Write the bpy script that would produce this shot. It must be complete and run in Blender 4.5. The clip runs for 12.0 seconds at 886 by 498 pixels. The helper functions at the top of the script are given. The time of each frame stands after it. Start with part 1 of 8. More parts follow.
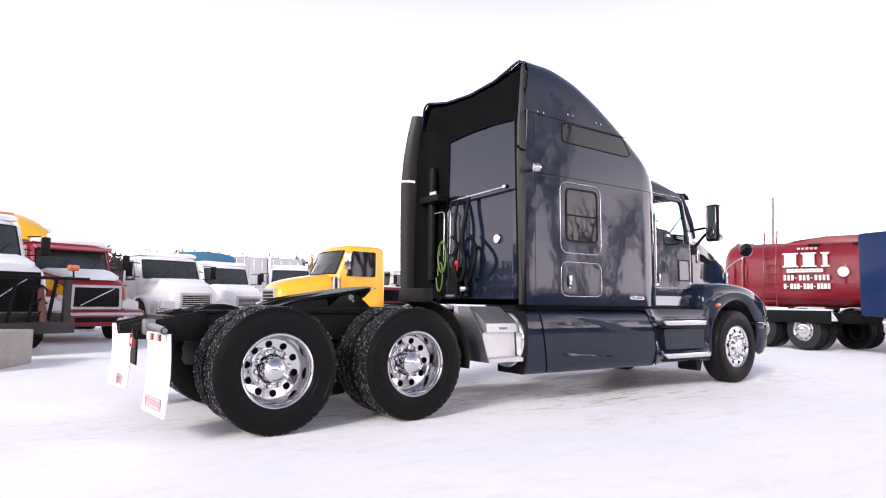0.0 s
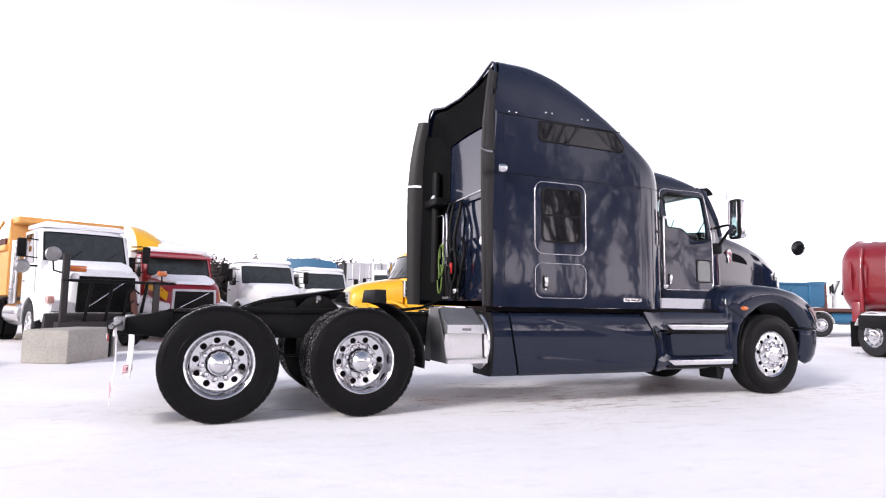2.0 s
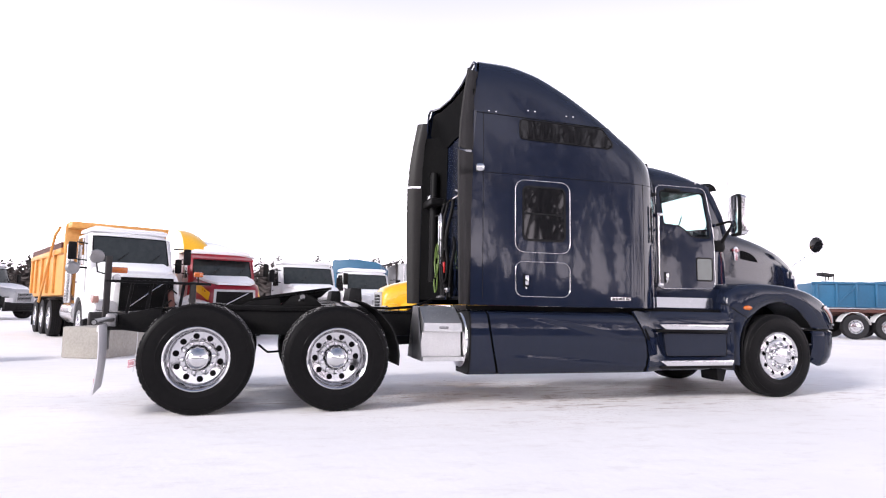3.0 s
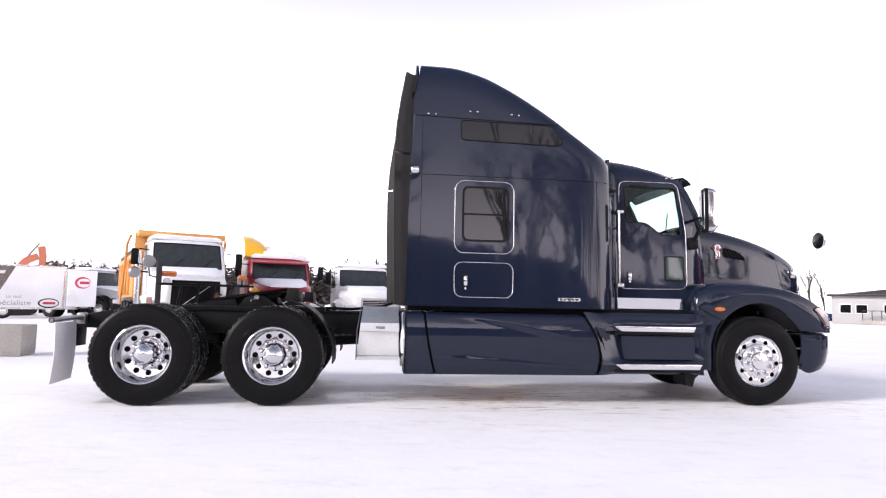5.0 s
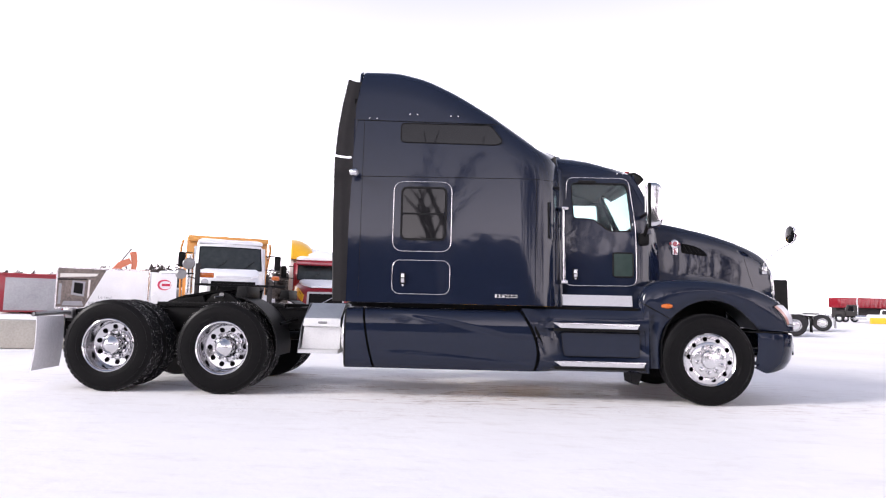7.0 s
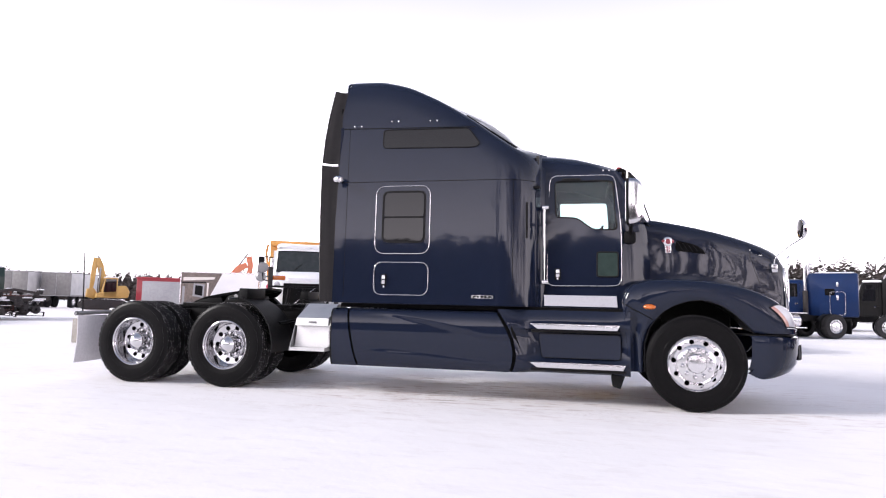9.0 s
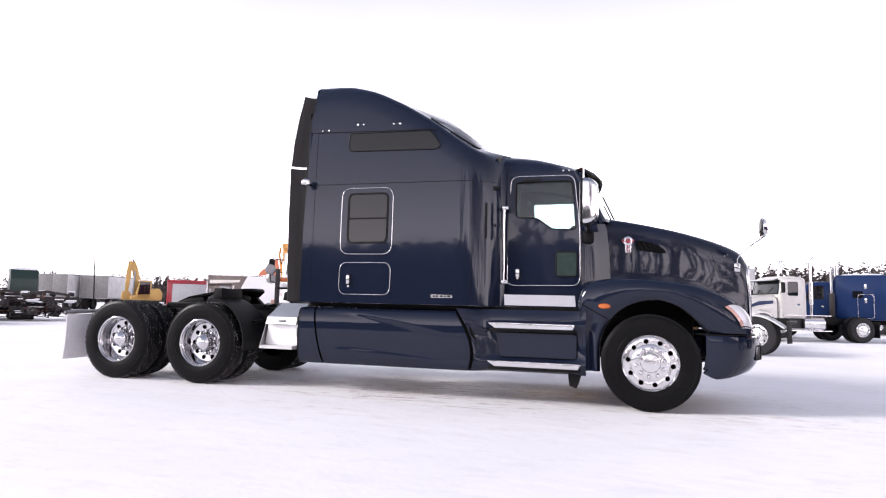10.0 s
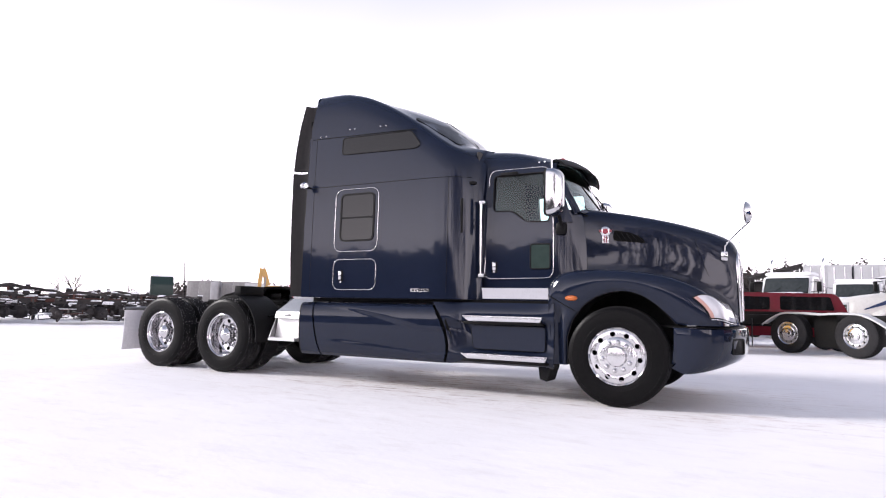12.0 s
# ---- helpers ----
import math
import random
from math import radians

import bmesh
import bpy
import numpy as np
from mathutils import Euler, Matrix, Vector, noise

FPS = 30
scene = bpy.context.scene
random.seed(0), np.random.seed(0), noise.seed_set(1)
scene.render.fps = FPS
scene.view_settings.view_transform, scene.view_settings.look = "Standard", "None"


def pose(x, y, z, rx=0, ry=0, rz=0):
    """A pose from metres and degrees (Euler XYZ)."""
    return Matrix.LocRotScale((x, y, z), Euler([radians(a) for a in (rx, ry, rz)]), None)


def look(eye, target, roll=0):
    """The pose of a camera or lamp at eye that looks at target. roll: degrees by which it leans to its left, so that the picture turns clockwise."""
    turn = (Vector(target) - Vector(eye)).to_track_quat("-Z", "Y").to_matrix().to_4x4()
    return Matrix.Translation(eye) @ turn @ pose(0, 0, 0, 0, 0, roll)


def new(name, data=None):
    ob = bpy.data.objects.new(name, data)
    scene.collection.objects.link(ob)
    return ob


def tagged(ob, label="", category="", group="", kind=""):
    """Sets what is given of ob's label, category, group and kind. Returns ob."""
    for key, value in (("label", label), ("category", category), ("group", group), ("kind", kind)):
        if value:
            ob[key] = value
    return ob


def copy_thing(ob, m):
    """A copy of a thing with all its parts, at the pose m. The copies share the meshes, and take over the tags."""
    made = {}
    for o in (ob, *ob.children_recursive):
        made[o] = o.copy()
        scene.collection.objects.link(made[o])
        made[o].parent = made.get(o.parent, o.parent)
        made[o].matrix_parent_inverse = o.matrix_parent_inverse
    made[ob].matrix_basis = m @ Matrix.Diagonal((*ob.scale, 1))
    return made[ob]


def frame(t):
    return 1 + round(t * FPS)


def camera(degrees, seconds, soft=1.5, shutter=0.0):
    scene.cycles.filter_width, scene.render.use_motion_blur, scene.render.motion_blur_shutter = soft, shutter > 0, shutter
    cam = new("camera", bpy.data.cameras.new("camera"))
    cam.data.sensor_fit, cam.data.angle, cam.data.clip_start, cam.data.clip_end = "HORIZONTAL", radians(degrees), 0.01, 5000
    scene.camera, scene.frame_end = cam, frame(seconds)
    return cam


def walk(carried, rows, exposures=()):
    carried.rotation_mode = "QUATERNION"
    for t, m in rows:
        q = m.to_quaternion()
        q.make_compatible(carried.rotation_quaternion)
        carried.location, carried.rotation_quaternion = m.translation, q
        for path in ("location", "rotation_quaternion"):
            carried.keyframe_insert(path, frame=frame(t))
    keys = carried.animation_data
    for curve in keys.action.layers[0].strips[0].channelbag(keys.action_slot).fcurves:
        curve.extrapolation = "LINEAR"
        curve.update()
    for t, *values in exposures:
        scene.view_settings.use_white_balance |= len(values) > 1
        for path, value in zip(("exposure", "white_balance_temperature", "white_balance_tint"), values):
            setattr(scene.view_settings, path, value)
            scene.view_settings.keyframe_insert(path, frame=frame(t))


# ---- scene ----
cam = camera(71.3, 12.0, soft=1.15)
PATH = [
    (0, (-1.786, -6.162, 1.099), (-0.661, -4.518, 1.271), 0.8),
    (0.5, (-1.439, -6.422, 1.107), (-0.385, -4.731, 1.286), 0.8),
    (1, (-1.051, -6.679, 1.125), (-0.096, -4.931, 1.302), 0.9),
    (1.5, (-0.651, -6.91, 1.114), (0.199, -5.108, 1.29), 0.9),
    (2, (-0.267, -7.118, 1.089), (0.48, -5.272, 1.27), 1.0),
    (2.5, (0.158, -7.345, 1.108), (0.804, -5.46, 1.284), 1.0),
    (3, (0.57, -7.5, 1.076), (1.125, -5.587, 1.257), 1.1),
    (5, (2.33, -7.959, 1.095), (2.559, -5.98, 1.276), 1.2),
    (5.5, (2.785, -8.111, 1.059), (2.942, -6.126, 1.249), 1.3),
    (6, (3.221, -8.175, 1.082), (3.322, -6.187, 1.274), 1.3),
    (6.5, (3.626, -8.247, 1.101), (3.666, -6.256, 1.284), 1.3),
    (7, (4.015, -8.271, 1.065), (3.962, -6.28, 1.247), 1.3),
    (9, (5.659, -8.227, 1.099), (5.225, -6.282, 1.275), 1.3),
    (9.5, (6.116, -8.189, 1.084), (5.62, -6.261, 1.269), 1.4),
    (10, (6.536, -8.137, 1.072), (5.993, -6.221, 1.256), 1.4),
    (10.5, (6.939, -8.074, 1.06), (6.339, -6.175, 1.246), 1.3),
    (11, (7.377, -7.947, 1.028), (6.665, -6.087, 1.212), 1.3),
    (11.5, (7.819, -7.777, 0.996), (6.995, -5.965, 1.183), 1.2),
    (12, (8.282, -7.638, 0.99), (7.351, -5.879, 1.177), 1.2),
]
walk(cam, [(t, look(eye, target, roll)) for t, eye, target, roll in PATH])

# ---- light ----
world = bpy.data.worlds.new("winter_sky")
scene.world = world
world.use_nodes = True
wn, wl = world.node_tree.nodes, world.node_tree.links
wn.clear()
w_out = wn.new("ShaderNodeOutputWorld")
w_bg = wn.new("ShaderNodeBackground")
w_sky = wn.new("ShaderNodeTexSky")
w_sky.sky_type = "NISHITA"
w_sky.sun_disc = False
SUN_ELEV, SUN_AZ = radians(25), radians(243)
w_sky.sun_elevation = SUN_ELEV
w_sky.sun_rotation = SUN_AZ
w_sky.air_density, w_sky.dust_density = 1.0, 2.0
w_cloud = wn.new("ShaderNodeTexNoise")
w_cloud.inputs["Scale"].default_value = 2.2
w_cloud.inputs["Detail"].default_value = 4.0
w_co = wn.new("ShaderNodeTexCoord")
wl.new(w_co.outputs["Generated"], w_cloud.inputs["Vector"])


def w_ramp(value, stops):
    r = wn.new("ShaderNodeValToRGB")
    e = r.color_ramp.elements
    while len(e) < len(stops):
        e.new(0.5)
    for k, (p, c) in enumerate(stops):
        e[k].position, e[k].color = p, (*c, 1)
    wl.new(value, r.inputs["Fac"])
    return r.outputs["Color"]


def w_mul(a, b):
    x = wn.new("ShaderNodeMixRGB")
    x.blend_type = "MULTIPLY"
    x.inputs["Fac"].default_value = 1.0
    wl.new(a, x.inputs["Color1"])
    wl.new(b, x.inputs["Color2"])
    return x.outputs["Color"]


# milky haze low down, thinning to blue overhead, brightest low towards +x, -y
w_sep = wn.new("ShaderNodeSeparateXYZ")
wl.new(w_co.outputs["Generated"], w_sep.inputs["Vector"])
haze = w_ramp(w_sep.outputs["Z"], [(0.0, (0.98, 0.95, 0.985)), (0.15, (0.965, 0.945, 0.99)), (0.3, (0.84, 0.84, 0.9)), (0.46, (0.58, 0.59, 0.655)), (0.62, (0.34, 0.37, 0.45)), (1.0, (0.13, 0.17, 0.26))])
veil = w_ramp(w_cloud.outputs["Fac"], [(0.3, (0.93, 0.925, 0.97)), (0.7, (1.0, 0.98, 1.0))])
# glow lobe fitted to the paint's reflections, well off the sun's direction
w_dot = wn.new("ShaderNodeVectorMath")
w_dot.operation = "DOT_PRODUCT"
w_dot.inputs[1].default_value = (0.55, -0.78, 0.3)
wl.new(w_co.outputs["Generated"], w_dot.inputs[0])
glow = w_ramp(w_dot.outputs["Value"], [(0.0, (0.3, 0.28, 0.28)), (0.2, (0.34, 0.31, 0.31)), (0.4, (0.66, 0.615, 0.6)), (0.78, (0.72, 0.665, 0.655)), (0.93, (1.0, 0.91, 0.92))])
band = w_ramp(w_sep.outputs["Z"], [(0.0, (1.0, 1.0, 1.0)), (0.13, (0.95, 0.95, 0.95)), (0.25, (0.45, 0.45, 0.45)), (0.38, (0.12, 0.12, 0.12)), (0.55, (0.0, 0.0, 0.0))])
w_add = wn.new("ShaderNodeMixRGB")
w_add.blend_type = "ADD"
w_add.use_clamp = False
w_add.inputs["Fac"].default_value = 1.0
w_add.inputs["Color2"].default_value = (0.56, 0.55, 0.56, 1)
w_lift = wn.new("ShaderNodeVectorMath")
w_lift.operation = "SCALE"
w_lift.inputs["Scale"].default_value = 1.75
wl.new(w_mul(glow, band), w_lift.inputs[0])
wl.new(w_lift.outputs["Vector"], w_add.inputs["Color1"])
w_dim = wn.new("ShaderNodeVectorMath")
w_dim.operation = "SCALE"
w_dim.inputs["Scale"].default_value = 0.03
wl.new(w_sky.outputs["Color"], w_dim.inputs[0])
w_big = wn.new("ShaderNodeVectorMath")
w_big.operation = "SCALE"
w_big.inputs["Scale"].default_value = 2.75
wl.new(w_mul(w_mul(haze, veil), w_add.outputs["Color"]), w_big.inputs[0])
w_mix = wn.new("ShaderNodeMixRGB")
w_mix.inputs["Fac"].default_value = 0.9
wl.new(w_dim.outputs["Vector"], w_mix.inputs["Color1"])
wl.new(w_big.outputs["Vector"], w_mix.inputs["Color2"])
wl.new(w_mix.outputs["Color"], w_bg.inputs["Color"])
w_bg.inputs["Strength"].default_value = 1.1
wl.new(w_bg.outputs["Background"], w_out.inputs["Surface"])

sun = new("sun", bpy.data.lights.new("sun", "SUN"))
sun.data.energy = 3.6
sun.data.angle = radians(14)
sun.data.color = (1.0, 0.958, 0.95)
sun.matrix_world = look((-17, -8.5, 9), (0, 0, 0))
scene.view_settings.exposure = 0.0


# ---- materials ----
def surface(name, c1, c2=None, rough=0.5, metal=0.0, coat=0.0, scale=8.0, bump=0.0, bump_scale=60.0,
            rough_var=0.08, spec=0.5, rand=0.0, stretch=(1, 1, 1), ripple=0.0):
    """A painted, rubber, metal or stone surface: fine grain over broad blotches."""
    m = bpy.data.materials.new(name)
    m.use_nodes = True
    n, l = m.node_tree.nodes, m.node_tree.links
    b = n["Principled BSDF"]
    c2 = c2 or tuple(min(1, v * 0.8) for v in c1)
    co = n.new("ShaderNodeTexCoord")
    mp = n.new("ShaderNodeMapping")
    mp.inputs["Scale"].default_value = stretch
    l.new(co.outputs["Object"], mp.inputs["Vector"])
    fine = n.new("ShaderNodeTexNoise")
    fine.inputs["Scale"].default_value = scale * 6
    fine.inputs["Detail"].default_value = 6
    broad = n.new("ShaderNodeTexNoise")
    broad.inputs["Scale"].default_value = scale * 0.35
    broad.inputs["Detail"].default_value = 5
    l.new(mp.outputs["Vector"], fine.inputs["Vector"])
    l.new(mp.outputs["Vector"], broad.inputs["Vector"])
    add = n.new("ShaderNodeMath")
    add.operation = "MULTIPLY_ADD"
    add.inputs[1].default_value = 0.45
    l.new(fine.outputs["Fac"], add.inputs[0])
    half = n.new("ShaderNodeMath")
    half.operation = "MULTIPLY"
    half.inputs[1].default_value = 0.55
    l.new(broad.outputs["Fac"], half.inputs[0])
    l.new(half.outputs["Value"], add.inputs[2])
    ramp = n.new("ShaderNodeValToRGB")
    ramp.color_ramp.elements[0].position = 0.36
    ramp.color_ramp.elements[1].position = 0.64
    ramp.color_ramp.elements[0].color = (*c2, 1)
    ramp.color_ramp.elements[1].color = (*c1, 1)
    l.new(add.outputs["Value"], ramp.inputs["Fac"])
    colour = ramp.outputs["Color"]
    if rand:
        info = n.new("ShaderNodeObjectInfo")
        hsv = n.new("ShaderNodeHueSaturation")
        mr = n.new("ShaderNodeMapRange")
        mr.inputs["To Min"].default_value = 1 - rand
        mr.inputs["To Max"].default_value = 1 + rand
        l.new(info.outputs["Random"], mr.inputs["Value"])
        l.new(mr.outputs["Result"], hsv.inputs["Value"])
        l.new(colour, hsv.inputs["Color"])
        colour = hsv.outputs["Color"]
    l.new(colour, b.inputs["Base Color"])
    rr = n.new("ShaderNodeMapRange")
    rr.inputs["To Min"].default_value = max(0.0, rough - rough_var)
    rr.inputs["To Max"].default_value = min(1.0, rough + rough_var)
    l.new(broad.outputs["Fac"], rr.inputs["Value"])
    l.new(rr.outputs["Result"], b.inputs["Roughness"])
    b.inputs["Metallic"].default_value = metal
    b.inputs["Specular IOR Level"].default_value = spec
    b.inputs["Coat Weight"].default_value = coat
    b.inputs["Coat Roughness"].default_value = 0.045 if ripple else 0.02
    b.inputs["Coat IOR"].default_value = 1.36 if coat == 1.0 else 1.5
    if ripple:
        # the faint waviness of moulded and sheet-metal panels under the lacquer
        wv = n.new("ShaderNodeTexNoise")
        wv.inputs["Scale"].default_value = 5.5
        wv.inputs["Detail"].default_value = 1.5
        l.new(co.outputs["Object"], wv.inputs["Vector"])
        wb = n.new("ShaderNodeBump")
        wb.inputs["Strength"].default_value = 1.0
        wb.inputs["Distance"].default_value = ripple
        l.new(wv.outputs["Fac"], wb.inputs["Height"])
        l.new(wb.outputs["Normal"], b.inputs["Coat Normal"])
    if bump:
        bn = n.new("ShaderNodeTexNoise")
        bn.inputs["Scale"].default_value = bump_scale
        bn.inputs["Detail"].default_value = 5
        l.new(mp.outputs["Vector"], bn.inputs["Vector"])
        bp = n.new("ShaderNodeBump")
        bp.inputs["Strength"].default_value = bump
        bp.inputs["Distance"].default_value = 0.01
        l.new(bn.outputs["Fac"], bp.inputs["Height"])
        l.new(bp.outputs["Normal"], b.inputs["Normal"])
    return m


def clear_glass(name, tint, alpha=0.25):
    """A thin window pane: mirror-like gloss over a see-through tint."""
    m = bpy.data.materials.new(name)
    m.use_nodes = True
    n, l = m.node_tree.nodes, m.node_tree.links
    out = n["Material Output"]
    n.remove(n["Principled BSDF"])
    tr = n.new("ShaderNodeBsdfTransparent")
    tr.inputs["Color"].default_value = (*tint, 1)
    gl = n.new("ShaderNodeBsdfGlossy")
    gl.inputs["Roughness"].default_value = 0.01
    # the same grazing gloss on both faces of the pane
    lw = n.new("ShaderNodeLayerWeight")
    lw.inputs["Blend"].default_value = 0.5
    pw = n.new("ShaderNodeMath")
    pw.operation = "POWER"
    pw.inputs[1].default_value = 5.0
    l.new(lw.outputs["Facing"], pw.inputs[0])
    ma = n.new("ShaderNodeMath")
    ma.operation = "MULTIPLY_ADD"
    ma.inputs[1].default_value = 0.95
    ma.inputs[2].default_value = 0.045
    l.new(pw.outputs["Value"], ma.inputs[0])
    mx = n.new("ShaderNodeMixShader")
    l.new(ma.outputs["Value"], mx.inputs["Fac"])
    l.new(tr.outputs["BSDF"], mx.inputs[1])
    l.new(gl.outputs["BSDF"], mx.inputs[2])
    l.new(mx.outputs["Shader"], out.inputs["Surface"])
    return m


NAVY = surface("navy_paint", (0.0094, 0.0132, 0.0275), (0.0085, 0.012, 0.025), rough=0.12, coat=1.0, scale=3, spec=0.05, rough_var=0.04, ripple=0.001)
BLACK = surface("black_paint", (0.006, 0.006, 0.007), (0.011, 0.0105, 0.01), rough=0.42, scale=6, bump=0.1, spec=0.08)
PLASTIC = surface("black_plastic", (0.009, 0.009, 0.0095), (0.014, 0.0135, 0.014), rough=0.55, scale=5, bump=0.1, spec=0.1)
TRIMBLACK = surface("extender_rubber", (0.02, 0.018, 0.018), (0.015, 0.014, 0.014), rough=0.45, scale=4, bump=0.03, spec=0.22)
RUBBER = surface("tyre_rubber", (0.01, 0.01, 0.0105), (0.016, 0.015, 0.016), rough=0.8, scale=5, bump=0.15, bump_scale=90, spec=0.12)
SIDEWALL = surface("tyre_sidewall", (0.0035, 0.0033, 0.0036), (0.006, 0.0057, 0.006), rough=0.36, scale=5, bump=0.06, spec=0.1)
CHROME = surface("chrome", (0.66, 0.655, 0.67), (0.58, 0.575, 0.59), rough=0.11, metal=1.0, scale=6, rough_var=0.03)
ALLOY = surface("polished_aluminium", (0.8, 0.79, 0.8), (0.68, 0.67, 0.68), rough=0.2, metal=1.0, scale=9, rough_var=0.1)
DIAMOND = surface("brushed_aluminium", (0.7, 0.695, 0.69), (0.58, 0.575, 0.57), rough=0.44, metal=1.0, scale=12, bump=0.06, bump_scale=40)
STEEL = surface("dull_steel", (0.3, 0.3, 0.31), (0.22, 0.21, 0.21), rough=0.45, metal=0.9, scale=9)
DARKGLASS = surface("tinted_glass", (0.008, 0.008, 0.009), (0.006, 0.006, 0.007), rough=0.03, scale=2, rough_var=0.01, spec=0.34)
SCREEN = surface("windscreen_glass", (0.035, 0.04, 0.04), (0.02, 0.024, 0.025), rough=0.06, scale=1.2, rough_var=0.01, spec=0.5)
DUSTYTYRE = surface("dusty_tyre", (0.03, 0.029, 0.031), (0.018, 0.0175, 0.019), rough=0.75, scale=4, bump=0.06, spec=0.15)
DULLALLOY = surface("dull_wheel_alloy", (0.5, 0.5, 0.51), (0.4, 0.4, 0.41), rough=0.34, metal=0.9, scale=9)
SILVER = surface("silver_plastic", (0.5, 0.5, 0.51), (0.38, 0.38, 0.39), rough=0.35, scale=6)
LAMPPINK = surface("lamp_corner_lens", (0.58, 0.34, 0.29), (0.5, 0.26, 0.22), rough=0.15, coat=0.8, scale=20)
GLASS = clear_glass("window_glass", (0.83, 0.93, 0.92))
# near-black for hollows; in corners, gaps and hub rings it stands in for shade
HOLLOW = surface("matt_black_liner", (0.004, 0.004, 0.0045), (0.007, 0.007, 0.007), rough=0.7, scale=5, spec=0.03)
INTERIOR = surface("grey_cab_lining", (0.05, 0.047, 0.045), (0.038, 0.036, 0.034), rough=0.8, scale=8)
SEATCLOTH = surface("seat_cloth", (0.05, 0.05, 0.055), (0.035, 0.035, 0.04), rough=0.9, scale=14, bump=0.2)
AMBER = surface("amber_lens", (0.55, 0.13, 0.015), (0.42, 0.09, 0.01), rough=0.15, coat=0.6, scale=30)
REDLENS = surface("red_lens", (0.25, 0.012, 0.012), (0.2, 0.01, 0.01), rough=0.2, coat=0.6, scale=30)
LAMPGLASS = surface("lamp_glass", (0.66, 0.65, 0.66), (0.58, 0.57, 0.59), rough=0.12, coat=1.0, scale=14)
FLAP = surface("white_mud_flap", (0.74, 0.72, 0.74), (0.6, 0.58, 0.6), rough=0.55, scale=5)
GREENHOSE = surface("green_hose", (0.13, 0.2, 0.035), (0.09, 0.15, 0.03), rough=0.45, scale=20)
REDHOSE = surface("red_hose", (0.5, 0.02, 0.02), (0.4, 0.015, 0.015), rough=0.45, scale=20)
BADGERED = surface("badge_red", (0.3, 0.04, 0.06), (0.24, 0.03, 0.045), rough=0.3, coat=0.5, scale=30)
WHITEPAINT = surface("white_paint", (0.78, 0.78, 0.79), (0.68, 0.67, 0.67), rough=0.3, coat=0.4, scale=3)
CREAMPAINT = surface("cream_paint", (0.74, 0.71, 0.66), (0.64, 0.6, 0.55), rough=0.3, coat=0.4, scale=3)
CRIMSON = surface("crimson_paint", (0.12, 0.003, 0.012), (0.09, 0.003, 0.009), rough=0.35, coat=0.1, scale=3, spec=0.2)
CREAM = surface("weathered_cream_white", (0.6, 0.585, 0.56), (0.5, 0.48, 0.45), rough=0.4, coat=0.2, scale=2)
PALEGREY = surface("weathered_trailer_grey", (0.4, 0.4, 0.415), (0.33, 0.33, 0.34), rough=0.5, scale=2)
REDPAINT = surface("red_paint", (0.28, 0.006, 0.018), (0.22, 0.005, 0.014), rough=0.35, coat=0.2, scale=3)
TANKRED = surface("tank_red_paint", (0.23, 0.01, 0.019), (0.16, 0.008, 0.014), rough=0.3, coat=0.35, scale=2)
YELLOW = surface("yellow_paint", (0.82, 0.45, 0.02), (0.74, 0.38, 0.015), rough=0.3, coat=0.5, scale=3)
ORANGE = surface("orange_paint", (0.72, 0.36, 0.1), (0.58, 0.27, 0.065), rough=0.45, scale=3)
EXCAV = surface("excavator_yellow", (0.5, 0.31, 0.085), (0.36, 0.21, 0.06), rough=0.5, scale=4)
BLUEBOX = surface("blue_dump_paint", (0.02, 0.115, 0.22), (0.018, 0.085, 0.16), rough=0.45, scale=2.5)
BLUEPAINT = surface("blue_paint", (0.007, 0.023, 0.085), (0.006, 0.018, 0.065), rough=0.35, coat=0.12, scale=3, spec=0.15)
GREYPAINT = surface("grey_trailer_paint", (0.4, 0.4, 0.41), (0.3, 0.3, 0.31), rough=0.45, scale=2)
DARKSTEEL = surface("rusty_dark_steel", (0.014, 0.0125, 0.013), (0.028, 0.021, 0.02), rough=0.7, scale=3, bump=0.2)
RUSTRED = surface("rust_red_steel", (0.11, 0.035, 0.025), (0.06, 0.025, 0.02), rough=0.7, scale=3)
GREENCAB = surface("dark_green_paint", (0.014, 0.034, 0.027), (0.011, 0.026, 0.022), rough=0.5, scale=3)
CONCRETE = surface("concrete", (0.42, 0.39, 0.35), (0.3, 0.28, 0.25), rough=0.9, scale=4, bump=0.4, bump_scale=25)
SIDING = surface("pale_siding", (0.4, 0.39, 0.385), (0.34, 0.33, 0.325), rough=0.7, scale=2)
BARK = surface("bark", (0.07, 0.055, 0.045), (0.045, 0.035, 0.03), rough=0.9, scale=10, bump=0.3)
# bark lightened so that far and mirrored trees stay soft and hazy
PALEBARK = surface("frosted_bark", (0.36, 0.335, 0.335), (0.21, 0.195, 0.19), rough=0.9, scale=6)
# needles of the mirrored wood, paled by distance haze put into the colour
HAZYWOOD = surface("frosted_needles", (0.24, 0.235, 0.235), (0.17, 0.165, 0.165), rough=0.9, scale=0.6)
NEEDLES = surface("conifer_needles", (0.085, 0.07, 0.066), (0.055, 0.046, 0.043), rough=0.9, scale=3)
WOODPOLE = surface("weathered_pole", (0.28, 0.23, 0.2), (0.2, 0.16, 0.14), rough=0.85, scale=5)
WHITEINK = surface("white_lettering", (0.8, 0.8, 0.78), (0.72, 0.72, 0.7), rough=0.5, scale=20)
GREYINK = surface("grey_lettering", (0.3, 0.3, 0.31), (0.26, 0.26, 0.27), rough=0.5, scale=20)
PALERED = surface("faded_red_print", (0.7, 0.42, 0.45), (0.6, 0.3, 0.34), rough=0.6, scale=20)
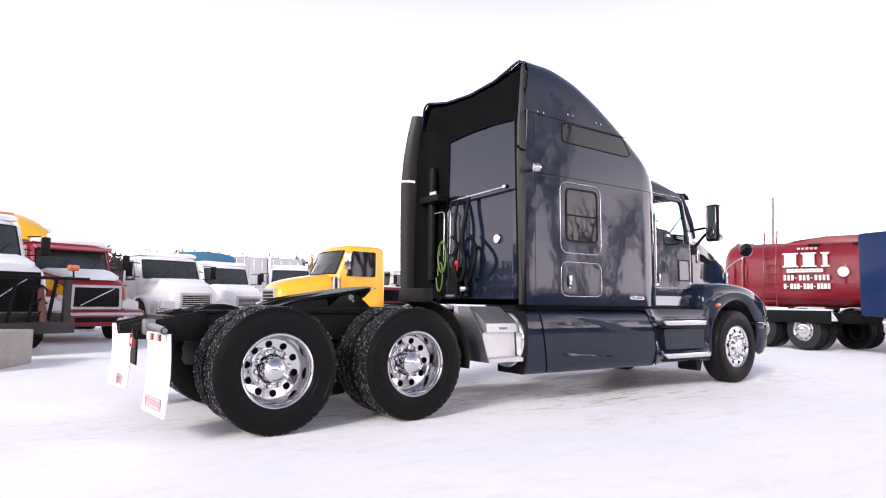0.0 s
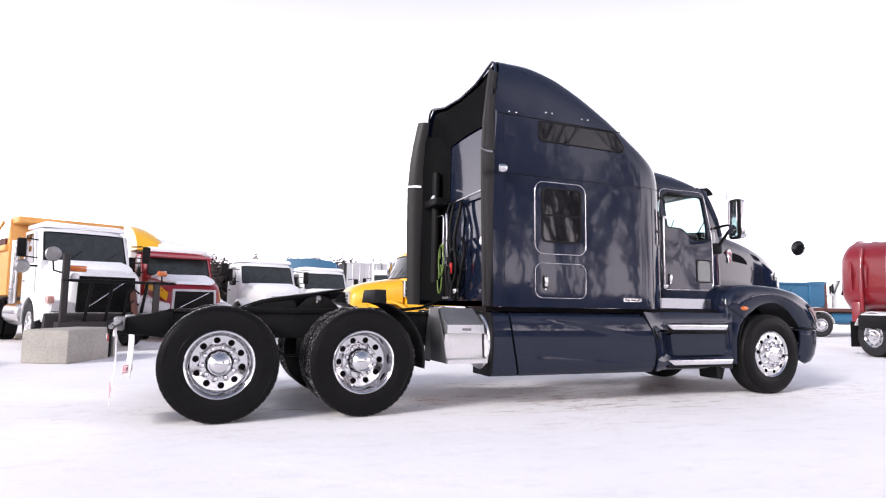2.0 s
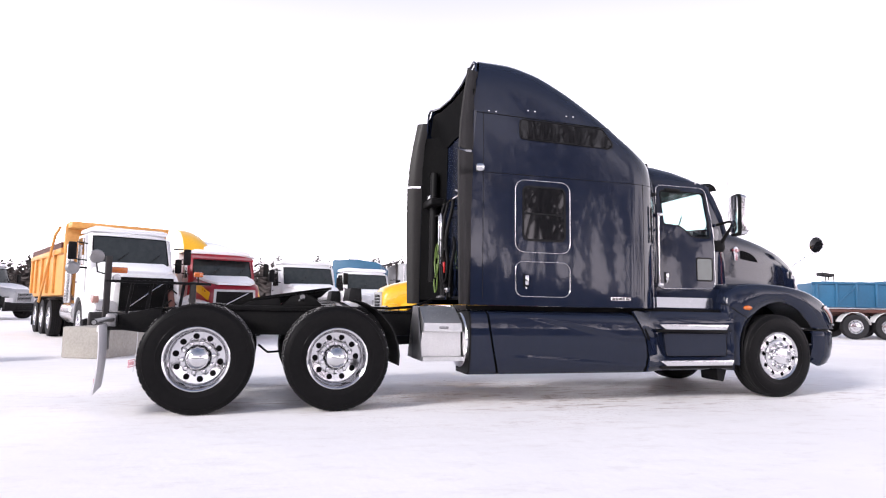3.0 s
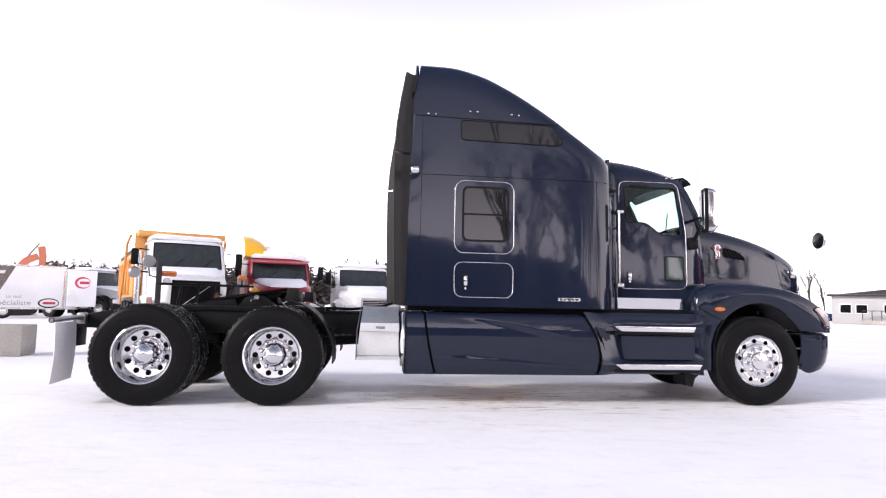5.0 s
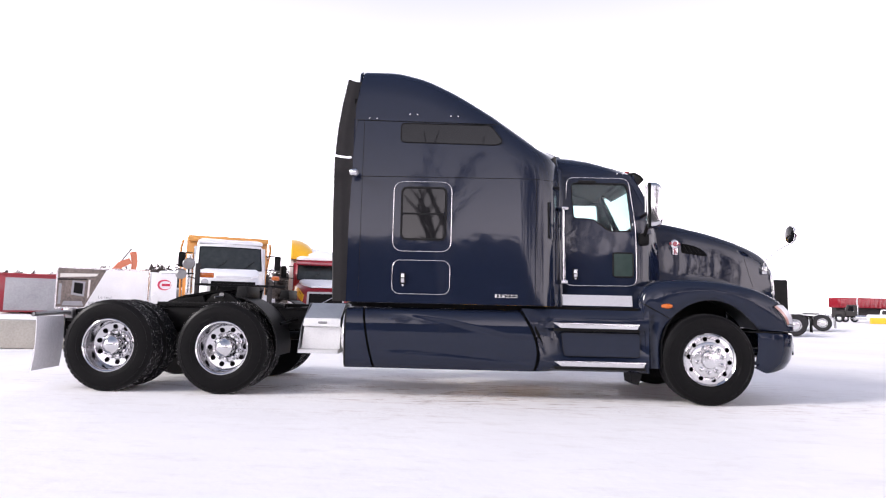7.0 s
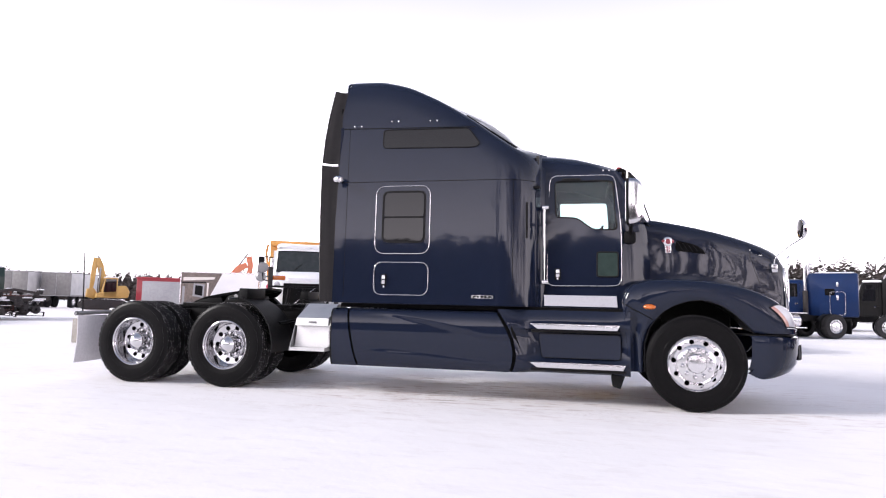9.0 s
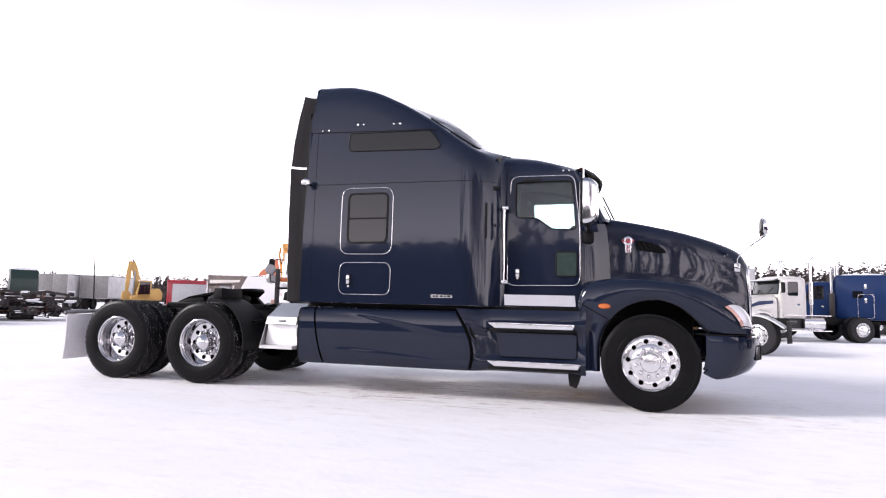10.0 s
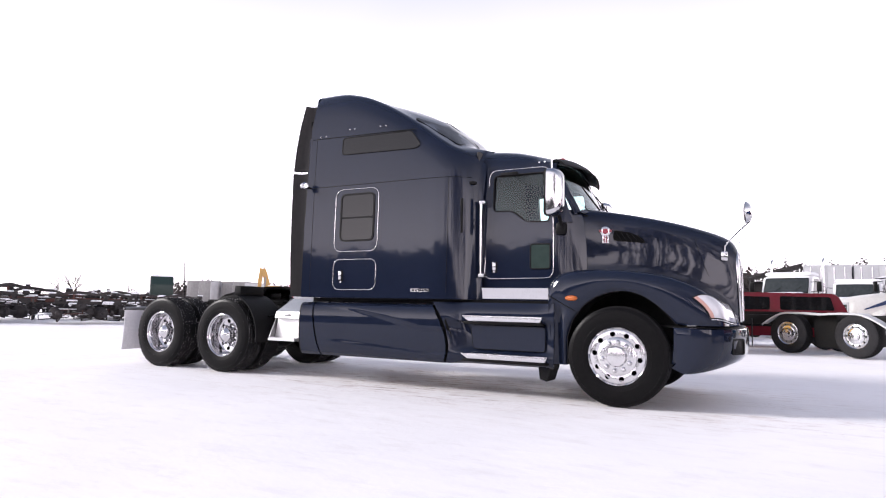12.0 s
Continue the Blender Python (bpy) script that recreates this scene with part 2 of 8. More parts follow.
REDINK = surface("red_lettering", (0.55, 0.03, 0.08), (0.5, 0.03, 0.07), rough=0.5, scale=20)
DOORGREY = surface("weathered_grey_door", (0.12, 0.115, 0.115), (0.2, 0.195, 0.19), rough=0.5, scale=0.8, bump=0.1)
PRINT = surface("printed_vinyl_brown", (0.24, 0.19, 0.165), (0.05, 0.04, 0.036), rough=0.5, scale=1.2)
SNOWCAP = surface("lying_snow", (0.86, 0.86, 0.88), (0.78, 0.78, 0.81), rough=0.9, scale=2, bump=0.5, bump_scale=12)


def snow_ground():
    m = bpy.data.materials.new("packed_snow")
    m.use_nodes = True
    n, l = m.node_tree.nodes, m.node_tree.links
    b = n["Principled BSDF"]
    co = n.new("ShaderNodeTexCoord")

    def tex(scale, detail=8, stretch=(1, 1, 1), rot=0.0, rough=0.55):
        mp = n.new("ShaderNodeMapping")
        mp.inputs["Scale"].default_value = stretch
        mp.inputs["Rotation"].default_value = (0, 0, rot)
        t = n.new("ShaderNodeTexNoise")
        t.inputs["Scale"].default_value = scale
        t.inputs["Detail"].default_value = detail
        t.inputs["Roughness"].default_value = rough
        l.new(co.outputs["Object"], mp.inputs["Vector"])
        l.new(mp.outputs["Vector"], t.inputs["Vector"])
        return t.outputs["Fac"]

    def ramp(fac, stops):
        r = n.new("ShaderNodeValToRGB")
        e = r.color_ramp.elements
        while len(e) < len(stops):
            e.new(0.5)
        for i, (p, c) in enumerate(stops):
            e[i].position, e[i].color = p, (*c, 1) if len(c) == 3 else c
        l.new(fac, r.inputs["Fac"])
        return r.outputs["Color"]

    def mix(fac, a, c, mode="MIX"):
        x = n.new("ShaderNodeMixRGB")
        x.blend_type = mode
        if isinstance(fac, float):
            x.inputs["Fac"].default_value = fac
        else:
            l.new(fac, x.inputs["Fac"])
        l.new(a, x.inputs["Color1"])
        l.new(c, x.inputs["Color2"])
        return x.outputs["Color"]

    snow = ramp(tex(0.35, 10), [(0.35, (0.89, 0.86, 0.86)), (0.6, (0.96, 0.93, 0.93))])
    grit = ramp(tex(2.2, 12, (1, 2.4, 1), 0.25, 0.68), [(0.36, (0.55, 0.49, 0.47)), (0.47, (0.97, 0.96, 0.98))])
    base = mix(0.14, snow, grit, "MULTIPLY")
    # worn, icy wheel paths where traffic has polished and soiled the snow
    rut = ramp(tex(0.55, 9, (0.55, 1.9, 1), 0.12, 0.62), [(0.45, (0, 0, 0)), (0.57, (1, 1, 1))])
    dirt = ramp(tex(3.2, 12, (0.8, 2.6, 1), 0.08, 0.72), [(0.39, (0.3, 0.215, 0.175)), (0.445, (0.78, 0.69, 0.66)), (0.51, (0.95, 0.92, 0.915))])
    # an oval under and round the standing lorry, where the soiling is strongest
    geo = n.new("ShaderNodeMapping")
    geo.inputs["Location"].default_value = (-0.62, 0.02, 0)
    geo.inputs["Scale"].default_value = (0.15, 0.4, 0)
    l.new(co.outputs["Object"], geo.inputs["Vector"])
    ln = n.new("ShaderNodeVectorMath")
    ln.operation = "LENGTH"
    l.new(geo.outputs["Vector"], ln.inputs[0])
    near = ramp(ln.outputs["Value"], [(0.25, (1, 1, 1)), (1.0, (0, 0, 0))])
    wide = n.new("ShaderNodeMath")
    wide.operation = "MULTIPLY"
    l.new(near, wide.inputs[0])
    l.new(rut, wide.inputs[1])
    soft = n.new("ShaderNodeMath")
    soft.operation = "MULTIPLY_ADD"
    soft.inputs[1].default_value = 0.05
    l.new(rut, soft.inputs[0])
    l.new(wide.outputs["Value"], soft.inputs[2])
    lim = n.new("ShaderNodeMath")
    lim.operation = "MINIMUM"
    lim.inputs[1].default_value = 0.78
    l.new(soft.outputs["Value"], lim.inputs[0])
    soiled = mix(lim.outputs["Value"], base, dirt)
    # grit and crumbs of frozen mud, thickest round the lorry
    crumbs = ramp(tex(26.0, 3, (1, 1.3, 1), 0.3, 0.6), [(0.56, (0, 0, 0)), (0.62, (1, 1, 1))])
    spread = n.new("ShaderNodeMath")
    spread.operation = "MULTIPLY_ADD"
    spread.inputs[1].default_value = 0.75
    spread.inputs[2].default_value = 0.05
    l.new(near, spread.inputs[0])
    bits = n.new("ShaderNodeMath")
    bits.operation = "MULTIPLY"
    clump = ramp(tex(0.9, 6, (0.7, 1.4, 1), 0.1, 0.6), [(0.48, (0, 0, 0)), (0.62, (1, 1, 1))])
    scatter = n.new("ShaderNodeMath")
    scatter.operation = "MULTIPLY"
    l.new(crumbs, scatter.inputs[0])
    l.new(clump, scatter.inputs[1])
    l.new(spread.outputs["Value"], bits.inputs[0])
    l.new(scatter.outputs["Value"], bits.inputs[1])
    mud = ramp(tex(5.0, 4), [(0.3, (0.3, 0.23, 0.2)), (0.7, (0.55, 0.47, 0.44))])
    col = mix(bits.outputs["Value"], soiled, mud)
    l.new(col, b.inputs["Base Color"])
    rr = n.new("ShaderNodeMapRange")
    rr.inputs["To Min"].default_value, rr.inputs["To Max"].default_value = 0.75, 0.32
    l.new(lim.outputs["Value"], rr.inputs["Value"])
    l.new(rr.outputs["Result"], b.inputs["Roughness"])
    bp = n.new("ShaderNodeBump")
    bp.inputs["Strength"].default_value = 0.5
    bp.inputs["Distance"].default_value = 0.035
    hs = mix(0.22, tex(1.3, 7, (1, 1.7, 1), 0.15, 0.5), tex(7.0, 3))
    l.new(hs, bp.inputs["Height"])
    l.new(bp.outputs["Normal"], b.inputs["Normal"])
    return m


SNOW = snow_ground()


# ---- mesh tools ----
SMOOTH = {"sleeper_body", "hood", "front_fender", "cab_roof", "tank_fairing", "tank_fairing_tail", "step_fairing", "front_bumper", "headlamp", "sun_visor", "cowl_side", "mirror_shell", "tank", "deflector_snow", "roof_fairing"}
ROUND = set()


def part(name, bm, material, parent=None, label="", angle=29, m=None):
    """Link a bmesh as one mesh object, under a thing or a part of it."""
    if name in SMOOTH:
        angle = 42
    if id(bm) in ROUND:
        ROUND.discard(id(bm))
        angle = 62
    me = bpy.data.meshes.new(name)
    bmesh.ops.recalc_face_normals(bm, faces=bm.faces)
    for f in bm.faces:
        f.smooth = True
    bm.to_mesh(me)
    bm.free()
    me.set_sharp_from_angle(angle=radians(angle))
    me.materials.append(material)
    ob = new(name, me)
    if parent is not None:
        ob.parent = parent
    if m is not None:
        ob.matrix_basis = m
    if label:
        ob["label"] = label
    return ob


def again(ob, m, parent=None):
    """Another object on the same mesh."""
    o = new(ob.name.split(".")[0], ob.data)
    o.parent = parent if parent is not None else ob.parent
    o.matrix_basis = m
    for key in ("label",):
        if key in ob:
            o[key] = ob[key]
    return o


def thing(name, label, category, m=None, group="", kind=""):
    """An empty that carries the parts of one thing."""
    e = new(name)
    e.empty_display_size = 0.2
    if m is not None:
        e.matrix_basis = m
    return tagged(e, label, category, group, kind)


def box(bm, x0, x1, y0, y1, z0, z1, bev=0.0, seg=2):
    v = [bm.verts.new((x, y, z)) for x in (x0, x1) for y in (y0, y1) for z in (z0, z1)]
    fs = [bm.faces.new([v[i] for i in q]) for q in ((0, 1, 3, 2), (4, 6, 7, 5), (0, 4, 5, 1), (2, 3, 7, 6), (0, 2, 6, 4), (1, 5, 7, 3))]
    if bev:
        es = list({e for f in fs for e in f.edges})
        bmesh.ops.bevel(bm, geom=es, offset=bev, segments=seg, affect="EDGES", profile=0.5)
    return bm


def B(*a, **k):
    return box(bmesh.new(), *a, **k)


def loft(bm, rings, closed=True, caps=True):
    rows = [[bm.verts.new(p) for p in r] for r in rings]
    n = len(rows[0])
    for a, b in zip(rows, rows[1:]):
        for i in range(n if closed else n - 1):
            j = (i + 1) % n
            bm.faces.new((a[i], a[j], b[j], b[i]))
    if caps and closed:
        bm.faces.new(rows[0])
        bm.faces.new(rows[-1])
    return bm


def lathe(bm, prof, at=(0, 0, 0), n=40, axis="y", close=False):
    """Turn (radius, along) pairs about an axis through a point."""
    rings = []
    for r, a in prof:
        ring = []
        for k in range(n):
            t = 2 * math.pi * k / n
            c, s = max(r, 1e-4) * math.cos(t), max(r, 1e-4) * math.sin(t)
            p = {"y": (c, a, s), "x": (a, c, s), "z": (c, s, a)}[axis]
            ring.append((at[0] + p[0], at[1] + p[1], at[2] + p[2]))
        rings.append(ring)
    rows = [[bm.verts.new(p) for p in r] for r in rings]
    pairs = list(zip(rows, rows[1:])) + ([(rows[-1], rows[0])] if close else [])
    for a, b in pairs:
        for i in range(n):
            j = (i + 1) % n
            bm.faces.new((a[i], a[j], b[j], b[i]))
    return bm


def tube(bm, pts, r, n=8, r1=None):
    """A round bar through points, tapering to r1."""
    pts = [Vector(p) for p in pts]
    rows = []
    for k, p in enumerate(pts):
        d = (pts[min(k + 1, len(pts) - 1)] - pts[max(k - 1, 0)]).normalized()
        u = d.orthogonal().normalized() if k == 0 else (u - d * u.dot(d)).normalized()
        w = d.cross(u)
        q = r if r1 is None else r + (r1 - r) * k / (len(pts) - 1)
        rows.append([bm.verts.new(p + q * (math.cos(2 * math.pi * i / n) * u + math.sin(2 * math.pi * i / n) * w)) for i in range(n)])
    for a, b in zip(rows, rows[1:]):
        for i in range(n):
            bm.faces.new((a[i], a[(i + 1) % n], b[(i + 1) % n], b[i]))
    bm.faces.new(rows[0])
    bm.faces.new(rows[-1])
    return bm


def TB(pts, r, n=8, r1=None):
    bm = tube(bmesh.new(), pts, r, n, r1)
    ROUND.add(id(bm))
    return bm


def prism(bm, poly, y0, y1, bev=0.0, taper=None):
    """A side profile (x, z) drawn out from y0 to y1."""
    a = [bm.verts.new((x, y0, z)) for x, z in poly]
    b = [bm.verts.new((x, y1, z)) for x, z in poly]
    n = len(poly)
    fs = [bm.faces.new(a), bm.faces.new(b)]
    fs += [bm.faces.new((a[i], a[(i + 1) % n], b[(i + 1) % n], b[i])) for i in range(n)]
    if bev:
        es = list({e for f in fs for e in f.edges})
        bmesh.ops.bevel(bm, geom=es, offset=bev, segments=2, affect="EDGES", profile=0.5)
    return bm


def P(poly, y0, y1, bev=0.0):
    return prism(bmesh.new(), poly, y0, y1, bev)


def rrect(x0, x1, z0, z1, r, n=5):
    out = []
    for cx, cz, a0 in ((x1 - r, z0 + r, -90), (x1 - r, z1 - r, 0), (x0 + r, z1 - r, 90), (x0 + r, z0 + r, 180)):
        for k in range(n + 1):
            t = radians(a0 + 90 * k / n)
            out.append((cx + r * math.cos(t), cz + r * math.sin(t)))
    return out


def rpoly(pts, r, n=4):
    """A polygon with its corners rounded."""
    out = []
    m = len(pts)
    for i in range(m):
        p, a, b = Vector(pts[i]), Vector(pts[i - 1]), Vector(pts[(i + 1) % m])
        da, db = (a - p).normalized(), (b - p).normalized()
        s, e = p + da * min(r, (a - p).length * 0.45), p + db * min(r, (b - p).length * 0.45)
        for k in range(n + 1):
            t = k / n
            q = (1 - t) ** 2 * s + 2 * t * (1 - t) * p + t * t * e
            out.append((q.x, q.y))
    return out


def resample(loop, n, start):
    """n even points round a closed loop, beginning nearest to start."""
    pts = [Vector(p) for p in loop]
    k0 = min(range(len(pts)), key=lambda i: (pts[i] - Vector(start)).length)
    pts = pts[k0:] + pts[:k0]
    pts.append(pts[0])
    ln = [0.0]
    for a, b in zip(pts, pts[1:]):
        ln.append(ln[-1] + (b - a).length)
    out, j = [], 0
    for i in range(n):
        d = ln[-1] * i / n
        while ln[j + 1] < d:
            j += 1
        f = (d - ln[j]) / max(1e-9, ln[j + 1] - ln[j])
        out.append(pts[j].lerp(pts[j + 1], f))
    return out


def framed(outer, inner, place, thick, n=48):
    """A plate between an outer and an inner outline; place(u, v, depth) sets it in space."""
    bm = bmesh.new()
    c = sum((Vector(p) for p in inner), Vector((0, 0))) / len(inner)
    ang = {round(2 * math.pi * k / n, 5) for k in range(n)}
    if len(outer) < 12:
        ang |= {round(math.atan2(q[1] - c.y, q[0] - c.x) % (2 * math.pi), 5) for q in list(outer) + list(inner)}
    ang = sorted(ang)
    n = len(ang)
    def shoot(loop, t):
        d = Vector((math.cos(t), math.sin(t)))
        best = None
        for i in range(len(loop)):
            a, b = Vector(loop[i]) - c, Vector(loop[(i + 1) % len(loop)]) - c
            den = d.x * (b.y - a.y) - d.y * (b.x - a.x)
            if abs(den) < 1e-12:
                continue
            s = (a.x * (b.y - a.y) - a.y * (b.x - a.x)) / den
            u = (a.x * d.y - a.y * d.x) / den
            if s > 0 and -1e-6 <= u <= 1 + 1e-6 and (best is None or s > best):
                best = s
        return c + d * best
    o = [shoot(outer, t) for t in ang]
    i_ = [shoot(inner, t) for t in ang]
    rings = []
    for d in (0.0, thick):
        rings.append([[bm.verts.new(place(p.x, p.y, d)) for p in o], [bm.verts.new(place(p.x, p.y, d)) for p in i_]])
    for k in range(n):
        j = (k + 1) % n
        (o0, i0), (o1, i1) = rings
        bm.faces.new((o0[k], o0[j], i0[j], i0[k]))
        bm.faces.new((o1[k], i1[k], i1[j], o1[j]))
        bm.faces.new((o0[k], o1[k], o1[j], o0[j]))
        bm.faces.new((i0[k], i0[j], i1[j], i1[k]))
    return bm


def lerp_table(tab, x):
    if x <= tab[0][0]:
        return tab[0][1]
    for (a, p), (b, q) in zip(tab, tab[1:]):
        if x <= b:
            return p + (q - p) * (x - a) / (b - a)
    return tab[-1][1]


def smooth_table(tab, x):
    """Like lerp_table, on a smooth curve that does not overshoot."""
    if x <= tab[0][0]:
        return tab[0][1]
    if x >= tab[-1][0]:
        return tab[-1][1]
    k = max(i for i in range(len(tab) - 1) if tab[i][0] <= x)
    d = [(q - p) / (b - a) for (a, p), (b, q) in zip(tab, tab[1:])]

    def slope(i):
        if i == 0 or i == len(tab) - 1:
            return d[min(i, len(d) - 1)]
        return 0.0 if d[i - 1] * d[i] <= 0 else 2 * d[i - 1] * d[i] / (d[i - 1] + d[i])

    (a, p), (b, q) = tab[k], tab[k + 1]
    h, t = b - a, (x - a) / (b - a)
    return (2 * t ** 3 - 3 * t * t + 1) * p + (t ** 3 - 2 * t * t + t) * h * slope(k) + (3 * t * t - 2 * t ** 3) * q + (t ** 3 - t * t) * h * slope(k + 1)


def flow(pts, n):
    """n points along a smooth curve through a few points."""
    out = []
    m = len(pts) - 1
    for i in range(n):
        f = i / (n - 1) * m
        k = min(int(f), m - 1)
        t = f - k
        p = [Vector(pts[max(0, min(m, k + j))]) for j in (-1, 0, 1, 2)]
        out.append(0.5 * (2 * p[1] + (p[2] - p[0]) * t + (2 * p[0] - 5 * p[1] + 4 * p[2] - p[3]) * t * t + (3 * p[1] - p[0] - 3 * p[2] + p[3]) * t ** 3))
    return out


def sheet(bm, rows, thick, toward=None):
    """A curved sheet through rows of points, thickened towards the thing's middle."""
    thick = abs(thick)
    g = [[bm.verts.new(p) for p in r] for r in rows]
    n, m = len(g), len(g[0])
    fs = []
    for a, b in zip(g, g[1:]):
        for i in range(m - 1):
            fs.append(bm.faces.new((a[i], a[i + 1], b[i + 1], b[i])))
    bmesh.ops.recalc_face_normals(bm, faces=fs)
    bm.normal_update()
    vs = [v for r in g for v in r]
    c = sum((v.co for v in vs), Vector()) / len(vs)
    ref = Vector(toward) if toward else Vector((c.x - 0.2, 0, c.z - 0.3))
    sign = 1 if sum((ref - v.co).dot(v.normal) for v in vs) > 0 else -1
    h = [[bm.verts.new(v.co + v.normal * sign * thick) for v in r] for r in g]
    for a, b in zip(h, h[1:]):
        for i in range(m - 1):
            bm.faces.new((a[i], b[i], b[i + 1], a[i + 1]))
    for k in range(n - 1):
        for e in (0, m - 1):
            bm.faces.new((g[k][e], g[k + 1][e], h[k + 1][e], h[k][e]))
    for i in range(m - 1):
        for e in (0, n - 1):
            bm.faces.new((g[e][i], g[e][i + 1], h[e][i + 1], h[e][i]))
    return bm


def plate(outline, place, thick):
    """A pane of one outline; place(u, v, depth) sets it in space."""
    bm = bmesh.new()
    a = [bm.verts.new(place(u, v, 0.0)) for u, v in outline]
    b = [bm.verts.new(place(u, v, thick)) for u, v in outline]
    n = len(a)
    bm.faces.new(a)
    bm.faces.new(b)
    for i in range(n):
        bm.faces.new((a[i], a[(i + 1) % n], b[(i + 1) % n], b[i]))
    return bm


def limb(pts, w0, w1, y0, y1):
    """A box girder that follows points in the x-z plane."""
    left, right = [], []
    for k, p in enumerate(pts):
        a, b = Vector(pts[max(k - 1, 0)]), Vector(pts[min(k + 1, len(pts) - 1)])
        d = (b - a).normalized()
        h = (w0 + (w1 - w0) * k / (len(pts) - 1)) / 2
        left.append((p[0] - d.y * h, p[1] + d.x * h))
        right.append((p[0] + d.y * h, p[1] - d.x * h))
    return P(left + right[::-1], y0, y1, 0.02)


# ---- ground ----
def build_ground():
    bm = bmesh.new()
    xs = [-1500, -400, -120, -60] + [-30 + 1.0 * k for k in range(71)] + [60, 120, 400, 1500]
    ys = [-1500, -400, -120, -60, -30] + [-20 + 1.0 * k for k in range(61)] + [60, 120, 400, 1500]
    grid = []
    for y in ys:
        row = []
        for x in xs:
            h = 0.0
            d = max(0.0, math.hypot((x - 3.5) / 1.6, y) - 4.5)
            w = min(1.0, d / 6) * (1 if abs(x) < 60 and abs(y) < 60 else 0)
            h = w * 0.05 * (noise.noise((x * 0.25, y * 0.25, 0)) - 0.3)
            row.append(bm.verts.new((x, y, min(h, 0.02))))
        grid.append(row)
    for a, b in zip(grid, grid[1:]):
        for i in range(len(a) - 1):
            bm.faces.new((a[i], a[i + 1], b[i + 1], b[i]))
    g = part("ground", bm, SNOW, None, angle=80)
    tagged(g, "packed snow and ice over a truck yard, scuffed and soiled in patches", "ground", kind="structure")


build_ground()

# ---- the navy highway tractor ----
TRUCK = thing("semi_truck", "dark navy highway tractor with tall sleeper and chrome wheels", "truck")

RIDGE = [(2.72, 3.87), (2.83, 3.875), (3.15, 3.87), (3.5, 3.80), (3.85, 3.65), (4.19, 3.455), (4.44, 3.29), (4.745, 3.07), (4.93, 2.97), (5.1, 2.945), (5.3, 2.93)]
WIDE = [(2.6, 1.0), (4.72, 1.0), (4.87, 0.987), (4.98, 0.958), (5.06, 0.92), (5.12, 0.875), (5.17, 0.82), (5.21, 0.77), (5.3, 0.745)]
DROP = [(4.7, 0.0), (4.85, 0.02), (4.95, 0.07), (5.03, 0.14), (5.1, 0.23), (5.16, 0.33), (5.21, 0.42), (5.3, 0.45)]
FLANK = [(1.1, 1.178), (1.4, 1.173), (2.5, 1.155), (3.2, 1.13), (3.9, 1.10)]
DIP = [(2.72, 0.13), (3.2, 0.09), (3.5, 0.02), (3.85, -0.09), (4.2, -0.18), (4.5, -0.23), (4.75, -0.22), (5.0, -0.1), (5.3, -0.04)]


def flank(x, z):
    return smooth_table(FLANK, z) * smooth_table(WIDE, x)


def sleeper_half(x):
    zr = smooth_table(RIDGE, x)
    dip = smooth_table(DIP, x)
    drop = smooth_table(DROP, x)
    zs = zr - 0.34 - drop * 0.9
    pts = [(-flank(x, 1.085 + (zs - 1.085) * k / 9), 1.085 + (zs - 1.085) * k / 9) for k in range(10)]
    w = flank(x, zs)
    pts += [(-w * 0.992, zr - 0.22 - drop * 0.85), (-w * 0.972, zr - 0.12 - drop * 0.75), (-w * 0.94, zr - 0.045 - drop * 0.6), (-w * 0.9, zr - 0.008 - drop * 0.45), (-w * 0.85, zr - drop * 0.3),
            (-w * 0.7, zr - dip * 0.35), (-w * 0.45, zr - dip * 0.8), (0, zr - dip)]
    return pts


def sleeper_shell():
    bm = bmesh.new()
    rings = []
    xs = [2.72, 2.83] + [2.9 + 0.075 * k for k in range(25)] + [4.745, 4.81, 4.87, 4.93, 4.98, 5.03, 5.07, 5.1, 5.13, 5.16, 5.185, 5.21, 5.25]
    for x in xs:
        h = sleeper_half(x)
        full = h + [(-y, z) for y, z in reversed(h[:-1])]
        row = []
        for y, z in full:
            xx = x
            if x == 2.72:
                xx = 2.72 + 0.11 * max(0.0, (z - 3.2) / 0.65)
            row.append((xx, y, z))
        rings.append(row)
    loft(bm, rings, closed=False, caps=False)
    # the shell's floor
    fs = []
    bm.verts.ensure_lookup_table()
    n = len(rings[0])
    for k in range(len(rings) - 1):
        a, b = k * n, (k + 1) * n
        fs.append(bm.faces.new((bm.verts[a], bm.verts[b], bm.verts[b + n - 1], bm.verts[a + n - 1])))
    return bm


part("sleeper_body", sleeper_shell(), NAVY, TRUCK, "glossy navy sleeper with sloping aerodynamic roof")

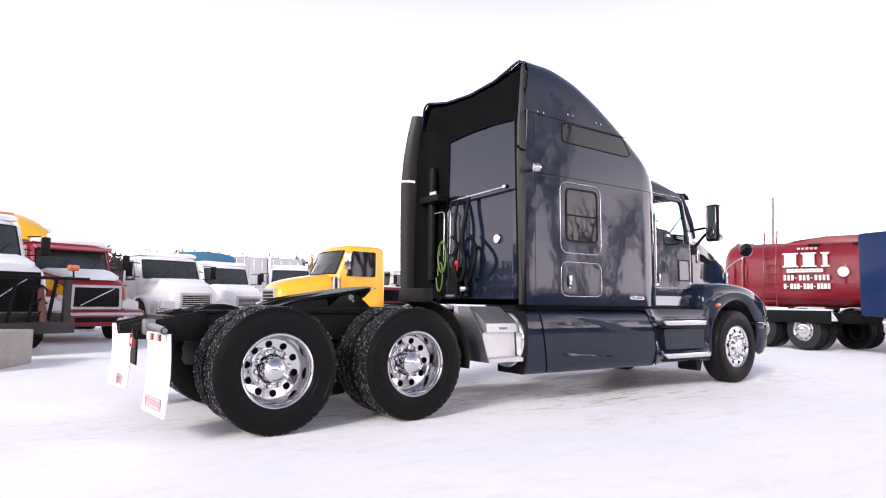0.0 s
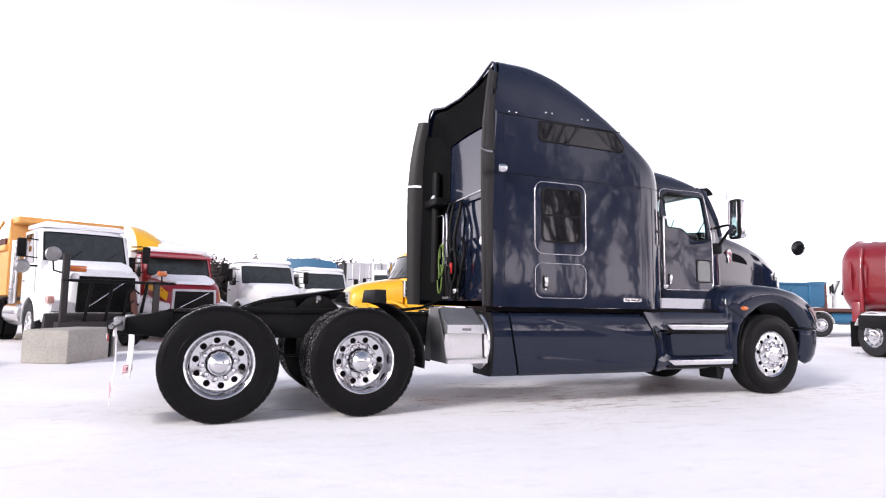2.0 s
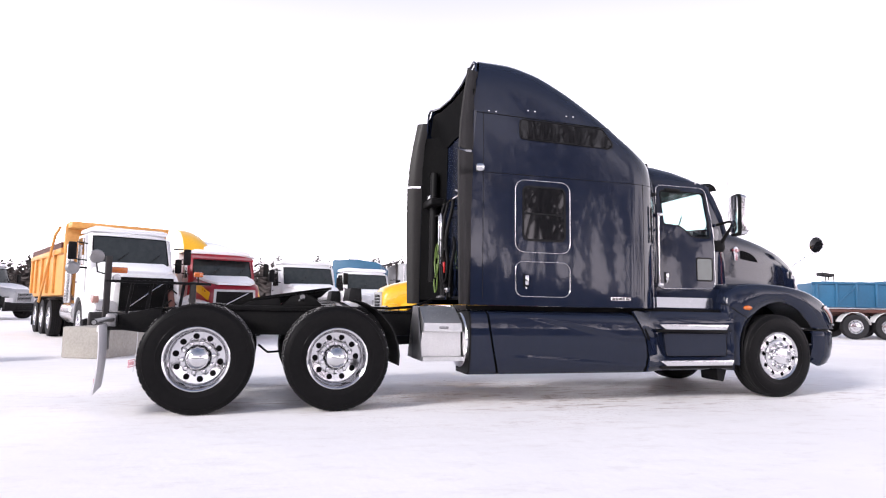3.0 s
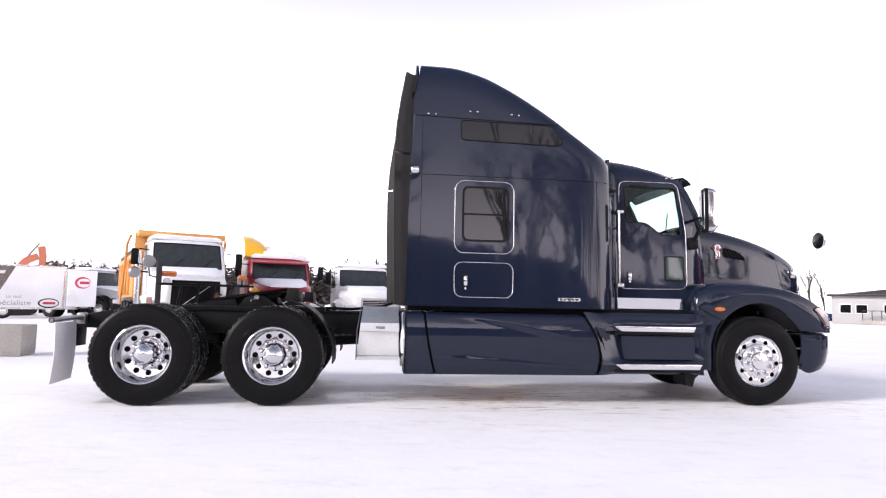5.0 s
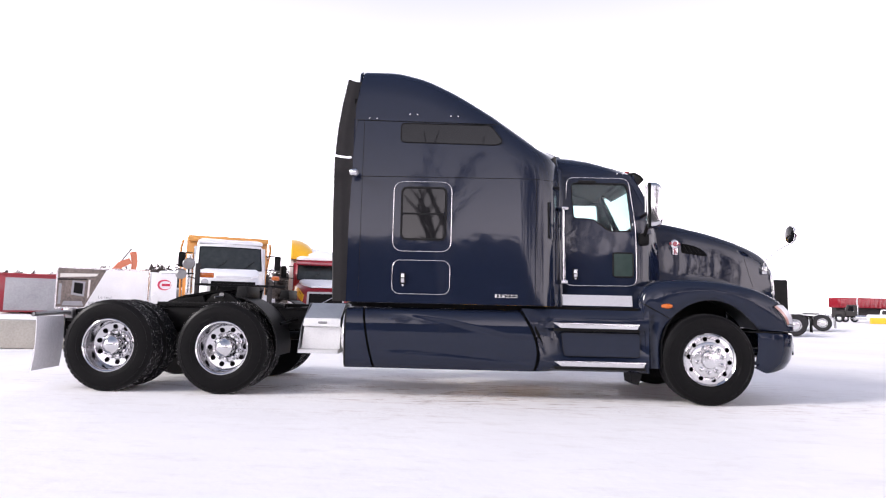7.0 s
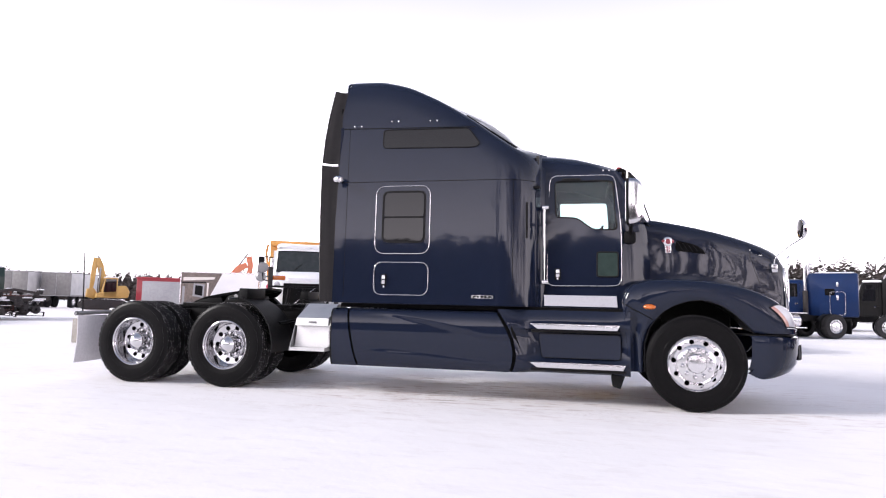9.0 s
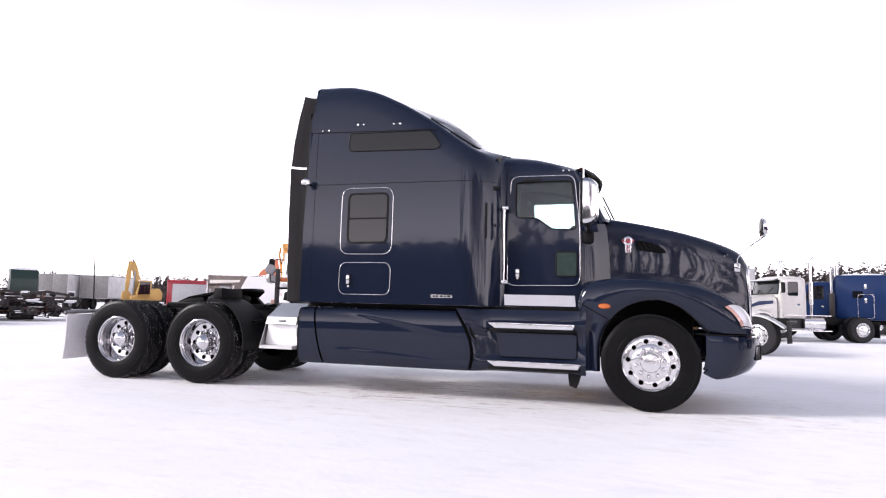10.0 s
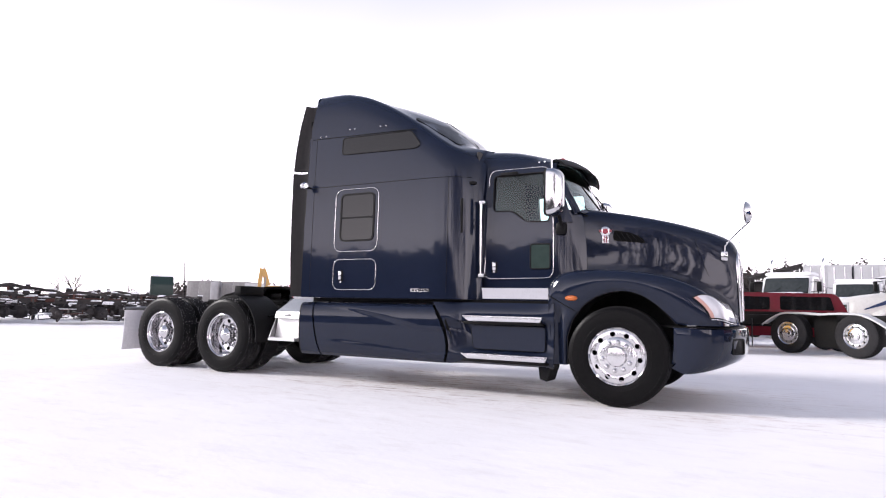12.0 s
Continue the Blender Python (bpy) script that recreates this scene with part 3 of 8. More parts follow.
# rear wall, set in from the rear edge, with rounded upright corners
rows = []
plan = [(-1.125, 2.735), (-1.1, 2.80), (-1.04, 2.88), (-0.94, 2.945), (-0.82, 2.98), (-0.6, 2.995), (0, 3.0)]
plan = plan + [(-y, x) for y, x in reversed(plan[:-1])]
for z in (1.15, 1.6, 2.1, 2.6, 3.0, 3.2, 3.33):
    rows.append([(x, y, z - 0.12 * max(0.0, abs(y) - 0.3) ** 2 * (z > 3.25)) for y, x in plan])
part("back_wall", sheet(bmesh.new(), rows, 0.02, (4, 0, 2)), NAVY, TRUCK, "glossy navy rear wall of the sleeper")
# added black sheets: the corners' shade and dark reflections put into colour
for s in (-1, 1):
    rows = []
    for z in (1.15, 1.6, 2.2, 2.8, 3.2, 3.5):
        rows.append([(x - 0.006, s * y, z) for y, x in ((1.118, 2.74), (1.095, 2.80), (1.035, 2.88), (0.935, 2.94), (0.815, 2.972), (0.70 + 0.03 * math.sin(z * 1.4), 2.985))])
    part("corner_liner", sheet(bmesh.new(), rows, 0.004, (4, 0, 2)), HOLLOW, TRUCK, "black sheet standing in for the shade of the rear corner")
# hollow underside of the roof fairing, coloured near-black to read as a void
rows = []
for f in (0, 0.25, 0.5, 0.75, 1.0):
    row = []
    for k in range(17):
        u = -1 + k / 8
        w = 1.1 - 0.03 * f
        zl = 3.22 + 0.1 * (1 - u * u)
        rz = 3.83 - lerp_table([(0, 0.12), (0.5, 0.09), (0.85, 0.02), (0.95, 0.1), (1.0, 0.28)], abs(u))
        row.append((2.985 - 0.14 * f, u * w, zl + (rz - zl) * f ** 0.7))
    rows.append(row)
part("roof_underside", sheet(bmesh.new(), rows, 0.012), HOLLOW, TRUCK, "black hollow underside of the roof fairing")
# rolled lip along the rear edge of the roof
lip = []
for k in range(33):
    u = -1 + k / 16
    rz = 3.872 - lerp_table([(0, 0.13), (0.45, 0.105), (0.7, 0.045), (0.85, 0.0), (0.9, 0.01), (0.94, 0.05), (0.972, 0.12), (1.0, 0.34)], abs(u))
    lip.append((2.82 - 0.03 * abs(u), u * 1.105, rz))
part("roof_lip", TB(lip, 0.017, 8), NAVY, TRUCK)

# side extenders: an upper and a lower black panel on each flank
for s in (-1, 1):
    def ext(name, zs):
        rws = []
        for z, xr, xf, y in zs:
            rws.append([(xr, s * (y + 0.085), z), (xr + 0.02, s * (y + 0.07), z), (xr * 0.7 + xf * 0.3, s * (y + 0.03), z), (xr * 0.45 + xf * 0.55, s * (y + 0.008), z), (xf, s * y, z)])
        part(name, sheet(bmesh.new(), rws, 0.022 * s), TRIMBLACK, TRUCK, "matt black rubber-edged side extender")
    ext("lower_extender", [(1.09, 2.587, 2.735, 1.155), (1.6, 2.57, 2.735, 1.165), (2.2, 2.555, 2.735, 1.16), (2.765, 2.55, 2.74, 1.15)])
    ext("upper_extender", [(2.795, 2.555, 2.74, 1.15), (3.1, 2.575, 2.745, 1.137), (3.4, 2.615, 2.76, 1.12), (3.715, 2.668, 2.82, 1.085)])

# panel seams
def seam(pts, r=0.0035, name="panel_seam"):
    part(name, TB([(x, -flank(x, z) - 0.0005, z) for x, z in pts], r, 6), BLACK, TRUCK)


seam([(2.745 + 0.1 * k, 3.238 - 0.002 * k) for k in range(18)], 0.005)
seam([(2.74 + 0.12 * k, 2.556) for k in range(21)])
seam([(2.86, 1.15 + 0.3 * k) for k in range(8)], 0.0025)
seam([(4.9, 1.16 + 0.2 * k) for k in range(8)], 0.0025)


def on_flank(off):
    return lambda u, v, d: (u, -flank(u, v) - off + d, v)


def patch(outline, off, thick, n_in=5):
    """A plate that lies on the sleeper's flank."""
    bm = bmesh.new()
    c = (sum(p[0] for p in outline) / len(outline), sum(p[1] for p in outline) / len(outline))
    rows = []
    for k in range(n_in + 1):
        f = 1 - k / n_in * 0.999
        rows.append([(c[0] + (u - c[0]) * f, -flank(u, c[1] + (v - c[1]) * f) - off, c[1] + (v - c[1]) * f) for u, v in outline])
    edge = [(u, -flank(u, v) - off + thick, v) for u, v in outline]
    loft(bm, [edge] + rows, caps=False)
    return bm


def moulding(outline, r, mat, name, label="", off=0.004):
    pts = [(u, -flank(u, v) - off, v) for u, v in outline]
    pts = pts + pts[:2]
    part(name, TB(pts, r, 8), mat, TRUCK, label)


# sleeper window and luggage hatch
moulding(rrect(3.24, 3.915, 1.682, 2.5, 0.11), 0.0055, CHROME, "window_moulding", "bright chrome outline of the sleeper window")
part("window_panel", patch(rrect(3.255, 3.90, 1.70, 2.485, 0.10), 0.003, 0.02), NAVY, TRUCK)
part("window_rim", framed(rrect(3.325, 3.86, 1.81, 2.44, 0.06), rrect(3.347, 3.838, 1.832, 2.418, 0.045), on_flank(0.012), 0.018), PLASTIC, TRUCK, "black rubber window rim")
part("upper_pane", patch(rrect(3.349, 3.836, 2.13, 2.416, 0.03), 0.0055, 0.012), DARKGLASS, TRUCK, "dark tinted pane")
part("lower_pane", patch(rrect(3.349, 3.836, 1.834, 2.11, 0.03), 0.0065, 0.012), DARKGLASS, TRUCK, "dark tinted sliding pane")
part("window_bar", patch(rrect(3.349, 3.836, 2.11, 2.13, 0.004), 0.011, 0.014), PLASTIC, TRUCK)
moulding(rrect(3.245, 3.91, 1.19, 1.578, 0.09), 0.0045, CHROME, "hatch_moulding", "chrome outline of the luggage hatch")
part("hatch_door", patch(rrect(3.26, 3.897, 1.205, 1.565, 0.08), 0.003, 0.02), NAVY, TRUCK)
hatch = part("hatch_recess", patch(rrect(3.335, 3.405, 1.295, 1.435, 0.012), 0.005, 0.02), BLACK, TRUCK)
part("hatch_handle", B(3.35, 3.392, -1.205, -1.185, 1.315, 1.425, bev=0.008), CHROME, hatch, "chrome hatch handle")
part("hatch_lock", lathe(bmesh.new(), [(0.0, -1.186), (0.012, -1.184), (0.012, -1.17)], (3.372, 0, 1.285), 12), CHROME, hatch)

# dark upper window panel
up = rpoly([(3.3, 2.975), (4.44, 2.955), (4.5, 3.0), (4.36, 3.19), (3.3, 3.205)], 0.05)
part("upper_side_window", patch(up, 0.004, 0.015), DARKGLASS, TRUCK, "smoked upper side window")
moulding(up, 0.007, PLASTIC, "upper_window_seal")

def roof_z(x, y):
    h = sorted((yy, zz) for yy, zz in sleeper_half(x)[9:])
    return lerp_table(h, -abs(y))


for s in (-1, 1):
    pane = rpoly([(4.28, 0.93), (4.9, 0.86), (4.93, 0.3), (4.42, 0.22)], 0.06, 5)
    bm = bmesh.new()
    cx, cy = 4.62, 0.58
    rows = [[(cx + (x - cx) * f, s * (cy + (y - cy) * f), roof_z(cx + (x - cx) * f, cy + (y - cy) * f) + (0.003 if k else -0.02)) for x, y in pane] for k, f in enumerate((1.0, 1.0, 0.75, 0.5, 0.25, 0.01))]
    loft(bm, rows, caps=False)
    rw = part("roof_window", bm, DARKGLASS, TRUCK, "smoked window in the sloping roof")
    edge = [(x, s * y, roof_z(x, y) + 0.001) for x, y in pane]
    part("roof_window_seal", TB(edge + edge[:2], 0.007, 6), PLASTIC, rw)

# roof marker studs and the flank work lamp
for x in (2.92, 3.01, 3.40, 3.485, 3.885, 3.97):
    z = 3.262 if x < 3.2 else 3.314 if x < 3.8 else 3.30
    part("roof_stud", lathe(bmesh.new(), [(0.0, -flank(x, z) - 0.012), (0.01, -flank(x, z) - 0.008), (0.013, -flank(x, z) + 0.01)], (x, 0, z), 10), CHROME, TRUCK)
lamp = part("work_lamp", lathe(bmesh.new(), [(0.0, -0.03), (0.03, -0.028), (0.048, -0.01), (0.055, 0.03), (0.052, 0.05), (0.03, 0.058), (0.0, 0.06)], (0, 0, 0), 20, "x"), CHROME, TRUCK, "chrome load lamp on the sleeper's rear corner", m=pose(2.8, -1.275, 2.575, 0, 0, 155))
part("lamp_lens", lathe(bmesh.new(), [(0.0, 0.064), (0.03, 0.062), (0.046, 0.052)], (0, 0, 0), 18, "x"), LAMPGLASS, lamp)
part("lamp_stalk", TB([(2.8, -1.27, 2.575), (2.79, -1.22, 2.562), (2.79, -1.15, 2.56)], 0.014), BLACK, TRUCK)

# model badge low on the flank: a bright plate with dark bars
badge = part("badge_plate", patch(rrect(4.43, 4.69, 1.168, 1.204, 0.006), 0.006, 0.008), ALLOY, TRUCK, "small bright model badge")
for k, w in enumerate((0.03, 0.02, 0.035, 0.025, 0.035)):
    x0 = 4.452 + 0.045 * k
    part("badge_bar", B(x0, x0 + w, -flank(4.55, 1.18) - 0.011, -flank(4.55, 1.18) - 0.004, 1.176, 1.196), BLACK, badge)

# row of small rivets along the upper window's rear edge and the roof seam
for k in range(9):
    x = 2.86 + 0.19 * k
    part("roof_rivet", lathe(bmesh.new(), [(0.0, -flank(x, 3.2) - 0.004), (0.005, -flank(x, 3.2) - 0.002), (0.006, -flank(x, 3.2) + 0.004)], (x, 0, 3.215 - 0.002 * k), 8), BLACK, TRUCK)
# vent slot and small lamp on the sleeper's front corner
part("corner_vent", B(5.03, 5.065, -1.085, -1.03, 1.87, 2.3, bev=0.014), PLASTIC, TRUCK, "tall black air slot")
part("corner_lamp", B(5.10, 5.19, -1.01, -0.95, 2.47, 2.505, bev=0.01), PLASTIC, TRUCK)

# ---- gear on the rear wall ----
part("hose_rail", TB([(2.93, 0.62, 2.44), (2.9, 0.5, 2.445), (2.9, -0.55, 2.475), (2.93, -0.62, 2.475)], 0.016), CHROME, TRUCK, "polished hose rail across the rear wall")
part("rail_cap", B(2.87, 2.93, -0.64, -0.58, 2.45, 2.5, bev=0.008), CHROME, TRUCK)
part("hose_arm", B(2.74, 2.93, 0.6, 1.06, 2.45, 2.55, bev=0.02), BLACK, TRUCK)
part("arm_plate", B(2.72, 2.75, 0.62, 0.78, 2.53, 2.58, bev=0.008), ALLOY, TRUCK)
for y0, y1, x in ((0.97, 0.6, 2.86), (0.48, 0.43, 2.84)):
    part("grab_rail", TB([(x + 0.08, y0, 1.62), (x, y0, 1.64), (x, y0, 2.28), (x, y0 - 0.03, 2.31), (x, y1 + 0.03, 2.31), (x, y1, 2.28), (x, y1, 1.62), (x + 0.08, y1, 1.6)], 0.012), CHROME, TRUCK)
part("tank_upright", lathe(bmesh.new(), [(0.0, 1.4), (0.06, 1.4), (0.06, 2.9), (0.05, 2.95), (0.0, 2.96)], (2.86, 0.9, 0), 16, "z"), BLACK, TRUCK)


def hang(y, z0, z1, sway, mat, r, name, label=""):
    pts = []
    for k in range(13):
        f = k / 12
        pts.append((2.9 - 0.05 * math.sin(f * 3.1) + 0.02 * math.sin(9 * f + y * 7), y + sway * math.sin(f * math.pi * 1.3), z0 + (z1 - z0) * f))
    part(name, TB(pts, r), mat, TRUCK, label)


hang(0.47, 2.45, 1.22, 0.05, BLACK, 0.019, "air_hose", "black coiled supply hose")
hang(0.36, 2.45, 1.2, -0.03, BLACK, 0.02, "air_hose")
hang(0.14, 2.46, 1.18, 0.02, BLACK, 0.024, "air_hose")
hang(0.1, 1.95, 1.16, -0.22, BLACK, 0.022, "air_hose")
part("red_tag", B(2.84, 2.86, 0.27, 0.33, 1.5, 1.64, bev=0.006), REDHOSE, TRUCK, "red tag on the hoses")


def coil(y, z, ry, rz, turns, mat, name, r, label=""):
    pts = []
    for k in range(turns * 14 + 1):
        t = 2 * math.pi * k / 14
        pts.append((2.86 - 0.015 * k / 14, y + ry * math.cos(t) + 0.02 * math.sin(t * 0.37), z + rz * math.sin(t) - 0.02 * k / 14))
    part(name, TB(pts, r, 6), mat, TRUCK, label)


coil(0.62, 1.72, 0.09, 0.2, 2, GREENHOSE, "green_hose", 0.011, "yellow-green electric cable looped on the rear wall")
coil(0.67, 1.45, 0.07, 0.19, 1, GREENHOSE, "green_hose", 0.011)
coil(0.4, 1.85, 0.1, 0.12, 2, BLACK, "coiled_cable", 0.015)
coil(0.22, 1.62, 0.11, 0.22, 2, BLACK, "coiled_cable", 0.018)
part("hose_bracket", B(2.86, 2.95, 0.3, 0.52, 1.2, 1.56, bev=0.015), BLACK, TRUCK)
part("hose_coupling", B(2.83, 2.87, 0.08, 0.2, 1.24, 1.3, bev=0.008), ALLOY, TRUCK)
part("hose_coupling", B(2.81, 2.87, 0.3, 0.5, 1.17, 1.2, bev=0.006), STEEL, TRUCK)
part("round_badge", lathe(bmesh.new(), [(0.0, 2.965), (0.05, 2.965), (0.058, 2.972), (0.058, 3.0)], (0, -0.36, 1.88), 24, "x"), ALLOY, TRUCK, "round bright maker's badge")

# ---- cab ----
def cab_y(z):
    return lerp_table([(1.0, 0.878), (1.9, 0.87), (2.2, 0.86), (2.7, 0.79), (2.95, 0.72)], z)


CABTOP = [(5.05, 2.95), (5.3, 2.945), (5.6, 2.90), (5.85, 2.835), (6.02, 2.775), (6.12, 2.72)]
rows = []
for x in (5.1, 5.2, 5.4, 5.6, 5.75, 5.9, 6.0, 6.07, 6.12):
    zt = lerp_table(CABTOP, x)
    zb = 2.668 if x < 6.0 else 2.66
    half = [(-cab_y(zb), zb), (-cab_y(zb) + 0.012, zb + (zt - zb) * 0.45), (-0.70, zb + (zt - zb) * 0.82), (-0.58, zt + 0.005), (-0.3, zt + 0.035), (0, zt + 0.05)]
    bow = 0.08 if x > 5.9 else 0.0
    rows.append([(x + bow * (1 - (y / 0.8) ** 2) * (x - 5.9) / 0.22 * (1 if x > 5.9 else 0), y, z) for y, z in half + [(-y, z) for y, z in reversed(half[:-1])]])
part("cab_roof", sheet(bmesh.new(), rows, 0.03), NAVY, TRUCK)
part("roof_lining", sheet(bmesh.new(), [[(x, y, lerp_table(CABTOP, x) - 0.1 - 0.05 * (y / 0.7) ** 2) for y in (-0.72, -0.4, 0, 0.4, 0.72)] for x in (5.15, 5.6, 6.0)], 0.015), INTERIOR, TRUCK)


def door_frame(s):
    """One cab side: pillar, door with its window, sill and cowl."""
    def at(u, v, d):
        return (u, s * (cab_y(v) - d), v)
    outer = rpoly([(5.275, 1.335), (6.125, 1.345), (6.12, 2.0), (6.05, 2.655), (5.3, 2.655)], 0.1)
    glass = rpoly([(5.375, 2.145), (5.62, 2.135), (5.72, 2.06), (5.80, 2.0), (6.075, 1.995), (6.03, 2.585), (5.36, 2.585)], 0.05)
    door = part("cab_door", framed(outer, glass, lambda u, v, d: at(u, v, d - 0.006), 0.05, 96), NAVY, TRUCK, "navy cab door with chrome outline" if s < 0 else "")
    part("door_glass", plate(glass, lambda u, v, d: at(u, v, d + 0.012), 0.005), GLASS, door).visible_shadow = False
    tube_pts = [at(u, v, -0.008) for u, v in outer]
    part("door_moulding", TB(tube_pts + tube_pts[:2], 0.0058), CHROME, door, "chrome door outline")
    seal = [at(u, v, -0.004) for u, v in glass]
    part("window_seal", TB(seal + seal[:2], 0.009), PLASTIC, door)
    peep = rpoly([(5.85, 1.45), (6.085, 1.45), (6.085, 1.735), (5.85, 1.735)], 0.03)
    bm = bmesh.new()
    loft(bm, [[at(u, v, 0.0) for u, v in peep], [at(u, v, -0.011) for u, v in peep], [at(5.97 + (u - 5.97) * 0.02, 1.59 + (v - 1.59) * 0.02, -0.011) for u, v in peep]], caps=False)
    part("peep_window", bm, PEEP, door, "small greenish lower door window")
    rim = [at(u, v, -0.009) for u, v in peep]
    part("peep_seal", TB(rim + rim[:2], 0.009), PLASTIC, door)
    rec = part("handle_recess", B(5.365, 5.44, *sorted((s * 0.866, s * 0.882)), 1.405, 1.54, bev=0.007), BLACK, door)
    part("door_handle", B(5.38, 5.425, *sorted((s * 0.88, s * 0.9)), 1.435, 1.53, bev=0.008), CHROME, rec, "chrome door handle")
    part("door_lock", lathe(bmesh.new(), [(0.0, s * 0.893), (0.012, s * 0.891), (0.012, s * 0.88)], (5.403, 0, 1.42), 12), CHROME, rec)
    # rear pillar, sill, lintel and cowl
    part("rear_pillar", sheet(bmesh.new(), [[at(5.12, z, 0.0), at(5.2, z, 0.0), at(5.30, z, 0.0)] for z in (1.085, 1.5, 1.9, 2.2, 2.45, 2.69)], -0.03 * s), NAVY, TRUCK)
    part("door_lintel", sheet(bmesh.new(), [[at(x, z, 0.0) for x in (5.28, 5.6, 5.9, 6.06, 6.13)] for z in (2.615, 2.66, 2.69)], -0.03 * s), NAVY, TRUCK)
    part("door_sill", sheet(bmesh.new(), [[at(x, z, 0.0) for x in (5.12, 5.5, 5.9, 6.2)] for z in (1.085, 1.25, 1.345)], -0.03 * s), NAVY, TRUCK)
    part("sill_plate", sheet(bmesh.new(), [[at(x0 + (1.23 - z) * 0.1, z, -0.005 - (z - 1.1) * 0.09) for x0 in (5.215, 5.5, 5.9, 6.065)] for z in (1.1, 1.16, 1.227)], -0.008 * s), CHROME, TRUCK, "bright polished sill plate")
    cow = []
    for z, xb in ((1.14, 6.46), (1.4, 6.46), (1.7, 6.45), (2.0, 6.42), (2.13, 6.38)):
        cow.append([at(6.10, z, 0.0), (6.2, s * (cab_y(z) - 0.02), z), (6.32, s * (cab_y(z) - 0.085), z), (xb, s * (cab_y(z) - 0.19), z)])
    part("cowl_side", sheet(bmesh.new(), cow, -0.03 * s), NAVY, TRUCK)
    part("front_pillar", TB([(6.37, s * 0.77, 2.09), (6.27, s * 0.8, 2.3), (6.16, s * 0.79, 2.52), (6.06, s * 0.765, 2.69)], 0.042, 10), NAVY, TRUCK)
    part("door_front_post", sheet(bmesh.new(), [[at(6.03, 2.66, 0.0), at(6.09, 2.66, 0.01)], [at(6.07, 2.3, 0.0), at(6.23, 2.3, 0.03)], [at(6.1, 1.98, 0.0), at(6.33, 1.98, 0.06)]], -0.03 * s), NAVY, TRUCK)
    # tall grab handle behind the door
    g = part("grab_handle", TB([(5.245, s * 0.945, 1.375), (5.245, s * 0.945, 2.25)], 0.017), CHROME, TRUCK, "tall chrome grab handle")
    for z in (1.375, 2.25):
        part("handle_foot", B(5.22, 5.30, *sorted((s * 0.86, s * 0.965)), z - 0.022, z + 0.022, bev=0.01), CHROME, g)
    part("drip_visor", B(5.44, 5.66, *sorted((s * 0.79, s * 0.835)), 2.575, 2.62, bev=0.015), PLASTIC, door)


PEEP = surface("green_tinted_glass", (0.04, 0.06, 0.055), (0.03, 0.045, 0.04), rough=0.03, scale=2, rough_var=0.01)
door_frame(-1)
door_frame(1)

# windscreen, bowed forward, with visor and wipers
rows = []
for k in range(9):
    u = -1 + k / 4
    bow = 1 - u * u
    rows.append([(6.08 + 0.08 * bow, u * 0.76, 2.70 + 0.05 * bow), (6.23 + 0.09 * bow, u * 0.785, 2.40 + 0.04 * bow), (6.375 + 0.1 * bow, u * 0.775, 2.11 + 0.03 * bow)])
part("windscreen", sheet(bmesh.new(), rows, 0.006), GLASS, TRUCK, "clear bowed windscreen").visible_shadow = False
rows = []
for k in range(13):
    u = -1 + k / 6
    bow = 1 - u * u
    rows.append([(6.06 + 0.08 * bow, u * 0.80, 2.72 + 0.08 * bow), (6.13 + 0.09 * bow, u * 0.81, 2.73 + 0.075 * bow), (6.2 + 0.10 * bow, u * 0.81, 2.695 + 0.06 * bow), (6.245 + 0.11 * bow, u * 0.8, 2.65 + 0.05 * bow)])
visor = part("sun_visor", sheet(bmesh.new(), rows, 0.02), PLASTIC, TRUCK, "dark drop visor over the windscreen")
for y in (-0.5, 0.0, 0.5):
    part("clearance_lamp", B(6.02 + 0.09 * (1 - y * y), 6.08 + 0.09 * (1 - y * y), y - 0.035, y + 0.035, 2.74 + 0.04 * (1 - y * y), 2.775 + 0.04 * (1 - y * y), bev=0.012), REDLENS, visor, "small roof clearance lamp")
for x in (5.92, 5.99):
    part("roof_stud", lathe(bmesh.new(), [(0.0, -cab_y(2.71) - 0.012), (0.012, -cab_y(2.71) - 0.008), (0.014, -cab_y(2.71) + 0.03)], (x, 0, 2.715), 10), CHROME, TRUCK)
rows = []
for k in range(9):
    u = -1 + k / 4
    bow = 1 - u * u
    rows.append([(6.36 + 0.1 * bow, u * 0.79, 2.10 + 0.03 * bow), (6.40 + 0.1 * bow, u * 0.75, 2.12 + 0.06 * bow), (6.44 + 0.1 * bow, u * 0.68, 2.10 + 0.09 * bow)])
part("cowl_top", sheet(bmesh.new(), rows, 0.02), NAVY, TRUCK)
for y in (-0.35, 0.3):
    part("wiper", TB([(6.5, y + 0.1, 2.19), (6.42, y - 0.1, 2.33), (6.37, y - 0.22, 2.42)], 0.009), BLACK, TRUCK)

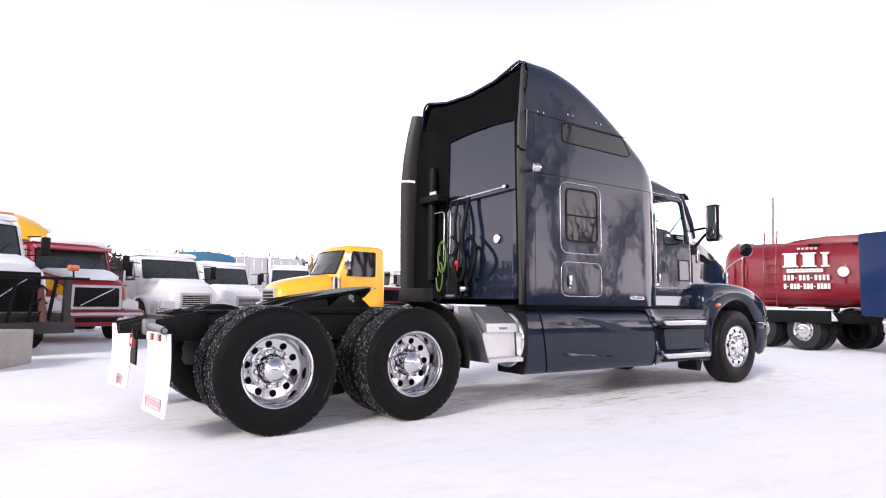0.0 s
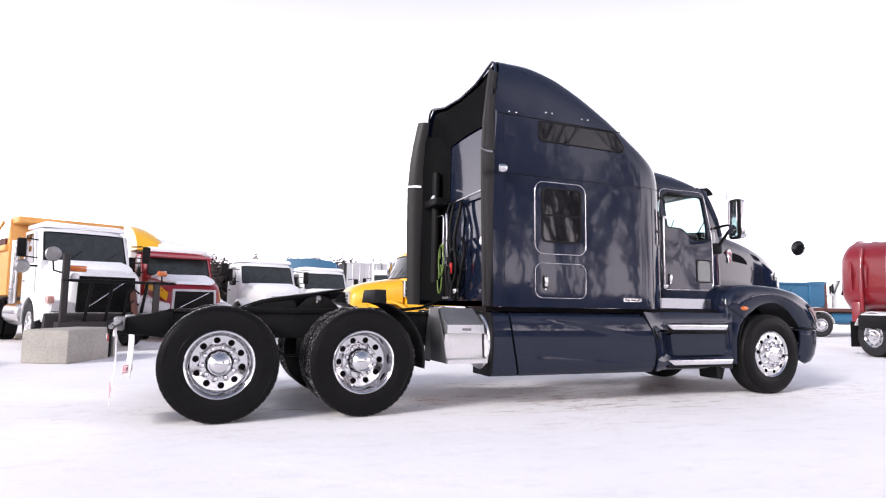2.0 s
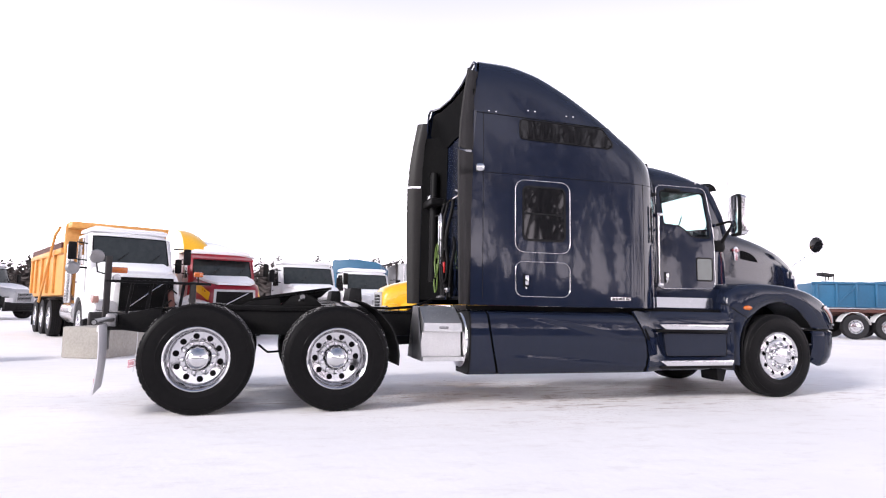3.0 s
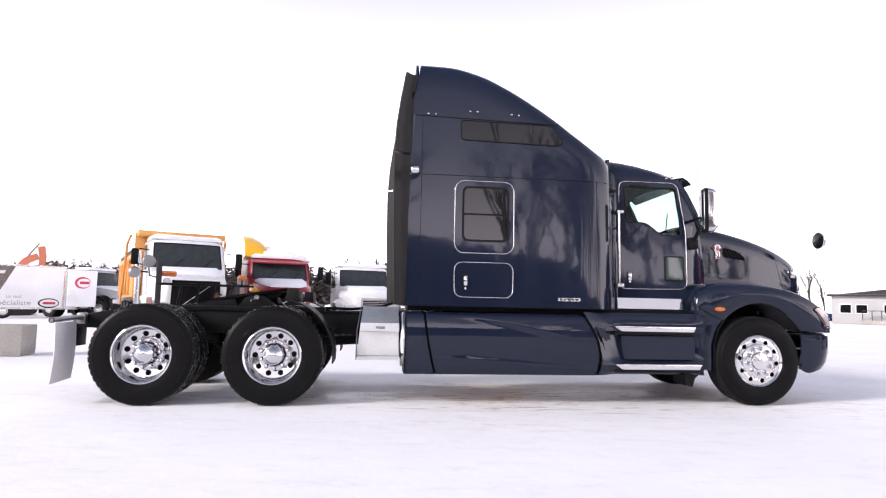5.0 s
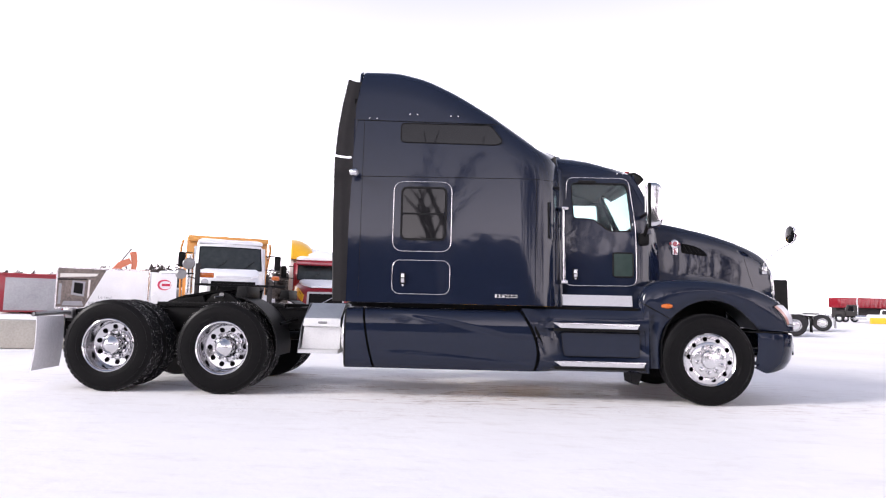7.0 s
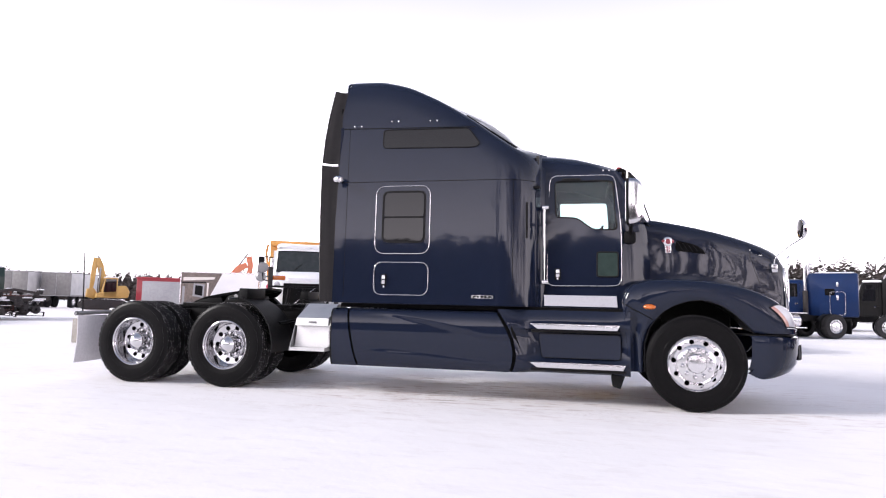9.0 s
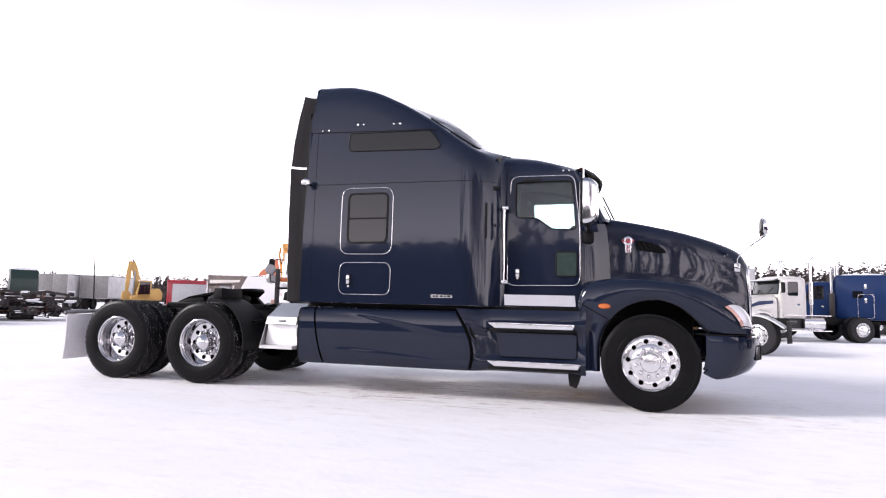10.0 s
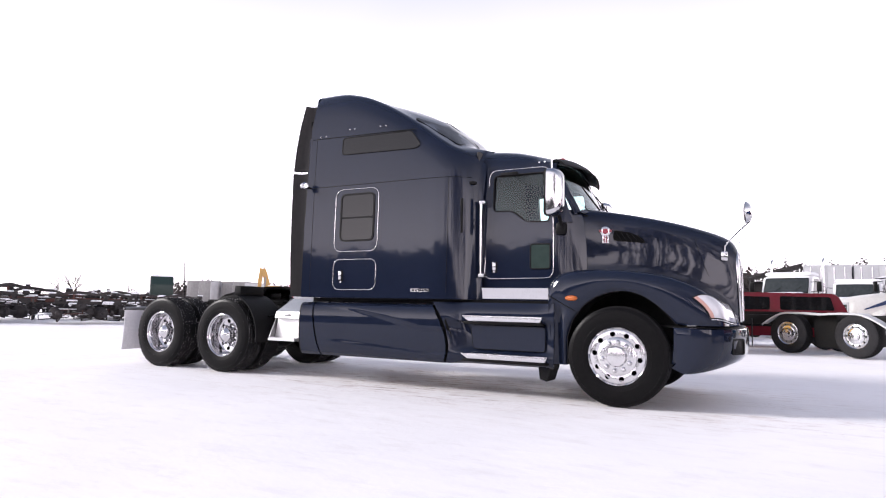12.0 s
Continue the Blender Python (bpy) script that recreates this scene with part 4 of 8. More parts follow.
# cab interior
part("cab_floor", B(5.2, 6.4, -0.8, 0.8, 1.2, 1.3), INTERIOR, TRUCK)
part("sleeper_curtain", B(5.14, 5.17, -0.85, 0.85, 1.2, 2.9), INTERIOR, TRUCK)
part("dashboard", P([(6.0, 1.3), (5.98, 1.85), (6.06, 2.0), (6.22, 2.05), (6.33, 2.06), (6.33, 1.3)], -0.62, 0.62, 0.03), INTERIOR, TRUCK)
part("firewall", B(6.34, 6.46, -0.655, 0.655, 1.2, 2.08, bev=0.01), BLACK, TRUCK)
for y in (-0.45, 0.45):
    part("seat_base", B(5.36, 5.88, y - 0.25, y + 0.25, 1.5, 1.68, bev=0.05), SEATCLOTH, TRUCK)
    part("seat_back", P([(5.3, 1.62), (5.44, 1.64), (5.36, 2.0), (5.32, 2.1), (5.22, 2.1), (5.2, 2.0)], y - 0.23, y + 0.23, 0.03), SEATCLOTH, TRUCK)
sw = [(5.86 + 0.10 * math.sin(t), 0.45 + 0.22 * math.cos(t), 2.0 + 0.2 * math.sin(t)) for t in (2 * math.pi * k / 24 for k in range(26))]
part("steering_wheel", TB(sw, 0.016), BLACK, TRUCK)
part("steering_column", TB([(5.87, 0.45, 2.0), (6.1, 0.45, 1.8)], 0.035), BLACK, TRUCK)

# ---- hood and fenders ----
def hood_half(x):
    zt = smooth_table([(6.36, 2.205), (6.6, 2.17), (7.0, 2.095), (7.4, 2.0), (7.7, 1.905), (7.86, 1.835), (7.94, 1.775), (7.985, 1.7)], x)
    w = smooth_table([(6.36, 0.685), (6.7, 0.64), (7.1, 0.57), (7.5, 0.475), (7.8, 0.385), (7.96, 0.335), (8.0, 0.32)], x)
    zb = smooth_table([(6.36, 1.37), (7.1, 1.36), (7.5, 1.25), (7.8, 1.08), (8.0, 0.88)], x)
    h = zt - zb
    return [(-w - 0.03, zb), (-w - 0.006, zb + 0.13 * h), (-w - 0.001, zb + 0.2 * h), (-w, zb + 0.4 * h), (-w + 0.002, zb + 0.6 * h), (-w + 0.006, zb + 0.74 * h), (-w + 0.018, zb + 0.83 * h),
            (-w + 0.045, zb + 0.9 * h), (-w + 0.085, zb + 0.94 * h), (-w * 0.66, zt - 0.026), (-w * 0.3, zt - 0.008), (0, zt)]


rows = []
for x in [6.37 + 0.07 * k for k in range(22)] + [7.88, 7.91, 7.94, 7.965, 7.985]:
    h = hood_half(x)
    rows.append([(x, y, z) for y, z in h + [(-y, z) for y, z in reversed(h[:-1])]])
part("hood", sheet(bmesh.new(), rows, 0.02), NAVY, TRUCK, "long sloping navy hood")


def hood_y(x, z):
    return -lerp_table(sorted((zz, -yy) for yy, zz in hood_half(x)[:9]), z)


part("hood_seam", TB([(6.362, hood_y(6.37, z) - 0.002, z) for z in (1.47, 1.6, 1.8, 1.95, 2.05, 2.1)], 0.008), BLACK, TRUCK)
# air intake in the hood side, and the winged badge ahead of the door
vent = rpoly([(6.74, 1.775), (6.75, 1.895), (6.93, 1.86), (7.05, 1.80), (7.09, 1.74)], 0.03)
bm = bmesh.new()
loft(bm, [[(u, hood_y(u, v) + 0.01, v) for u, v in vent], [(u, hood_y(u, v) - 0.006, v) for u, v in vent], *[[(6.9 + (u - 6.9) * q, hood_y(6.9 + (u - 6.9) * q, 1.81 + (v - 1.81) * q) - 0.0055, 1.81 + (v - 1.81) * q) for u, v in vent] for q in (0.9, 0.6, 0.3)], [(6.9 + (u - 6.9) * 0.03, hood_y(6.9 + (u - 6.9) * 0.03, 1.81 + (v - 1.81) * 0.03) - 0.005, 1.81 + (v - 1.81) * 0.03) for u, v in vent]], caps=False)
ivent = part("hood_intake", bm, HOLLOW, TRUCK, "black slatted air intake")
for k in range(5):
    x0 = 6.77 + 0.055 * k
    part("intake_slat", TB([(x0, hood_y(x0, 1.87) - 0.004, 1.87 - 0.16 * (x0 - 6.77)), (x0 + 0.06, hood_y(x0 + 0.06, 1.77) - 0.004, 1.77)], 0.006, 6), BLACK, ivent)
hb = part("hood_badge", lathe(bmesh.new(), [(0.0, -0.022), (0.042, -0.02), (0.056, -0.012), (0.056, 0.0)], (0, 0, 0), 20), ALLOY, TRUCK, "red and chrome maker's badge", m=pose(6.655, hood_y(6.655, 1.87), 1.88, 0, 0, 13))
part("badge_enamel", lathe(bmesh.new(), [(0.0, -0.026), (0.03, -0.024), (0.032, -0.018)], (0, 0, 0), 20), BADGERED, hb)
part("badge_wing", B(-0.07, 0.07, -0.02, 0.0, -0.012, 0.02, bev=0.006), BADGERED, hb)
part("badge_tail", B(-0.036, 0.036, -0.018, 0.0, -0.135, -0.045, bev=0.005), ALLOY, hb)
for x in (-0.018, 0.006):
    part("badge_stripe", B(x, x + 0.012, -0.022, -0.016, -0.13, -0.05), BADGERED, hb)
# crease line where hood meets fender, and cut line of the nose
part("nose_seam", TB([(7.58 + 0.1 * f + 0.03 * f * f, hood_y(7.58 + 0.1 * f + 0.03 * f * f, 1.78 - 0.4 * f) - 0.001, 1.78 - 0.4 * f) for f in (0, 0.2, 0.4, 0.6, 0.8, 0.98)], 0.0018), BLACK, TRUCK)

LIP = [(6.345, 0.40), (6.345, 0.70), (6.40, 0.88), (6.51, 1.03), (6.65, 1.13), (6.81, 1.185), (6.97, 1.195), (7.13, 1.15), (7.27, 1.06), (7.39, 0.94), (7.445, 0.87), (7.47, 0.86)]
CROWN = [(6.16, 0.40), (6.14, 0.74), (6.11, 1.02), (6.13, 1.25), (6.27, 1.375), (6.52, 1.42), (6.9, 1.415), (7.22, 1.375), (7.46, 1.31), (7.68, 1.2), (7.82, 1.04), (7.87, 0.86)]
INNER = [(6.2, 0.40), (6.19, 0.74), (6.15, 1.03), (6.16, 1.28), (6.3, 1.4), (6.56, 1.435), (6.95, 1.42), (7.3, 1.375), (7.58, 1.305), (7.82, 1.18), (7.95, 1.02), (8.0, 0.86)]


LAMPX, LAMPZ = 6.4, 1.115


def fender(s):
    rows = []
    n = len(LIP)
    lip, crown, inner = flow(LIP, 40), flow(CROWN, 40), flow(INNER, 40)
    for k in range(40):
        (lx, lz), (cx, cz), (ix, iz) = lip[k], crown[k], inner[k]
        f = k / 39
        yo = 1.125 - 0.05 * max(0, f - 0.7) / 0.3 - 0.03 * max(0.0, 0.35 - f) / 0.35
        low = 1 - max(0.0, min(1.0, (f - 0.2) / 0.05))
        yo -= 0.02 * low
        yi = smooth_table([(0, 0.8), (0.3, 0.66), (0.6, 0.56), (1, 0.36)], f)
        rows.append(flow([(lx, s * (yo - 0.035), lz), (lx * 0.8 + cx * 0.2, s * (yo - 0.004), lz * 0.8 + cz * 0.2), (lx * 0.45 + cx * 0.55, s * (yo + 0.004 - 0.05 * low), lz * 0.45 + cz * 0.55),
                          (lx * 0.1 + cx * 0.9, s * (yo - 0.035 + 0.045 * low), lz * 0.1 + cz * 0.9), (cx * 0.8 + ix * 0.2, s * (yo - 0.10), cz * 0.75 + iz * 0.25),
                          (cx * 0.45 + ix * 0.55, s * (yo * 0.55 + yi * 0.45), cz * 0.4 + iz * 0.6), (ix, s * yi, iz)], 19))
    fen = part("front_fender", sheet(bmesh.new(), rows, 0.025 * s), NAVY, TRUCK, "navy front fender flowing into the step fairing" if s < 0 else "")
    part("fender_seam", TB([tuple(p) for p in rows[9][1:14]], 0.006, 6), BLACK, fen)
    liner = []
    for k in range(n):
        lx, lz = LIP[k]
        liner.append([(lx, s * 1.08, lz + 0.005), (lx + (6.9 - lx) * -0.03, s * 0.6, lz + 0.03)])
    part("wheel_arch_liner", sheet(bmesh.new(), liner, 0.01), BLACK, fen)
    part("turn_lamp", lathe(bmesh.new(), [(0.0, -0.022), (0.028, -0.018), (0.038, -0.006), (0.04, 0.006)], (0, 0, 0), 16), AMBER, fen, "amber turn lamp", m=pose(LAMPX, s * 1.125, LAMPZ, 0, 0, 0) @ Matrix.Diagonal((1.7, -s, 0.75, 1)))
    # headlamp following the fender's nose, a little proud of it
    def on_fender(k, j, out):
        k0, j0 = min(int(k), 38), min(int(j), 17)
        a, b = k - k0, j - j0
        p = (rows[k0][j0] * (1 - a) + rows[k0 + 1][j0] * a) * (1 - b) + (rows[k0][j0 + 1] * (1 - a) + rows[k0 + 1][j0 + 1] * a) * b
        nrm = (rows[k0 + 1][j0] - rows[k0][j0]).cross(rows[k0][j0 + 1] - rows[k0][j0]).normalized()
        return p + nrm * out * (1 if nrm.dot(p - Vector((7.4, s * 0.6, 0.9))) > 0 else -1)

    lamp = []
    for c in range(9):
        u = c / 8
        lamp.append([])
        for r in range(6):
            v = r / 5
            kb, kt = 37.0 + 1.3 * u, 32.0 + 2.6 * u ** 1.3
            jb, jt = 7.9 + 8.6 * u, 7.6 + 8.9 * u
            lamp[-1].append(tuple(on_fender(kb + (kt - kb) * v, jb + (jt - jb) * v, 0.009 + 0.012 * math.sin(math.pi * v) * math.sin(math.pi * min(1, u + 0.1)))))
    hl = part("headlamp", sheet(bmesh.new(), lamp, 0.03 * s), LAMPGLASS, fen, "clear wrap-round headlamp")
    rim = [r[-1] for r in lamp] + [lamp[-1][k] for k in (4, 3, 2, 1)] + [r[0] for r in reversed(lamp)] + [lamp[0][k] for k in (1, 2, 3, 4, 5)]
    part("lamp_gasket", TB(rim, 0.006, 6), BLACK, hl, "black headlamp gasket")
    part("lamp_amber", sheet(bmesh.new(), [[tuple(Vector(a).lerp(Vector(b), q) + Vector((0.002, s * 0.004, 0.001))) for a, b in zip(lamp[0], lamp[2])] for q in (0.06, 0.25, 0.45)], 0.01 * s), LAMPPINK, hl, "pale amber corner of the headlamp")
    part("lamp_trim", TB([tuple(Vector(r[0]) + Vector((0.004, s * 0.006, -0.012))) for r in lamp], 0.006, 6), CHROME, hl, "thin bright strip below the headlamp")


fender(-1)
fender(1)

# bumper
plan = [(7.43, 1.10), (7.55, 1.125), (7.68, 1.115), (7.79, 1.06), (7.89, 0.95), (7.97, 0.8), (8.03, 0.6), (8.06, 0.35), (8.07, 0)]
plan = [(x, -y) for x, y in plan] + [(x, y) for x, y in reversed(plan[:-1])]
rows = []
plan = [tuple(p) for p in flow(plan, 49)]
for z, o, chin in ((0.832, -0.03, 0), (0.822, 0.0, 0), (0.76, 0.005, 0), (0.62, 0.0, 0.03), (0.50, -0.02, 0.085), (0.41, -0.06, 0.14), (0.38, -0.11, 0.15)):
    rows.append([(x + o * (1 if x > 7.5 else 0.3), y * (1 + o * 0.4), z + (0.1 * max(0, (7.62 - x) / 0.2) if z < 0.55 else 0) + 0.62 * chin * max(0, min(1, (x - 7.62) / 0.42)) ** 1.6) for x, y in plan])
bumper = part("front_bumper", sheet(bmesh.new(), rows, 0.03), NAVY, TRUCK, "navy wrap-round front bumper")
part("bumper_top", sheet(bmesh.new(), [[(x - 0.03, y * 0.97, 0.845) for x, y in plan], [(x - 0.16, y * 0.85, 0.85) for x, y in plan]], 0.012), BLACK, bumper)
for s in (-1, 1):
    at_lamp = pose(7.975, s * 0.735, 0.655, 0, 0, s * 24)
    part("fog_lamp_recess", B(-0.03, 0.022, -0.115, 0.115, -0.075, 0.075, bev=0.02), BLACK, bumper, m=at_lamp)
    part("fog_lamp_frame", framed(rrect(-0.12, 0.12, -0.08, 0.08, 0.025), rrect(-0.1, 0.1, -0.062, 0.062, 0.02), lambda u, v, d: (0.028 - d, u, v), 0.03, 32), PLASTIC, bumper, m=at_lamp)

# grille with chrome surround
gr = []
for z, w in ((0.90, 0.295), (1.1, 0.32), (1.35, 0.325), (1.52, 0.31), (1.62, 0.26), (1.665, 0.17), (1.68, 0)):
    gr.append((z, w))
loop = [(8.0 - 0.08 * max(0, z - 1.3), -w, z) for z, w in gr] + [(8.0 - 0.08 * max(0, z - 1.3), w, z) for z, w in reversed(gr[:-1])]
sur = part("grille_surround", TB(flow(loop, 40), 0.021, 10), CHROME, TRUCK, "chrome grille surround")
part("grille_mesh", B(7.85, 7.975, -0.31, 0.31, 0.88, 1.62, bev=0.01), BLACK, sur)
for k in range(9):
    part("grille_bar", TB([(7.985, -0.3, 0.95 + 0.08 * k), (7.995, 0, 0.955 + 0.08 * k), (7.985, 0.3, 0.95 + 0.08 * k)], 0.009, 6), CHROME, sur)

# hood mirrors on bent stalks
for s in (-1, 1):
    stalk = part("hood_mirror_stalk", TB([(7.87, s * 0.36, 1.56), (7.87, s * 0.375, 1.7), (7.9, s * 0.385, 1.745), (8.02, s * 0.47, 1.86), (8.12, s * 0.58, 1.935), (8.14, s * 0.62, 1.97), (8.12, s * 0.62, 2.03)][:7 if s < 0 else 5], 0.008 if s < 0 else 0.005), CHROME, TRUCK, "bent chrome hood-mirror stalk")
    part("stalk_foot", B(7.83, 7.90, *sorted((s * 0.34, s * 0.40)), 1.545, 1.65, bev=0.012), CHROME, stalk)
    if s < 0:
        part("hood_mirror", lathe(bmesh.new(), [(0.0, 0.05), (0.05, 0.045), (0.095, 0.02), (0.115, -0.012), (0.112, -0.02), (0.0, -0.022)], (0, 0, 0), 28, "x"), CHROME, stalk, "round chrome hood mirror", m=pose(8.1, -0.6, 2.03))
        # tinted glass instead of chrome: the mirror's dark reflection put into its colour
        part("mirror_glass", lathe(bmesh.new(), [(0.0, -0.042), (0.05, -0.038), (0.085, -0.03), (0.105, -0.022)], (0, 0, 0), 28, "x"), DARKGLASS, stalk, m=pose(8.1, -0.6, 2.03))

# large door mirrors
for s in (-1, 1):
    m = pose(6.2, s * 1.2, 2.26, 0, 0, s * 14)
    case = part("door_mirror", loft(bmesh.new(), [[(x, y, z) for y, z in rrect(-w, w, -h, h, 0.05)] for x, w, h in ((-0.035, 0.098, 0.245), (-0.028, 0.112, 0.26), (0.0, 0.112, 0.258))]), BLACK, TRUCK, "tall chrome-backed door mirror", m=m)
    part("mirror_shell", loft(bmesh.new(), [[(x, y, z) for y, z in rrect(-w, w, -h, h, 0.05)] for x, w, h in ((0.0, 0.113, 0.259), (0.05, 0.11, 0.255), (0.09, 0.098, 0.24), (0.12, 0.075, 0.205), (0.135, 0.04, 0.15))]), CHROME, case, "chrome mirror back")
    part("mirror_glass", loft(bmesh.new(), [[(x, y, z) for y, z in rrect(-w, w, -0.23, 0.235, 0.03)] for x, w in ((-0.042, 0.085), (-0.034, 0.088))]), CHROME, case)
    part("convex_glass", lathe(bmesh.new(), [(0.0, -0.055), (0.06, -0.05), (0.08, -0.04)], (0, 0, -0.15), 20, "x"), CHROME, case)
    part("mirror_arm", TB([(6.2, s * 1.16, 2.2), (6.22, s * 1.0, 2.2), (6.2, s * 0.84, 2.18)], 0.019), BLACK, TRUCK)
    part("mirror_arm", TB([(6.2, s * 1.15, 2.17), (6.22, s * 1.03, 2.08), (6.22, s * 0.88, 1.93)], 0.022), BLACK, TRUCK)
    part("mirror_pivot", B(6.15, 6.28, *sorted((s * 0.83, s * 0.91)), 1.83, 1.98, bev=0.035), BLACK, TRUCK)
part("mirror_whip", TB([(6.17, -1.1, 2.2), (6.17, -1.1, 2.78)], 0.011), CHROME, TRUCK)

# ---- skirts, steps, boxes ----
def skirt(s):
    tz = [(1.02, 1.10), (1.0, 1.142), (0.965, 1.166), (0.91, 1.18), (0.84, 1.188), (0.76, 1.191), (0.67, 1.19), (0.58, 1.185), (0.5, 1.176), (0.43, 1.162), (0.37, 1.142), (0.338, 1.115)]
    tab = sorted(tz)
    fine = [(1.02 - 0.682 * k / 30, lerp_table(tab, 1.02 - 0.682 * k / 30)) for k in range(31)]
    def rows_for(xs, cut0, cut1):
        rws = []
        for z, y in fine:
            row = []
            for k in range(len(xs)):
                f = k / (len(xs) - 1)
                x = xs[0] + cut0(z) + (xs[-1] + cut1(z) - xs[0] - cut0(z)) * f
                # a sweeping crease that falls towards the front
                fold = 0.985 - 0.06 * max(0, (x - 3.0) / 1.9) - 0.20 * max(0.0, min(1.0, (x - 3.4) / 1.2)) ** 1.3
                low = 0.52 - 0.10 * max(0.0, min(1.0, (x - 3.4) / 1.4))
                yy = y - (0.012 * max(0.0, min(1.0, (fold - z) / 0.025)) * max(0.0, min(1.0, (z - low) / 0.025))) * max(0.0, min(1.0, (x - 2.95) / 0.5))
                row.append((x, s * yy, z))
            rws.append(row)
        return rws
    tail = lambda z: 0.0
    cut = lambda z: 0.06 * (1.02 - z) / 0.68 + 0.07 * ((1.02 - z) / 0.68) ** 2
    nose = lambda z: 0.2 * math.sin((1.02 - z) / 0.68 * 2.2) + 0.0
    part("tank_fairing_tail", sheet(bmesh.new(), rows_for([2.735 + 0.02 * k for k in range(10)], tail, lambda z: cut(z)), -0.02 * s), NAVY, TRUCK)
    part("tank_fairing", sheet(bmesh.new(), rows_for([2.941 + 0.0443 * k for k in range(41)], cut, nose), -0.02 * s), NAVY, TRUCK, "navy side skirt with a sweeping crease")
    # black sheets set behind the gaps in place of the shade inside them
    for x0, edge in ((2.88, cut), (4.68, nose)):
        part("fairing_gap", sheet(bmesh.new(), [[(x, s * (abs(y) - 0.03), z) for x, y, z in r] for r in rows_for([x0 + 0.024 * k for k in range(6)], edge, edge)], -0.006 * s), HOLLOW, TRUCK, "black sheet behind the gap between the skirt panels")
    # step fairing between skirt and front fender, recessed behind the treads
    rws = []
    for z, y in ((1.05, 1.06), (0.99, 1.09), (0.93, 1.1), (0.905, 1.1), (0.84, 1.1), (0.82, 1.05), (0.72, 1.035), (0.55, 1.05), (0.5, 1.08), (0.47, 1.12), (0.41, 1.12), (0.37, 1.08), (0.345, 1.0)):
        row = []
        for k in range(14):
            f = k / 13
            x0 = 4.755 + nose(max(0.34, z))
            x = x0 + (6.2 - x0) * f
            yy = y
            edge = max(0.0, 1 - (x - x0) / 0.22)
            edge2 = max(0.0, 1 - (6.2 - x) / 0.14)
            yy = y + (1.165 - y) * edge ** 0.7 + (1.1 - y) * edge2 ** 0.8
            row.append((x, s * yy, z))
        rws.append(row)
    part("step_fairing", sheet(bmesh.new(), rws, -0.02 * s), NAVY, TRUCK)
    inset = rpoly([(5.24, 0.52), (6.1, 0.52), (6.1, 0.79), (5.2, 0.79)], 0.04)
    part("step_panel", plate(inset, lambda u, v, d: (u, s * (1.088 - d), v), 0.05), NAVY, TRUCK, "navy panel between the steps")
    groove = [(u, s * 1.088, v) for u, v in inset]
    part("panel_groove", TB(groove + groove[:2], 0.003, 6), BLACK, TRUCK)
    for x0, x1, z0, z1, yo in ((5.1, 6.09, 0.838, 0.9, 1.15), (5.1, 6.15, 0.41, 0.472, 1.165)):
        bm = bmesh.new()
        prof = [(x0, z1), (x1, z1), (x1 - 0.03, z0), (x0 + 0.09, z0)]
        prism(bm, prof, s * (yo - 0.17), s * yo, 0.008)
        tread = part("step_tread", bm, ALLOY, TRUCK, "bright polished step tread")
        for k in range(9):
            xx = x0 + 0.12 + (x1 - x0 - 0.2) * k / 8
            part("tread_rib", B(xx, xx + 0.05, *sorted((s * (yo - 0.15), s * (yo - 0.02))), z1, z1 + 0.0015), ALLOY, tread)
        part("step_lip", B(x0 + 0.02, x1, *sorted((s * (yo - 0.18), s * (yo - 0.02))), z0 - 0.035, z0 - 0.004, bev=0.008), BLACK, TRUCK)
    part("fairing_tail_cap", sheet(bmesh.new(), [[(2.735, s * y, z) for z, y in tz], [(2.74, s * 0.7, z) for z, y in tz]], 0.02), BLACK, TRUCK)
    # fuel tank end behind the fairing
    tank = part("fuel_tank", lathe(bmesh.new(), [(0.0, 2.672), (0.26, 2.672), (0.295, 2.685), (0.305, 2.7), (0.305, 2.73), (0.25, 2.76), (0.25, 4.6), (0.0, 4.62)], (0, s * 0.86, 0.7), 36, "x"), ALLOY, TRUCK, "polished aluminium fuel tank end")
    return tank


skirt(-1)
skirt(1)
part("sleeper_underframe", B(2.75, 6.3, -0.95, 0.95, 1.03, 1.082), BLACK, TRUCK)
part("fender_flap", P([(6.0, 0.38), (6.16, 0.38), (6.1, 0.2), (6.02, 0.22)], -1.02, -0.72), PLASTIC, TRUCK)
part("ground_bracket", P([(5.75, 0.35), (6.15, 0.35), (6.12, 0.25), (5.8, 0.25)], 0.75, 1.0), PLASTIC, TRUCK)

